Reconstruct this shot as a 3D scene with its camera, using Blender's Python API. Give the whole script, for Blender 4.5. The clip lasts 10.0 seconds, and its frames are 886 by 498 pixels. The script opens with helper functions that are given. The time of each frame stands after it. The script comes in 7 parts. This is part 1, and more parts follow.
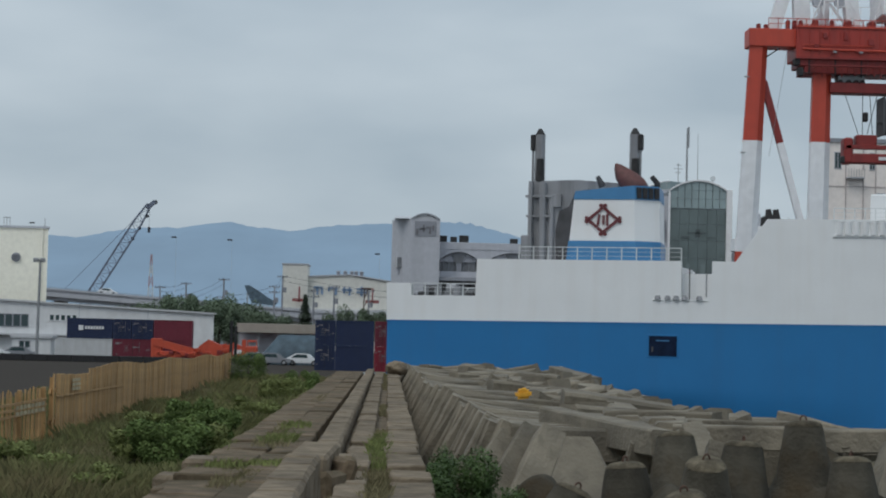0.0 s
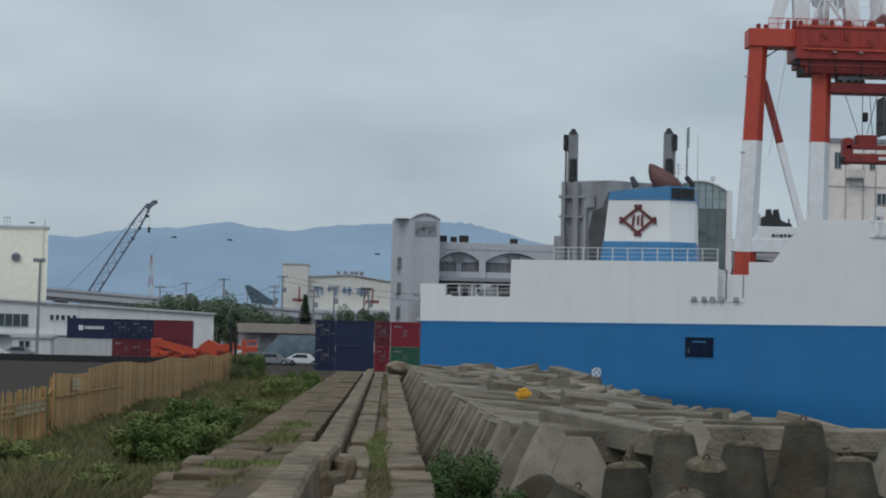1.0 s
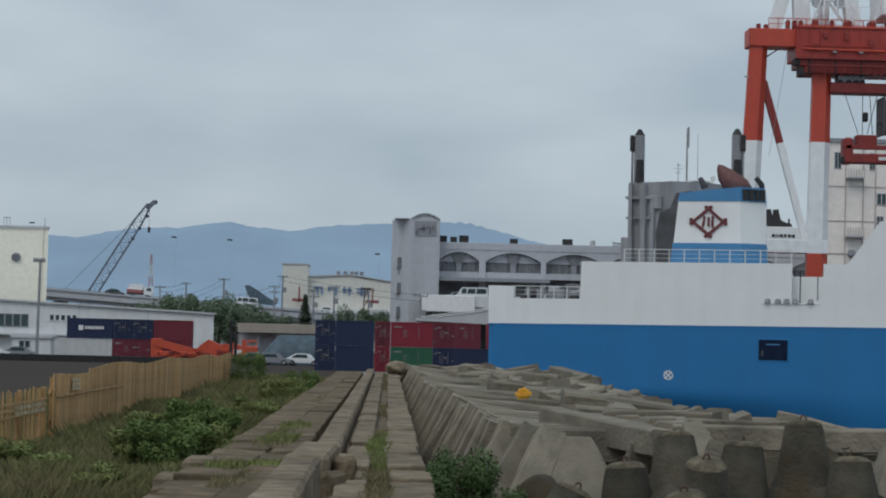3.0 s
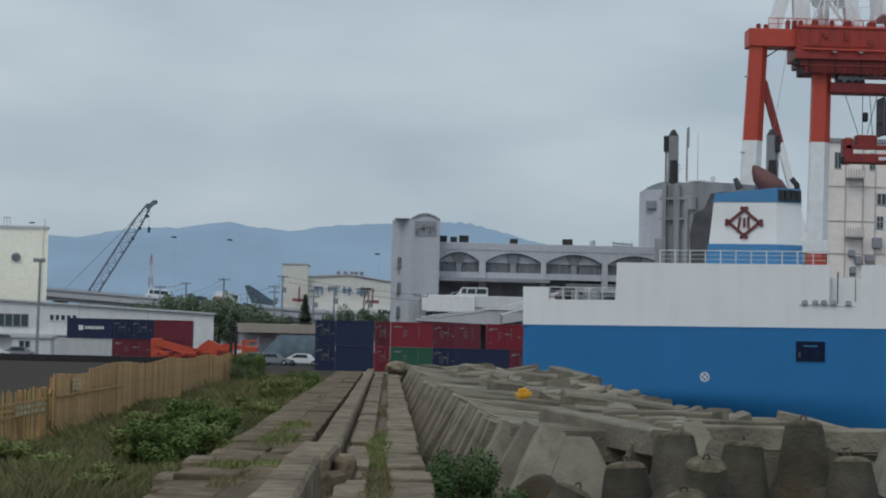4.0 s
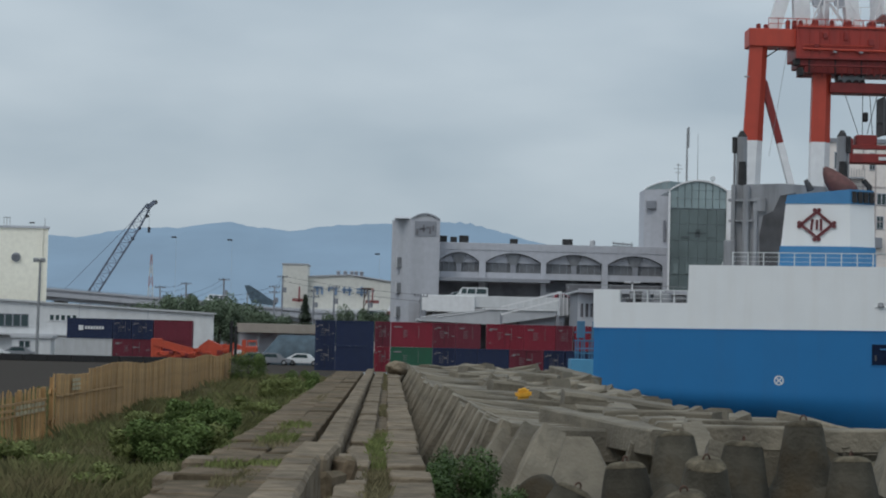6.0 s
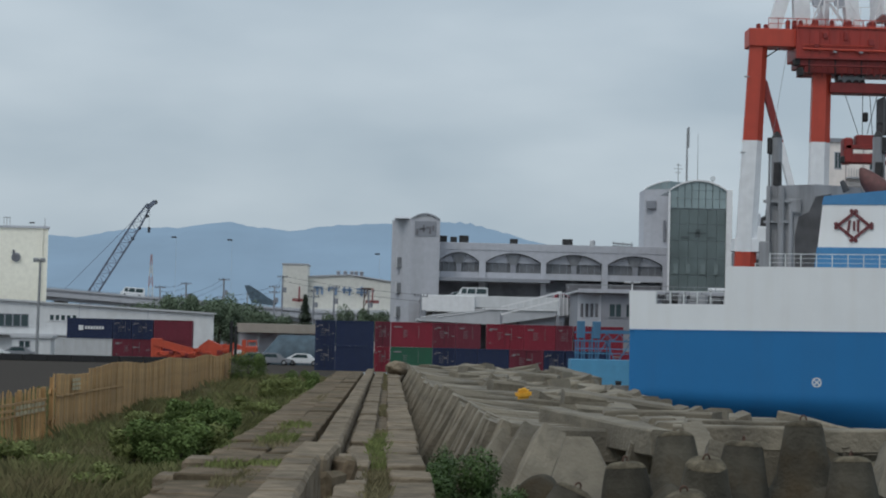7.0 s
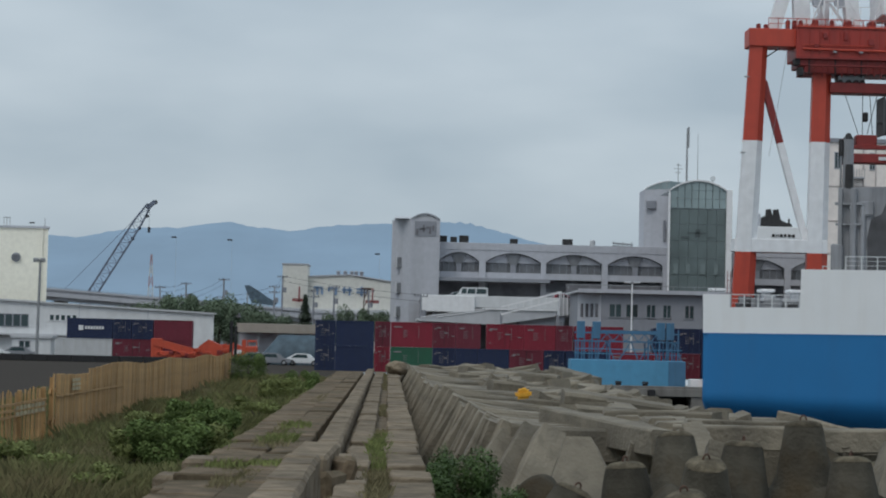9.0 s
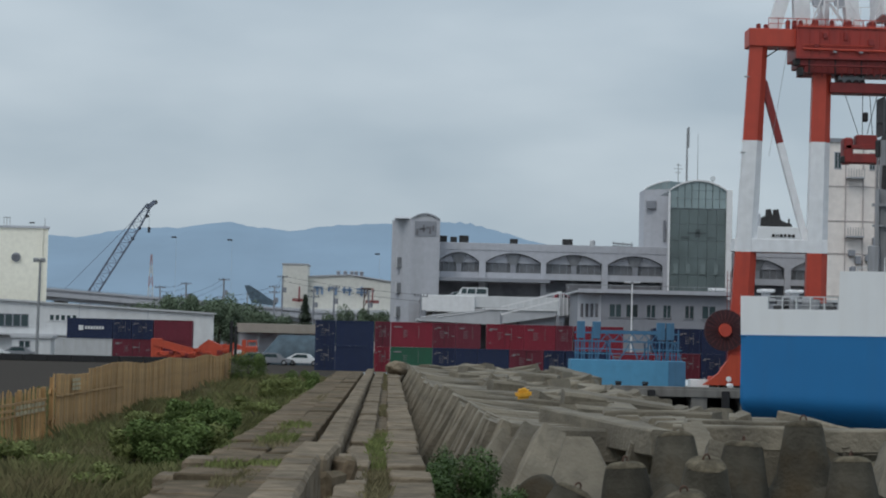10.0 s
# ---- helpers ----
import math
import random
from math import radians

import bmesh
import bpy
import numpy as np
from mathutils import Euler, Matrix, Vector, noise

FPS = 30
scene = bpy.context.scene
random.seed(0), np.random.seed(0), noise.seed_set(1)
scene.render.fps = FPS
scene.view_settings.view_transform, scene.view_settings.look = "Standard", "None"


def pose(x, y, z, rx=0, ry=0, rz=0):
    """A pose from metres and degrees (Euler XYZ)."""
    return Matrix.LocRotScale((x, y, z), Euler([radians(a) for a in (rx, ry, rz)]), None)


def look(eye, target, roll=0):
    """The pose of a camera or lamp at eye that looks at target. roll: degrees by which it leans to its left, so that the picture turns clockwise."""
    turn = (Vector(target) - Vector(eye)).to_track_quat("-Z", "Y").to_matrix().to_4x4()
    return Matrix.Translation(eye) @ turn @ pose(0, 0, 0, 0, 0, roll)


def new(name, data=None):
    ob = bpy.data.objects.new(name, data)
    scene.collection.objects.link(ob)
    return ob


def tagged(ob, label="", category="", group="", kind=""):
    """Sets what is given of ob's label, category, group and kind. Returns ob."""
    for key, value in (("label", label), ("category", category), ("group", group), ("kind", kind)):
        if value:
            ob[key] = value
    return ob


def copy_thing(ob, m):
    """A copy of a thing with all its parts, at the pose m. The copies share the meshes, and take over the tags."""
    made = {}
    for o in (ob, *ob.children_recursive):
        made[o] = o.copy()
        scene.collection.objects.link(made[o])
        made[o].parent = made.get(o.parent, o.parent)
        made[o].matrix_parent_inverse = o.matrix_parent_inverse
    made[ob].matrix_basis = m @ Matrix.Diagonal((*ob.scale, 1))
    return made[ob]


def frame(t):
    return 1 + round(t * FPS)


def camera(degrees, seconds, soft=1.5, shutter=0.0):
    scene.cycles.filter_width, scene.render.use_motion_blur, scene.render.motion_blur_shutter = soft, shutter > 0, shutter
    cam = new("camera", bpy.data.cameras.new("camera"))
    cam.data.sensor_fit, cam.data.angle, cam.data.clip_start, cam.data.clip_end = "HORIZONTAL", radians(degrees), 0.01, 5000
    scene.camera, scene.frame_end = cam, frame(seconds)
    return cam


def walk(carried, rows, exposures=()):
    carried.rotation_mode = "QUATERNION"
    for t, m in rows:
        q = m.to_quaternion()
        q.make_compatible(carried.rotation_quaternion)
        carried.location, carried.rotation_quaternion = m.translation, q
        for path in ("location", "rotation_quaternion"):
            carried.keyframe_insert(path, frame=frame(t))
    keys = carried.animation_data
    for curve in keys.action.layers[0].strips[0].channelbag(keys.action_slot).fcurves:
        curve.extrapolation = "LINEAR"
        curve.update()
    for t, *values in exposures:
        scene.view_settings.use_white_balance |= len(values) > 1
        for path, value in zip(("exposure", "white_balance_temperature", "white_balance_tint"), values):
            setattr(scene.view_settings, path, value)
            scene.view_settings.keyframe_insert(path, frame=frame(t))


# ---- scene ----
EYE = (0.0, 0.0, 5.9)
CAM = look(EYE, (2.6529, 99.8588, 10.5061), roll=1.35)
cam = camera(25.25, 10.0, soft=2.0)
walk(cam, [(0.0, CAM), (10.0, CAM)], exposures=[(0.0, 0.0), (5.6, 0.0), (7.0, 0.045), (10.0, 0.045)])

# ---- sky and sun: overcast, brighter towards the zenith ----
SUN_EL, SUN_AZ = 52.0, 215.0
world = bpy.data.worlds.new("overcast_sky")
scene.world = world
world.use_nodes = True
wn, wl = world.node_tree.nodes, world.node_tree.links
wn.clear()
w_out = wn.new("ShaderNodeOutputWorld")
w_bg = wn.new("ShaderNodeBackground")
w_bg.inputs["Strength"].default_value = 0.098
w_sky = wn.new("ShaderNodeTexSky")
w_sky.sky_type = "NISHITA"
w_sky.sun_disc = False
w_sky.sun_elevation, w_sky.sun_rotation = radians(SUN_EL), radians(SUN_AZ)
w_sky.dust_density = 3.0
w_tc = wn.new("ShaderNodeTexCoord")
w_map = wn.new("ShaderNodeMapping")
w_map.inputs["Scale"].default_value = (2.3, 2.3, 6.5)
w_map.inputs["Rotation"].default_value = (0.0, radians(6), 0.0)
w_noise = wn.new("ShaderNodeTexNoise")
w_noise.inputs["Scale"].default_value = 2.6
w_noise.inputs["Detail"].default_value = 5.0
w_noise.inputs["Roughness"].default_value = 0.42
w_ramp = wn.new("ShaderNodeValToRGB")
w_ramp.color_ramp.elements[0].position, w_ramp.color_ramp.elements[0].color = 0.34, (3.88, 4.73, 5.45, 1)
w_ramp.color_ramp.elements[1].position, w_ramp.color_ramp.elements[1].color = 0.66, (5.25, 6.08, 6.72, 1)
w_sep = wn.new("ShaderNodeSeparateXYZ")
w_up = wn.new("ShaderNodeMapRange")
w_up.inputs["From Min"].default_value, w_up.inputs["From Max"].default_value = 0.12, 0.9
w_up.inputs["To Min"].default_value, w_up.inputs["To Max"].default_value = 1.0, 1.45
w_mul = wn.new("ShaderNodeVectorMath")
w_mul.operation = "SCALE"
w_mix = wn.new("ShaderNodeMix")
w_mix.data_type = "RGBA"
w_mix.inputs["Factor"].default_value = 0.9
wl.new(w_tc.outputs["Generated"], w_map.inputs["Vector"])
wl.new(w_map.outputs["Vector"], w_noise.inputs["Vector"])
wl.new(w_noise.outputs["Fac"], w_ramp.inputs["Fac"])
wl.new(w_tc.outputs["Generated"], w_sep.inputs["Vector"])
wl.new(w_sep.outputs["Z"], w_up.inputs["Value"])
wl.new(w_ramp.outputs["Color"], w_mul.inputs[0])
wl.new(w_up.outputs["Result"], w_mul.inputs["Scale"])
wl.new(w_sky.outputs["Color"], w_mix.inputs["A"])
wl.new(w_mul.outputs["Vector"], w_mix.inputs["B"])
wl.new(w_mix.outputs["Result"], w_bg.inputs["Color"])
wl.new(w_bg.outputs["Background"], w_out.inputs["Surface"])

sun_data = bpy.data.lights.new("sun", "SUN")
sun_data.energy, sun_data.angle, sun_data.color = 0.8, radians(25), (1.0, 0.96, 0.9)
sun = new("sun", sun_data)
_el, _az = radians(SUN_EL), radians(SUN_AZ)
_dir = Vector((math.sin(_az) * math.cos(_el), math.cos(_az) * math.cos(_el), math.sin(_el)))
sun.matrix_world = look(_dir * 100, (0, 0, 0))


# ---- materials ----
def material(name, colour, rough=0.7, metal=0.0, grain=6.0, vary=0.12, stain=0.0, stain_colour=(0.1, 0.07, 0.05), stain_scale=0.6,
             bump=0.0, bump_scale=20.0, streak=False, per_object=0.0, per_island=0.0, coords="Object", spec=0.5):
    m = bpy.data.materials.new(name)
    m.use_nodes = True
    n, l = m.node_tree.nodes, m.node_tree.links
    b = n["Principled BSDF"]
    b.inputs["Roughness"].default_value = rough
    b.inputs["Metallic"].default_value = metal
    b.inputs["Specular IOR Level"].default_value = spec
    tc = n.new("ShaderNodeTexCoord")
    vec = tc.outputs[coords]
    fine = n.new("ShaderNodeTexNoise")
    fine.inputs["Scale"].default_value, fine.inputs["Detail"].default_value = grain, 6.0
    l.new(vec, fine.inputs["Vector"])
    mr = n.new("ShaderNodeMapRange")
    mr.inputs["From Min"].default_value, mr.inputs["From Max"].default_value = 0.3, 0.7
    mr.inputs["To Min"].default_value, mr.inputs["To Max"].default_value = 1 - vary, 1 + vary
    l.new(fine.outputs["Fac"], mr.inputs["Value"])
    val = mr.outputs["Result"]
    for amount, node, out in ((per_object, "ShaderNodeObjectInfo", "Random"), (per_island, "ShaderNodeNewGeometry", "Random Per Island")):
        if amount:
            info = n.new(node)
            r2 = n.new("ShaderNodeMapRange")
            r2.inputs["To Min"].default_value, r2.inputs["To Max"].default_value = 1 - amount, 1 + amount
            l.new(info.outputs[out], r2.inputs["Value"])
            mm = n.new("ShaderNodeMath")
            mm.operation = "MULTIPLY"
            l.new(val, mm.inputs[0])
            l.new(r2.outputs["Result"], mm.inputs[1])
            val = mm.outputs["Value"]
    sc = n.new("ShaderNodeVectorMath")
    sc.operation = "SCALE"
    sc.inputs[0].default_value = colour
    l.new(val, sc.inputs["Scale"])
    col = sc.outputs["Vector"]
    if stain:
        st = n.new("ShaderNodeTexNoise")
        st.inputs["Scale"].default_value, st.inputs["Detail"].default_value = stain_scale, 5.0
        if streak:
            mp = n.new("ShaderNodeMapping")
            mp.inputs["Scale"].default_value = (2.5, 2.5, 0.18)
            l.new(vec, mp.inputs["Vector"])
            l.new(mp.outputs["Vector"], st.inputs["Vector"])
        else:
            l.new(vec, st.inputs["Vector"])
        sr = n.new("ShaderNodeMapRange")
        sr.inputs["From Min"].default_value, sr.inputs["From Max"].default_value = 0.46, 0.72
        sr.inputs["To Max"].default_value = stain
        l.new(st.outputs["Fac"], sr.inputs["Value"])
        mx = n.new("ShaderNodeMix")
        mx.data_type = "RGBA"
        mx.inputs["B"].default_value = (*stain_colour, 1)
        l.new(sr.outputs["Result"], mx.inputs["Factor"])
        l.new(col, mx.inputs["A"])
        col = mx.outputs["Result"]
    l.new(col, b.inputs["Base Color"])
    if bump:
        bn = n.new("ShaderNodeTexNoise")
        bn.inputs["Scale"].default_value, bn.inputs["Detail"].default_value = bump_scale, 6.0
        l.new(vec, bn.inputs["Vector"])
        bp = n.new("ShaderNodeBump")
        bp.inputs["Strength"].default_value, bp.inputs["Distance"].default_value = bump, 0.05
        l.new(bn.outputs["Fac"], bp.inputs["Height"])
        l.new(bp.outputs["Normal"], b.inputs["Normal"])
    return m


def paint(name, colour, rough=0.5, stain=0.25, stain_colour=(0.12, 0.1, 0.09), **more):
    more = {"grain": 1.3, "vary": 0.06, "streak": True, "stain_scale": 1.0, **more}
    return material(name, colour, rough, stain=stain, stain_colour=stain_colour, **more)


M_CONCRETE = material("weathered_concrete", (0.19, 0.15, 0.105), 0.92, grain=4.0, vary=0.32, stain=0.75, stain_colour=(0.072, 0.058, 0.042), stain_scale=1.2, bump=0.6, bump_scale=16, per_object=0.15, spec=0.2)
M_ARMOUR = material("armour_concrete", (0.205, 0.178, 0.134), 0.92, grain=2.6, vary=0.3, stain=0.75, stain_colour=(0.07, 0.062, 0.05), stain_scale=1.3, bump=0.7, bump_scale=13, per_object=0.2)
M_ALGAE = material("worn_tip_concrete", (0.098, 0.083, 0.058), 0.95, grain=6, vary=0.5, stain=0.9, stain_colour=(0.045, 0.038, 0.026), stain_scale=3.5, bump=0.6, bump_scale=22, per_object=0.3, spec=0.2)
M_ASPHALT = material("asphalt", (0.05, 0.043, 0.037), 0.92, grain=8, vary=0.2, stain=0.4, stain_colour=(0.06, 0.052, 0.045), stain_scale=0.15, bump=0.2, spec=0.05)
M_SOIL = material("soil", (0.088, 0.085, 0.048), 0.95, grain=4, vary=0.35, stain=0.6, stain_colour=(0.065, 0.08, 0.032), stain_scale=0.5, bump=0.5, spec=0.1)
M_GRASS = material("grass", (0.158, 0.166, 0.074), 0.85, grain=0.5, vary=0.35, stain=0.8, stain_colour=(0.18, 0.142, 0.082), stain_scale=0.3, per_island=0.4, spec=0.05)
M_DRYGRASS = material("dry_grass", (0.195, 0.172, 0.098), 0.85, grain=0.9, vary=0.3, stain=0.5, stain_colour=(0.125, 0.125, 0.06), stain_scale=0.5, per_island=0.35, spec=0.05)
M_LEAF = material("shrub_leaf", (0.105, 0.15, 0.048), 0.75, grain=1.2, vary=0.35, per_island=0.4, spec=0.1)
M_LEAFPALE = material("weed_leaf", (0.158, 0.182, 0.066), 0.75, grain=1.2, vary=0.35, per_island=0.3, spec=0.1)
# Leaf green lightened so the far trees carry haze in their colour.
M_TREE = material("haze_lifted_tree_leaf", (0.125, 0.165, 0.108), 0.75, grain=0.5, vary=0.25, per_island=0.3, spec=0.15)
M_SHRUBDARK = material("glossy_shrub_leaf", (0.058, 0.098, 0.03), 0.6, grain=2.0, vary=0.35, per_island=0.4, spec=0.2)
M_PINE = material("conifer_leaf", (0.085, 0.11, 0.08), 0.75, grain=0.5, vary=0.25, per_island=0.35, spec=0.1)
M_BARK = material("bark", (0.05, 0.045, 0.03), 0.9, grain=9, vary=0.3)
M_WATER = material("sea_water", (0.02, 0.035, 0.04), 0.08, grain=0.2, vary=0.2, bump=0.35, bump_scale=0.9)
M_QUAY = material("quay_concrete", (0.2, 0.19, 0.175), 0.9, grain=0.6, vary=0.2, stain=0.7, stain_colour=(0.09, 0.08, 0.075), stain_scale=0.4, streak=True)
M_DARK = material("black_rubber_and_shade", (0.02, 0.02, 0.022), 0.85, grain=3, vary=0.2)
M_SHIPWHITE = paint("ship_white_paint", (0.775, 0.782, 0.785), 0.42, stain=0.085, stain_colour=(0.52, 0.43, 0.33), stain_scale=0.45, vary=0.03, grain=0.35)
M_SHIPBLUE = paint("ship_blue_paint", (0.02, 0.163, 0.385), 0.5, stain=0.25, stain_colour=(0.03, 0.135, 0.3), stain_scale=0.35, vary=0.04, grain=0.3, spec=0.3)
M_FUNNELBLUE = paint("funnel_blue_paint", (0.05, 0.2, 0.4), 0.4, stain=0.2, stain_colour=(0.05, 0.15, 0.3))
M_LOGO = paint("dark_red_paint", (0.13, 0.025, 0.03), 0.5, stain=0.1)
M_SHIPGREY = paint("sooty_grey_paint", (0.27, 0.275, 0.29), 0.6, stain=0.6, stain_colour=(0.07, 0.066, 0.066), stain_scale=0.4)
M_SOOT = material("sooty_black", (0.028, 0.027, 0.028), 0.8, grain=2, vary=0.3)
M_VENTRED = material("rust_red_cowl", (0.13, 0.05, 0.045), 0.65, grain=2, vary=0.25, stain=0.6, stain_colour=(0.05, 0.03, 0.03), stain_scale=0.8)
M_RAIL = paint("rail_white_paint", (0.6, 0.62, 0.62), 0.5)
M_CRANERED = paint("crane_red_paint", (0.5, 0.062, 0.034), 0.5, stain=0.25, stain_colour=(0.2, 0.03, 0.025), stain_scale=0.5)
# Dark red parts; on the underframe it stands for shade below the girder.
M_CRANEDARK = paint("crane_dark_red_and_shade", (0.24, 0.026, 0.022), 0.55, stain=0.5, stain_colour=(0.1, 0.02, 0.02), stain_scale=0.6)
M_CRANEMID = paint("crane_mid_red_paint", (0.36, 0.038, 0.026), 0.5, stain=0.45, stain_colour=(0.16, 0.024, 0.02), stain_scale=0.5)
M_CRANEWHITE = paint("crane_white_paint", (0.8, 0.8, 0.81), 0.5, stain=0.14, stain_colour=(0.5, 0.45, 0.42), stain_scale=0.5)
M_WALLGREY = paint("facade_grey_paint", (0.45, 0.46, 0.5), 0.8, stain=0.25, stain_colour=(0.3, 0.3, 0.32), stain_scale=0.25)
M_WALLDARK = paint("facade_dark_grey", (0.27, 0.28, 0.31), 0.8, stain=0.25, stain_colour=(0.18, 0.18, 0.2), stain_scale=0.25)
M_CREAM = paint("facade_cream_paint", (0.82, 0.79, 0.68), 0.8, stain=0.15, stain_colour=(0.6, 0.56, 0.47), stain_scale=0.2)
M_BEIGE = paint("facade_beige_paint", (0.84, 0.775, 0.73), 0.8, stain=0.2, stain_colour=(0.55, 0.49, 0.45), stain_scale=0.25)
M_PINKGREY = paint("pinkish_grey_trim", (0.5, 0.44, 0.43), 0.8, stain=0.2)
M_WHITE = paint("white_sheet_metal", (0.66, 0.67, 0.68), 0.6, stain=0.25, stain_colour=(0.42, 0.41, 0.4), stain_scale=0.3)
M_ROOF = paint("pale_metal_roof", (0.5, 0.51, 0.53), 0.5, stain=0.3, stain_colour=(0.33, 0.33, 0.34), stain_scale=0.3)
# Dark trim and painted shade in openings, lifted a little for haze.
M_SHADEOPEN = material("dark_trim_and_bay_shade", (0.15, 0.15, 0.165), 0.8, grain=0.5, vary=0.25)
M_GLASS = material("dark_glass", (0.035, 0.06, 0.065), 0.08, grain=0.3, vary=0.2)
# Green tint brightened; the distance haze is in this base colour.
M_GLASSGREEN = material("haze_lifted_green_glass", (0.125, 0.16, 0.16), 0.3, grain=0.25, vary=0.25, stain=0.5, stain_colour=(0.09, 0.115, 0.118), stain_scale=0.2)
M_PALEGLASS = material("pale_vault_glass", (0.26, 0.33, 0.34), 0.2, grain=0.25, vary=0.15)
M_FADEDGLASS = material("faded_dark_glass_mark", (0.085, 0.108, 0.11), 0.3, grain=0.5, vary=0.25)
M_BASEGLASS = material("grey_green_glass", (0.17, 0.21, 0.21), 0.25, grain=0.5, vary=0.2)
M_STEEL = material("galvanised_steel", (0.3, 0.31, 0.32), 0.55, metal=0.4, grain=4, vary=0.15)
# Blue-grey lattice colour, raised to hold some haze.
M_LATTICE = material("haze_lifted_lattice_paint", (0.14, 0.165, 0.22), 0.6, grain=2, vary=0.2)
M_SKYBLUE = paint("sky_blue_paint", (0.085, 0.29, 0.47), 0.5, stain=0.3, stain_colour=(0.07, 0.2, 0.32), stain_scale=0.4)
M_MIDBLUE = paint("gangway_blue_paint", (0.06, 0.17, 0.29), 0.55, stain=0.3, stain_colour=(0.05, 0.1, 0.15))
M_ORANGE = paint("orange_red_paint", (0.5, 0.07, 0.03), 0.5, stain=0.3, stain_colour=(0.25, 0.04, 0.03))
M_CREDA = paint("container_red", (0.235, 0.024, 0.042), 0.55, stain=0.35, stain_colour=(0.14, 0.026, 0.034), spec=0.3)
M_CMAROON = paint("container_maroon", (0.16, 0.028, 0.045), 0.55, stain=0.35, stain_colour=(0.09, 0.025, 0.032), spec=0.3)
M_CNAVY = paint("container_navy", (0.02, 0.031, 0.078), 0.5, stain=0.35, stain_colour=(0.03, 0.036, 0.06), spec=0.3)
M_CGREEN = paint("container_green", (0.02, 0.11, 0.06), 0.55, stain=0.3, stain_colour=(0.02, 0.06, 0.04))
M_CWHITE = paint("container_white", (0.55, 0.56, 0.57), 0.55, stain=0.3, stain_colour=(0.35, 0.33, 0.3))
M_MARK = paint("white_lettering", (0.7, 0.7, 0.7), 0.6, stain=0.1)
M_SIGNBLUE = paint("sign_blue", (0.2, 0.3, 0.46), 0.6, stain=0.1)
M_FENCE = material("weathered_yellow_board", (0.43, 0.26, 0.112), 0.82, grain=2.5, vary=0.2, stain=0.6, stain_colour=(0.22, 0.135, 0.065), stain_scale=1.5, streak=True, per_object=0.2)
M_FENCERAIL = material("pale_plank", (0.44, 0.37, 0.24), 0.8, grain=3, vary=0.2, per_object=0.15)
M_YELLOW = material("yellow_plastic", (0.75, 0.38, 0.03), 0.6, grain=5, vary=0.15)
# Grey raised above the glazing's own dark tone, for haze.
M_LOUVRE = material("haze_lifted_louvre_glazing", (0.165, 0.172, 0.185), 0.4, grain=0.8, vary=0.2)
M_REEL = material("maroon_reel", (0.055, 0.018, 0.022), 0.6, grain=2, vary=0.2)
M_REELSPOKE = material("dark_red_spoke", (0.12, 0.025, 0.025), 0.6, grain=2, vary=0.2)
M_FADED = paint("faded_lettering", (0.24, 0.22, 0.23), 0.7, stain=0.4)
M_DULLRED = paint("dull_red_paint", (0.3, 0.1, 0.1), 0.7, stain=0.1)
M_MASTRED = paint("pale_red_paint", (0.42, 0.3, 0.33), 0.7, stain=0.1)
M_SOOTGREY = material("soot_grey", (0.075, 0.075, 0.08), 0.8, grain=0.8, vary=0.3, stain=0.5, stain_colour=(0.04, 0.038, 0.04), stain_scale=0.6)
M_HATCH = material("navy_shadowed_steel", (0.008, 0.016, 0.04), 0.7, grain=2, vary=0.3, spec=0.1)
# Stained, wet concrete, darkened further for the shade the tetrapods lie in.
M_TETRA = material("stained_shaded_tetrapod_concrete", (0.069, 0.062, 0.048), 0.95, grain=2.2, vary=0.38, stain=0.85, stain_colour=(0.052, 0.032, 0.012), stain_scale=1.3, bump=0.45, bump_scale=18, per_object=0.3, spec=0.2)
M_CONCRETE_DIRTY = material("dirty_concrete", (0.142, 0.107, 0.072), 0.95, grain=3.2, vary=0.35, stain=0.8, stain_colour=(0.066, 0.056, 0.034), stain_scale=1.1, bump=0.7, bump_scale=14, per_object=0.2, spec=0.15)
M_FASCIA = paint("brown_grey_fascia", (0.33, 0.295, 0.255), 0.8, stain=0.3, stain_colour=(0.2, 0.18, 0.16), stain_scale=0.4)
# Cream made paler to carry the haze in front of the factory.
M_FACTORY = paint("haze_paled_factory_cream", (0.66, 0.65, 0.6), 0.85, stain=0.2, stain_colour=(0.5, 0.48, 0.44), stain_scale=0.2)
M_TARP = material("blue_green_tarpaulin", (0.06, 0.092, 0.118), 0.7, grain=1.0, vary=0.3)
M_CARWHITE = material("white_car_paint", (0.7, 0.71, 0.72), 0.25, grain=2, vary=0.04)
M_CARSILVER = material("silver_car_paint", (0.28, 0.29, 0.31), 0.25, metal=0.3, grain=2, vary=0.05)
M_CARDARK = material("dark_car_paint", (0.03, 0.032, 0.04), 0.2, grain=2, vary=0.05)
M_RUST = material("rusty_iron", (0.09, 0.05, 0.035), 0.9, grain=20, vary=0.3)


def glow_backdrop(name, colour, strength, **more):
    """The far hills; the haze of miles of damp air is put into colour and glow."""
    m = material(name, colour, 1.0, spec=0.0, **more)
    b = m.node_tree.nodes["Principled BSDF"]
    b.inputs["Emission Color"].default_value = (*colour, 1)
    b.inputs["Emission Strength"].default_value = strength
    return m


# Haze is in these colours and their glow; the nearer foothills are paler.
M_HAZEHILL = glow_backdrop("far_hill_painted_haze", (0.132, 0.186, 0.245), 0.74, grain=0.004, vary=0.12)
M_HAZEHILL_FAR = glow_backdrop("foothill_paler_painted_haze", (0.158, 0.213, 0.27), 0.74, grain=0.004, vary=0.08)

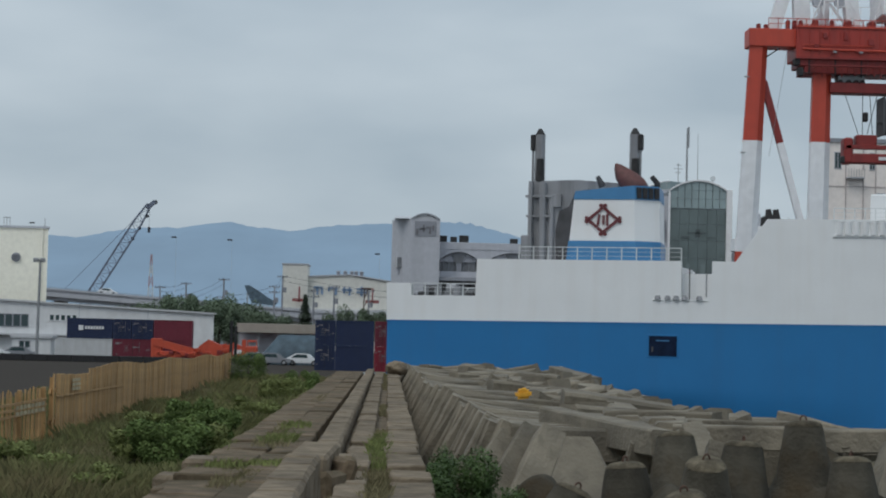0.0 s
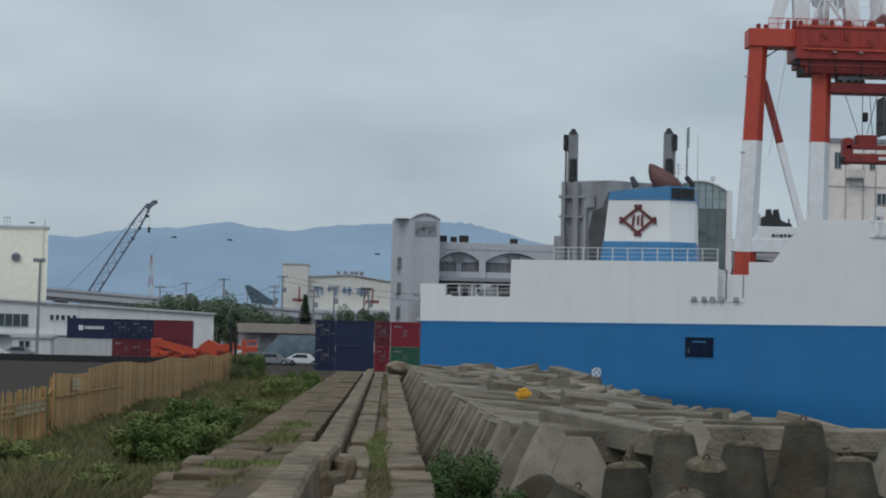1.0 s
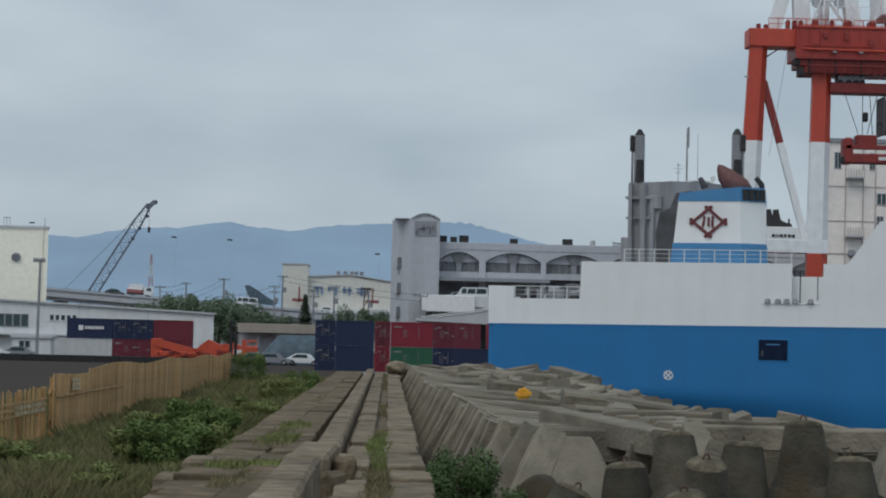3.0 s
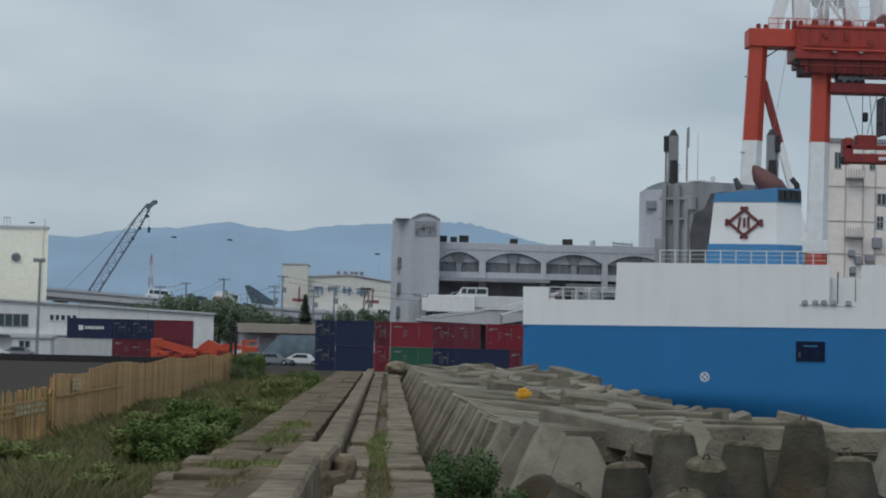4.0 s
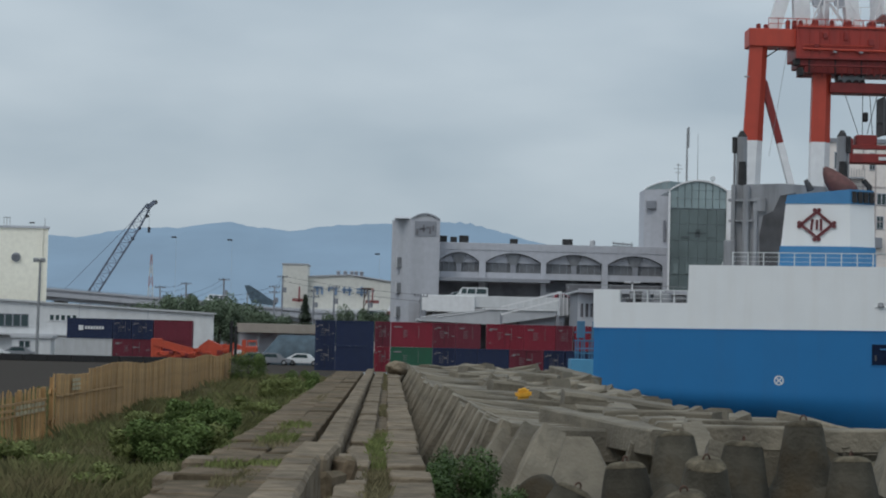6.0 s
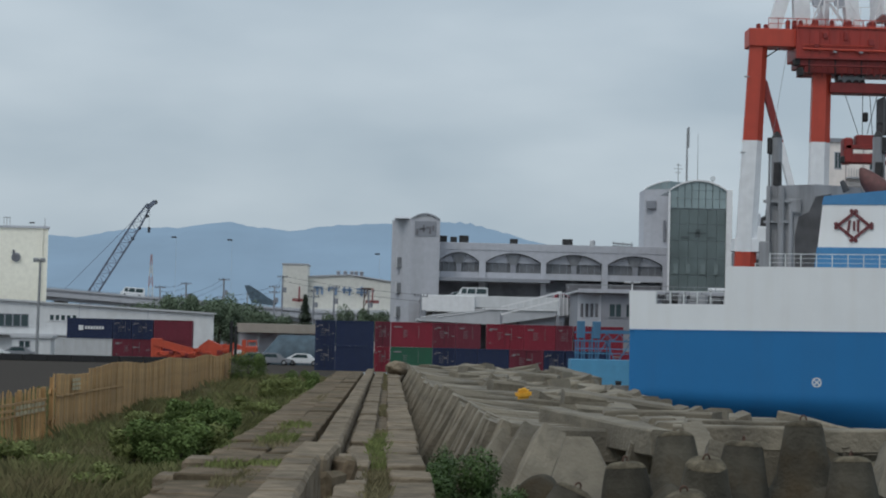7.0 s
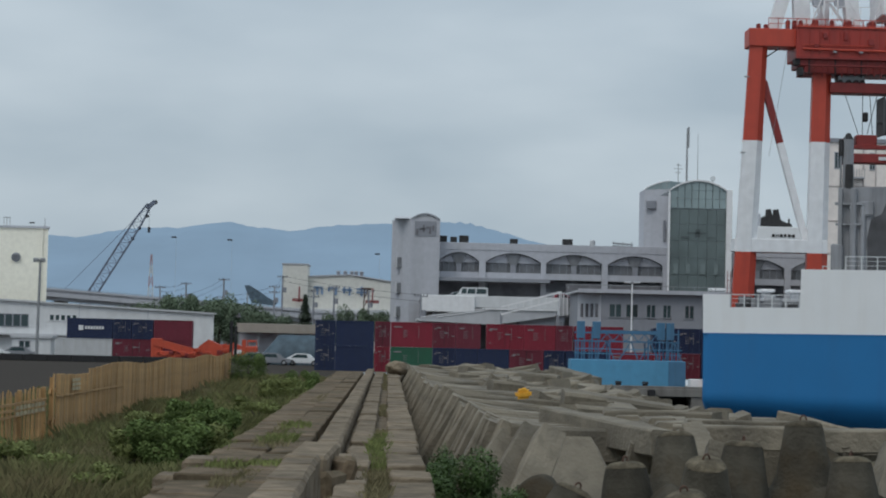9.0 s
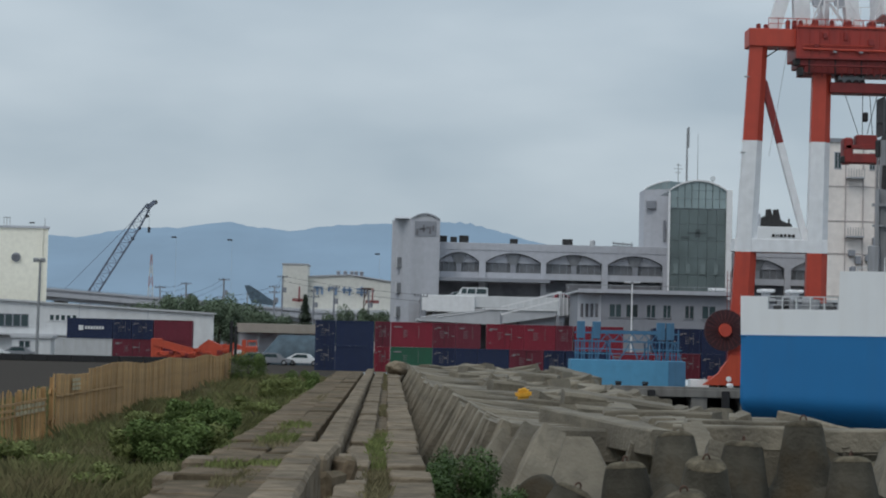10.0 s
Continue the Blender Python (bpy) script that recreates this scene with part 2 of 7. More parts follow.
# ---- building blocks ----
ORIGIN = {}


def thing(name, at, label, category, group="", kind=""):
    ob = new(name)
    ob.location = at
    ORIGIN[ob] = Vector(at)
    return tagged(ob, label, category, group, kind)


def mesh_of(name, bm, mat, smooth=False):
    me = bpy.data.meshes.new(name)
    bm.normal_update()
    bm.to_mesh(me)
    bm.free()
    me.materials.append(mat)
    if smooth:
        me.shade_smooth()
    return me


def part(name, bm, mat, parent, label="", smooth=False, kind=""):
    """Links a bmesh, made at its place in the world (or in its thing's own space), as one mesh under a thing or part."""
    o = ORIGIN.get(parent, Vector())
    if o.length:
        bm.transform(Matrix.Translation(-o))
    ob = new(name, mesh_of(name, bm, mat, smooth))
    ob.parent = parent
    ORIGIN[ob] = o
    return tagged(ob, label, kind=kind)


def single(name, bm, mat, at, label, category, group="", kind="", smooth=False):
    bm.transform(Matrix.Translation(-Vector(at)))
    ob = new(name, mesh_of(name, bm, mat, smooth))
    ob.location = at
    ORIGIN[ob] = Vector(at)
    return tagged(ob, label, category, group, kind)


def box(x0, x1, y0, y1, z0, z1, bevel=0.0, bm=None):
    bm = bm or bmesh.new()
    vs = [bm.verts.new(p) for p in ((x0, y0, z0), (x1, y0, z0), (x1, y1, z0), (x0, y1, z0), (x0, y0, z1), (x1, y0, z1), (x1, y1, z1), (x0, y1, z1))]
    fs = [bm.faces.new([vs[i] for i in q]) for q in ((3, 2, 1, 0), (4, 5, 6, 7), (0, 1, 5, 4), (1, 2, 6, 5), (2, 3, 7, 6), (3, 0, 4, 7))]
    if bevel:
        es = list({e for f in fs for e in f.edges})
        bmesh.ops.bevel(bm, geom=es, offset=bevel, segments=1, affect="EDGES")
    return bm


def bar(p, q, w, d=None, bm=None, up=(0, 0, 1)):
    """A square bar from p to q."""
    bm = bm or bmesh.new()
    p, q = Vector(p), Vector(q)
    d = d or w
    z = (q - p).normalized()
    u = Vector(up)
    if abs(z.dot(u)) > 0.98:
        u = Vector((0, 1, 0))
    x = z.cross(u).normalized()
    y = x.cross(z)
    a = [bm.verts.new(c + x * sx * w / 2 + y * sy * d / 2) for c in (p, q) for sx, sy in ((-1, -1), (1, -1), (1, 1), (-1, 1))]
    for i in range(4):
        j = (i + 1) % 4
        bm.faces.new((a[i], a[j], a[4 + j], a[4 + i]))
    bm.faces.new(a[3::-1])
    bm.faces.new(a[4:])
    return bm


def rod(p, q, r, r2=None, seg=10, bm=None):
    bm = bm or bmesh.new()
    p, q = Vector(p), Vector(q)
    m = Matrix.Translation((p + q) / 2) @ (q - p).to_track_quat("Z", "Y").to_matrix().to_4x4()
    bmesh.ops.create_cone(bm, cap_ends=True, segments=seg, radius1=r, radius2=r if r2 is None else r2, depth=(q - p).length, matrix=m)
    return bm


def prism(outline, axis, a, b, bm=None):
    """Extrudes an outline of (u, v) pairs: along y they are (x, z), along x (y, z), along z (x, y)."""
    bm = bm or bmesh.new()
    place = {"y": lambda u, v, w: (u, w, v), "x": lambda u, v, w: (w, u, v), "z": lambda u, v, w: (u, v, w)}[axis]
    lo = [bm.verts.new(place(u, v, a)) for u, v in outline]
    hi = [bm.verts.new(place(u, v, b)) for u, v in outline]
    n = len(outline)
    for i in range(n):
        bm.faces.new((lo[i], lo[(i + 1) % n], hi[(i + 1) % n], hi[i]))
    bm.faces.new(lo[::-1])
    bm.faces.new(hi)
    bmesh.ops.recalc_face_normals(bm, faces=bm.faces)
    return bm


def lettering(name, x0, x1, y, z0, z1, count, mat, parent):
    """Unreadable writing as a row of plain bars on a face that looks towards -y."""
    step = (x1 - x0) / count
    for i in range(count):
        part(name, box(x0 + i * step, x0 + (i + 0.72) * step, y - 0.03, y + 0.01, z0, z1), mat, parent)


# ---- the large structure ----
def structure():
    g = bmesh.new()
    for x0, x1, y0, y1 in ((-4900, -3, -300, 199), (-4900, 4900, 199, 4950)):
        g.faces.new([g.verts.new(p) for p in ((x0, y0, 2.5), (x1, y0, 2.5), (x1, y1, 2.5), (x0, y1, 2.5))])
    single("ground", g, M_ASPHALT, (0, 0, 0), "dark asphalt yard reaching to the horizon", "ground", kind="structure")
    w = bmesh.new()
    w.faces.new([w.verts.new(p) for p in ((-2.6, -300, 0), (4900, -300, 0), (4900, 198, 0), (-2.6, 198, 0))])
    single("water", w, M_WATER, (0, 0, 0), "dark rippled harbour water", "water", kind="structure")
    # berm behind the seawall
    b = prism([(-15.5, 2.46), (-13.5, 2.9), (-12, 3.35), (-2.4, 3.45), (-2.4, 1.0), (-15.5, 1.0)], "y", -60, 106)
    single("berm", b, M_SOIL, (0, 0, 0), "weedy soil berm behind the seawall", "ground", kind="structure")
    # quay: deck slab on piles
    q = thing("quay", (60, 190, 0), "stained concrete quay deck on piles", "quay", kind="structure")
    part("deck", box(-2.5, 400, 183, 199.2, 1.15, 1.9, 0.05), M_QUAY, q)
    # Black box behind the piles stands for the shade under the deck.
    part("backing", box(-2.5, 400, 187, 199, -2, 1.15), M_DARK, q)
    for i in range(14):
        x = 19 + i * 4.6
        part("pile_cap", box(x, x + 1.5, 183.15, 186, -1, 1.15, 0.04), M_QUAY, q)
    for i in range(8):
        x = 17.2 + i * 4.6 * 1.5
        part("fender", box(x, x + 0.7, 182.6, 183.0, 0.1, 1.8, 0.06), M_DARK, q)
    part("kerb", box(-2.5, 400, 183.05, 183.4, 1.9, 2.12, 0.03), M_QUAY, q)


# ---- seawall walkway ----
def seawall():
    wall = thing("seawall", (-1, 40, 0), "weathered concrete seawall with cracked slabs", "seawall", kind="structure")
    part("core", box(-2.42, 0.5, -30, 97.6, -1.5, 4.12), M_CONCRETE, wall)
    rnd = random.Random(5)
    strips = ((-2.44, -1.72, 4.26, 1.5), (-1.7, -1.17, 4.28, 1.9), (-0.57, -0.2, 4.28, 1.45), (0.02, 0.51, 4.3, 1.25))
    for n, (x0, x1, z, length) in enumerate(strips):
        y = 2.0
        while y < 97:
            ln = length * rnd.uniform(0.75, 1.35) * (1.0 if y < 60 else 1.6)
            worn = 1.0 if 20 < y < 31 else 0.4
            e = 0.012 + rnd.random() * 0.03 * (1 + worn)
            dz = rnd.uniform(-0.06, 0.05) * worn * (0.6 if n < 2 else 1)
            dx = rnd.uniform(-0.05, 0.05) * worn * (2.2 if n == 0 else 1)
            bm = box(x0 + dx, x1 + (dx if n == 3 else 0), y + e, min(y + ln, 97.5) - e, 4.05, z + dz, 0.018)
            c = Vector(((x0 + x1) / 2, y + ln / 2, z))
            bmesh.ops.rotate(bm, verts=bm.verts, cent=c, matrix=Euler((rnd.gauss(0, 0.012) * worn, rnd.gauss(0, 0.02) * worn, rnd.gauss(0, 0.012) * worn)).to_matrix())
            bmesh.ops.subdivide_edges(bm, edges=[d for d in bm.edges if d.calc_length() > 0.3], cuts=3)
            for v in bm.verts:
                v.co.x += noise.noise(v.co * 1.7) * 0.02 + noise.noise(v.co * 8.0) * 0.018
                v.co.y += noise.noise(v.co * 2.3 + Vector((9, 0, 0))) * 0.03 + noise.noise(v.co * 9.0 + Vector((3, 0, 0))) * 0.025
                v.co.z += noise.noise(v.co * 5.0 + Vector((0, 7, 0))) * 0.012
            part("slab", bm, M_CONCRETE if n >= 2 else M_CONCRETE_DIRTY, wall)
            y += ln
    # the raised kerb, with a broken gap
    y = 2.0
    while y < 97:
        near = y < 19.7
        ln = rnd.uniform(0.7, 1.2) if near else rnd.uniform(1.6, 2.8)
        if near and y + ln > 19.4:
            ln = 19.75 - y
        z = 4.74 + rnd.uniform(-0.012, 0.012)
        bm = box(-1.0 if near else -0.99, -0.64, y + 0.01, min(y + ln, 97.5) - 0.01, 4.05, z if near else z - 0.31, 0.04)
        bmesh.ops.subdivide_edges(bm, edges=[d for d in bm.edges if d.calc_length() > 0.25], cuts=3)
        for v in bm.verts:
            v.co.x += noise.noise(v.co * 1.3) * 0.02 + noise.noise(v.co * 7.0) * 0.02
            v.co.y += noise.noise(v.co * 2.1) * 0.03
            v.co.z += noise.noise(v.co * 6.0 + Vector((5, 0, 0))) * 0.014
        part("kerb_block", bm, M_CONCRETE, wall)
        y += ln
        if near and y > 19.6:
            y = 24.3
    tilted = box(-1.08, -0.62, 22.3, 24.2, 4.1, 4.6, 0.04)
    bmesh.ops.rotate(tilted, verts=tilted.verts, cent=(-0.85, 23.2, 4.3), matrix=Euler((0.03, 0.04, -0.05)).to_matrix())
    part("kerb_block", tilted, M_CONCRETE, wall)
    for x0, x1, y0, y1, z1, tip in ((-0.62, -0.44, 22.6, 23.4, 4.5, 0.25), (-0.66, -0.5, 21.4, 22.1, 4.42, -0.2), (-1.2, -1.02, 21.0, 21.8, 4.36, 0.15)):
        chunk = box(x0, x1, y0, y1, 4.1, z1, 0.05)
        for v in chunk.verts:
            v.co += noise.noise_vector(v.co * 6) * 0.06
        bmesh.ops.rotate(chunk, verts=chunk.verts, cent=((x0 + x1) / 2, (y0 + y1) / 2, 4.3), matrix=Euler((0, tip, tip)).to_matrix())
        part("broken_piece", chunk, M_CONCRETE_DIRTY, wall)
    part("broken_piece", box(-0.64, -0.5, 24.4, 24.9, 4.2, 4.4, 0.05), M_CONCRETE_DIRTY, wall)
    part("broken_piece", box(-0.64, -0.38, 25.3, 25.9, 4.25, 4.4, 0.05), M_CONCRETE, wall)
    part("broken_piece", box(-2.62, -2.2, 25.6, 26.5, 4.1, 4.3, 0.05), M_CONCRETE, wall)
    part("broken_piece", box(-2.7, -2.1, 23.1, 23.8, 4.05, 4.26, 0.05), M_CONCRETE, wall)


# ---- ship ----
def ship():
    s = thing("cargo_ship", (0, 0, 0), "white and blue roll-on cargo ship leaving its berth", "ship")
    B = 19.0
    def side(outline, b0=0.0, b1=B):
        return prism(outline, "y", b0, b1)
    line = [(0, 7.38), (19.75, 7.58), (38.2, 7.71), (60, 8.0), (84, 8.6)]
    # lower hull: straight-sided above, tucked in under the counter aft
    hull = bmesh.new()
    stations = [0.0, 0.4, 1.0, 2.0, 3.5, 5.5, 8, 11, 15, 20, 28, 38, 50, 62, 72, 80, 84]
    tops = lambda a: float(np.interp(a, [p[0] for p in line], [p[1] for p in line]))
    loops = []
    for a in stations:
        lift = 2.2 * max(0.0, 1 - a / 9.0) ** 1.4
        tuck = 9.0 * max(0.0, 1 - a / 30.0)
        bow = 8.5 * max(0.0, (a - 58) / 26.0) ** 1.8
        near = []
        for k in range(25):
            v = k / 24
            z = tops(a) + (-1.6 + lift - tops(a)) * v
            low = max(0.0, (2.7 - z) / 4.3)
            near.append((tuck * low ** 1.8 + bow * (0.4 + 0.6 * v) + (0.18 if a == 0 else 0.0), z))
        ring = [hull.verts.new((a + (0.9 * max(0, (2.4 - z) / 3.0) ** 1.3 if a < 0.5 else 0), b, z)) for b, z in near]
        ring += [hull.verts.new((a + (0.9 * max(0, (2.4 - z) / 3.0) ** 1.3 if a < 0.5 else 0), B - b, z)) for b, z in reversed(near)]
        loops.append(ring)
    for r0, r1 in zip(loops, loops[1:]):
        n = len(r0)
        for i in range(n):
            hull.faces.new((r0[i], r0[(i + 1) % n], r1[(i + 1) % n], r1[i]))
    hull.faces.new(loops[0][::-1])
    hull.faces.new(loops[-1])
    bmesh.ops.recalc_face_normals(hull, faces=hull.faces)
    hp = part("hull", hull, M_SHIPBLUE, s, "blue painted lower hull")
    for pl in hp.data.polygons:
        pl.use_smooth = len(pl.vertices) == 4 and pl.center.z < 3.75
    outline = [(0, 7.38), (19.75, 7.58), (30.2, 7.655), (30.2, 15.48), (29.47, 15.48), (27.17, 12.28), (25.41, 12.28), (25.41, 11.1), (25.3, 10.2), (25.05, 9.5), (24.7, 9.37), (23.11, 9.37),
               (23.11, 12.28), (7.2, 12.26), (7.15, 9.40), (1.96, 9.36), (1.96, 10.32), (-0.06, 10.32)]
    up = part("upper_hull", side(outline, 0.004, 0.3), M_SHIPWHITE, s, "white painted upper hull plating")
    part("far_plating", side([(0, 7.38), (19.75, 7.58), (30.2, 7.655), (30.2, 15.48), (29.47, 15.48), (27.17, 12.28), (25.41, 12.28), (25.41, 11.37), (21.4, 11.35), (21.4, 12.2), (8.6, 12.2), (8.6, 9.36), (0, 9.36)], B - 0.3, B - 0.004), M_SHIPWHITE, up)
    part("forward_hull", side([(30.2, 7.655), (38.2, 7.71), (60, 8.0), (84, 8.6), (84, 13.4), (62, 15.0), (38, 15.5), (30.2, 15.48)], 0.004, B - 0.004), M_SHIPWHITE, up)
    part("after_deck", box(0.1, 30.2, 0.3, B - 0.3, 9.1, 9.36), M_SHIPGREY, s, "grey after deck")
    part("deck_house", box(8.6, 21.4, 1.4, B - 1.4, 9.36, 12.28), M_SHIPWHITE, s, "white deck house under the funnel")
    part("transom", box(-0.02, 0.25, 0.3, B - 0.3, 7.4, 9.36), M_SHIPWHITE, up)
    part("inner_bulwark", box(22.2, 26.2, 0.95, 1.1, 9.36, 11.36), M_SHIPWHITE, up)
    part("recess_wall", box(23.0, 23.11, 0.3, 0.95, 9.36, 11.36), M_SHIPWHITE, up)
    # weld seams and rust runs at the plating edge
    for z in (8.6, 10.15, 10.9):
        part("plate_seam", box(7.4, 23.0 if z > 9.4 else 30.0, -0.004, 0.02, z, z + 0.025), M_SHIPWHITE, up)
    for a in (4.4, 10.6, 14.2, 17.8, 21.4, 28.0):
        part("plate_seam", box(a, a + 0.025, -0.004, 0.02, tops(a) + 0.05, 9.3 if a < 7 else 12.2), M_SHIPWHITE, up)
    for a in (3.2, 9.0, 15.0, 24.6, 31.0):
        part("plate_seam", box(a, a + 0.03, -0.005, 0.02, 3.0, tops(a) - 0.05), M_SHIPBLUE, hp)
    for z in (4.4, 6.0):
        part("plate_seam", box(0.4, 56, -0.005, 0.02, z, z + 0.03), M_SHIPBLUE, hp)
    part("sheer_strake", prism([(0, tops(0) - 0.05), (38.2, 7.66), (38.2, 7.74), (0, tops(0) + 0.03)], "y", -0.03, 0.02), M_SHIPBLUE, up)
    # funnel on the after deck
    def ring(z, a0, a1, b0=4.0, b1=12.0, cham=1.3):
        return [(a0, b0, z), (a1 - 1.95, b0, z), (a1 - 0.2, b0 + cham, z), (a1 - 0.7, b1 - cham, z), (a1 - 2.6, b1, z), (a0, b1, z)]
    def loft(r0, r1):
        bm = bmesh.new()
        a = [bm.verts.new(p) for p in r0]
        b = [bm.verts.new(p) for p in r1]
        n = len(a)
        for i in range(n):
            bm.faces.new((a[i], a[(i + 1) % n], b[(i + 1) % n], b[i]))
        bm.faces.new(a[::-1])
        bm.faces.new(b)
        return bm
    edge = lambda z: 13.45 + (z - 12.28) * 0.1
    end = lambda z: 20.82 - (z - 12.28) * 0.03
    fun = part("funnel", loft(ring(13.95, edge(13.95), end(13.95)), ring(17.2, edge(17.2), end(17.2))), M_SHIPWHITE, s, "white funnel with dark red diamond mark")
    part("lower_band", loft(ring(12.28, edge(12.28) - 0.06, end(12.28) + 0.06, 3.94, 12.06), ring(13.95, edge(13.95) - 0.06, end(13.95) + 0.06, 3.94, 12.06)), M_FUNNELBLUE, fun, "blue band at funnel foot")
    top = ring(18.3, edge(18.2), end(18.2))
    top[0] = (top[0][0], top[0][1], 17.85)
    top[5] = (top[5][0], top[5][1], 17.85)
    part("upper_band", loft(ring(17.2, edge(17.2) - 0.05, end(17.2) + 0.05, 3.95, 12.05), top), M_FUNNELBLUE, fun, "blue band at funnel top")
    # diamond mark with knobbed corners and three strokes
    cx, cz, hw, hh = 16.29, 15.6, 1.18, 0.98
    c = [(cx - hw, cz), (cx, cz + hh), (cx + hw, cz), (cx, cz - hh)]
    yb = 3.93
    for i in range(4):
        (a0, z0), (a1, z1) = c[i], c[(i + 1) % 4]
        part("mark_side", bar((a0, yb, z0), (a1, yb, z1), 0.22, 0.12, up=(0, 1, 0)), M_LOGO, fun)
    for i, (a0, z0) in enumerate(c):
        for k in (-1, 1):
            da, dzz = ((0.0, 0.13), (0.16, 0.0), (0.0, 0.13), (0.16, 0.0))[i]
            oa, oz = ((-0.13, 0), (0, 0.13), (0.13, 0), (0, -0.13))[i]
            part("mark_knob", rod((a0 + oa + k * da, yb - 0.06, z0 + oz + k * dzz), (a0 + oa + k * da, yb + 0.08, z0 + oz + k * dzz), 0.16, seg=12), M_LOGO, fun)
    for da, lean, h in ((-0.3, 0.12, 0.42), (0.02, 0.0, 0.36), (0.33, 0.0, 0.46)):
        part("mark_stroke", bar((cx + da - lean, yb, cz - h), (cx + da, yb, cz + h), 0.17, 0.12, up=(0, 1, 0)), M_LOGO, fun)
    # grille on the chamfer
    for i in range(4):
        k0, k1 = 0.06 + i * 0.235, 0.06 + i * 0.235 + 0.17
        p = lambda k, z: (18.87 + 1.75 * k, 3.88 + 1.3 * k, z)
        bm = bmesh.new()
        a = [bm.verts.new(v) for v in (p(k0, 17.3), p(k1, 17.3), p(k1, 18.15), p(k0, 18.15))]
        f = bm.faces.new(a)
        r = bmesh.ops.extrude_face_region(bm, geom=[f])
        bmesh.ops.translate(bm, verts=[v for v in r["geom"] if isinstance(v, bmesh.types.BMVert)], vec=(-0.12, 0.15, 0))
        part("grille", bm, M_SOOT, fun, "dark air intake grille")
    # soot-stained casing and king posts
    cas = part("casing", prism([(9.3, 12.28), (9.3, 19.05), (13.2, 19.15), (16.5, 18.9), (16.5, 12.28)], "y", 9.0, 15.0), M_SHIPGREY, s, "soot-stained grey engine casing")
    part("soot_patch", prism([(11.5, 12.3), (14.6, 12.3), (14.9, 17.0), (14.2, 18.4), (13.0, 18.2), (12.5, 17.0), (11.7, 16.6), (11.4, 15.0)], "y", 8.96, 9.02), M_SOOTGREY, cas, "soot-blackened casing plate")
    part("casing_frame", box(9.2, 9.5, 8.5, 9.2, 12.3, 19.0), M_SHIPGREY, cas)
    part("casing_locker", box(8.7, 9.6, 8.2, 9.2, 12.28, 14.6, 0.1), M_SHIPGREY, cas)
    part("casing_locker", box(10.9, 11.9, 8.7, 9.0, 16.9, 18.0, 0.05), M_SHIPGREY, cas)
    part("casing_ledge", box(8.95, 11.2, 8.6, 9.3, 17.7, 17.9), M_SHIPGREY, cas)
    part("casing_ledge", box(9.0, 11.0, 8.6, 9.3, 16.1, 16.25), M_SHIPGREY, cas)
    part("casing_pipe", rod((10.35, 8.8, 12.3), (10.35, 8.8, 18.9), 0.3), M_SHIPGREY, cas)
    part("casing_pipe", rod((11.1, 8.85, 12.3), (11.1, 8.85, 17.7), 0.2), M_SHIPGREY, cas)
    for a in (9.85, 17.7):
        k = part("king_post", rod((a, 9.6, 12.28), (a, 9.6, 22.9), 0.46, 0.42, 14), M_SHIPGREY, s, "tall soot-stained grey king post")
        part("cap", rod((a, 9.6, 22.9), (a, 9.6, 23.4), 0.43, 0.14, 12), M_SOOT, k)
        d = -0.55 if a < 12 else 0.5
        part("block", box(a + d - 0.18, a + d + 0.18, 9.2, 9.9, 21.6, 22.9, 0.06), M_SOOT, k)
        part("pipe", rod((a + d, 9.5, 14), (a + d, 9.5, 21.7), 0.09), M_SHIPGREY, k)
        part("sooty_band", rod((a + 0.1, 9.3, 19.0), (a + 0.1, 9.3, 20.9), 0.36, 0.3, 12), M_SOOT, k)
    # cowl of the exhaust
    bm = bmesh.new()
    ringsc = ((18.5, 17.9, 0.9), (18.1, 18.5, 0.92), (17.5, 19.05, 0.84), (16.95, 19.6, 0.64), (16.6, 20.1, 0.34), (16.45, 20.35, 0.1))
    prev = None
    for a, z, r in ringsc:
        cur = [bm.verts.new((a + r * math.cos(t) * 0.75, 8.0 + r * math.sin(t), z + r * math.cos(t) * 0.7)) for t in [i * math.tau / 14 for i in range(14)]]
        if prev:
            for i in range(14):
                bm.faces.new((prev[i], prev[(i + 1) % 14], cur[(i + 1) % 14], cur[i]))
        else:
            bm.faces.new(cur[::-1])
        prev = cur
    bm.faces.new(prev)
    bmesh.ops.recalc_face_normals(bm, faces=bm.faces)
    part("cowl", bm, M_VENTRED, s, "rust-red exhaust cowl", smooth=True)
    part("exhaust_pipe", rod((20.0, 7, 18.0), (20.0, 7, 18.75), 0.22), M_SOOT, s)
    part("exhaust_elbow", rod((20.05, 7, 18.65), (19.55, 7, 19.25), 0.22, 0.2), M_SOOT, s)
    part("deck_vent", rod((15.5, 7.5, 18.5), (15.1, 7.5, 19.3), 0.3, 0.18), M_SOOTGREY, s)
    # hatch in the side: a near-black plate painted for the shade inside
    h = part("side_opening", box(20.72, 22.9, -0.06, 0.2, 5.05, 6.62, 0.05), M_HATCH, s, "near-black plate for the shaded opening in the hull side")
    part("opening_frame", box(20.62, 23.0, -0.035, 0.1, 4.95, 6.72, 0.03), M_SHIPBLUE, h)
    part("fitting", box(21.3, 22.3, -0.075, 0.0, 6.2, 6.3, 0.02), M_FUNNELBLUE, h)
    part("fitting", box(20.95, 21.1, -0.075, 0.0, 5.4, 5.8, 0.02), M_SOOTGREY, h)
    # thruster mark: ring and cross
    mk = bmesh.new()
    bmesh.ops.create_circle(mk, cap_ends=False, segments=28, radius=0.36, matrix=pose(14.03, -0.02, 3.77, 90))
    r = bmesh.ops.extrude_edge_only(mk, edges=mk.edges[:])
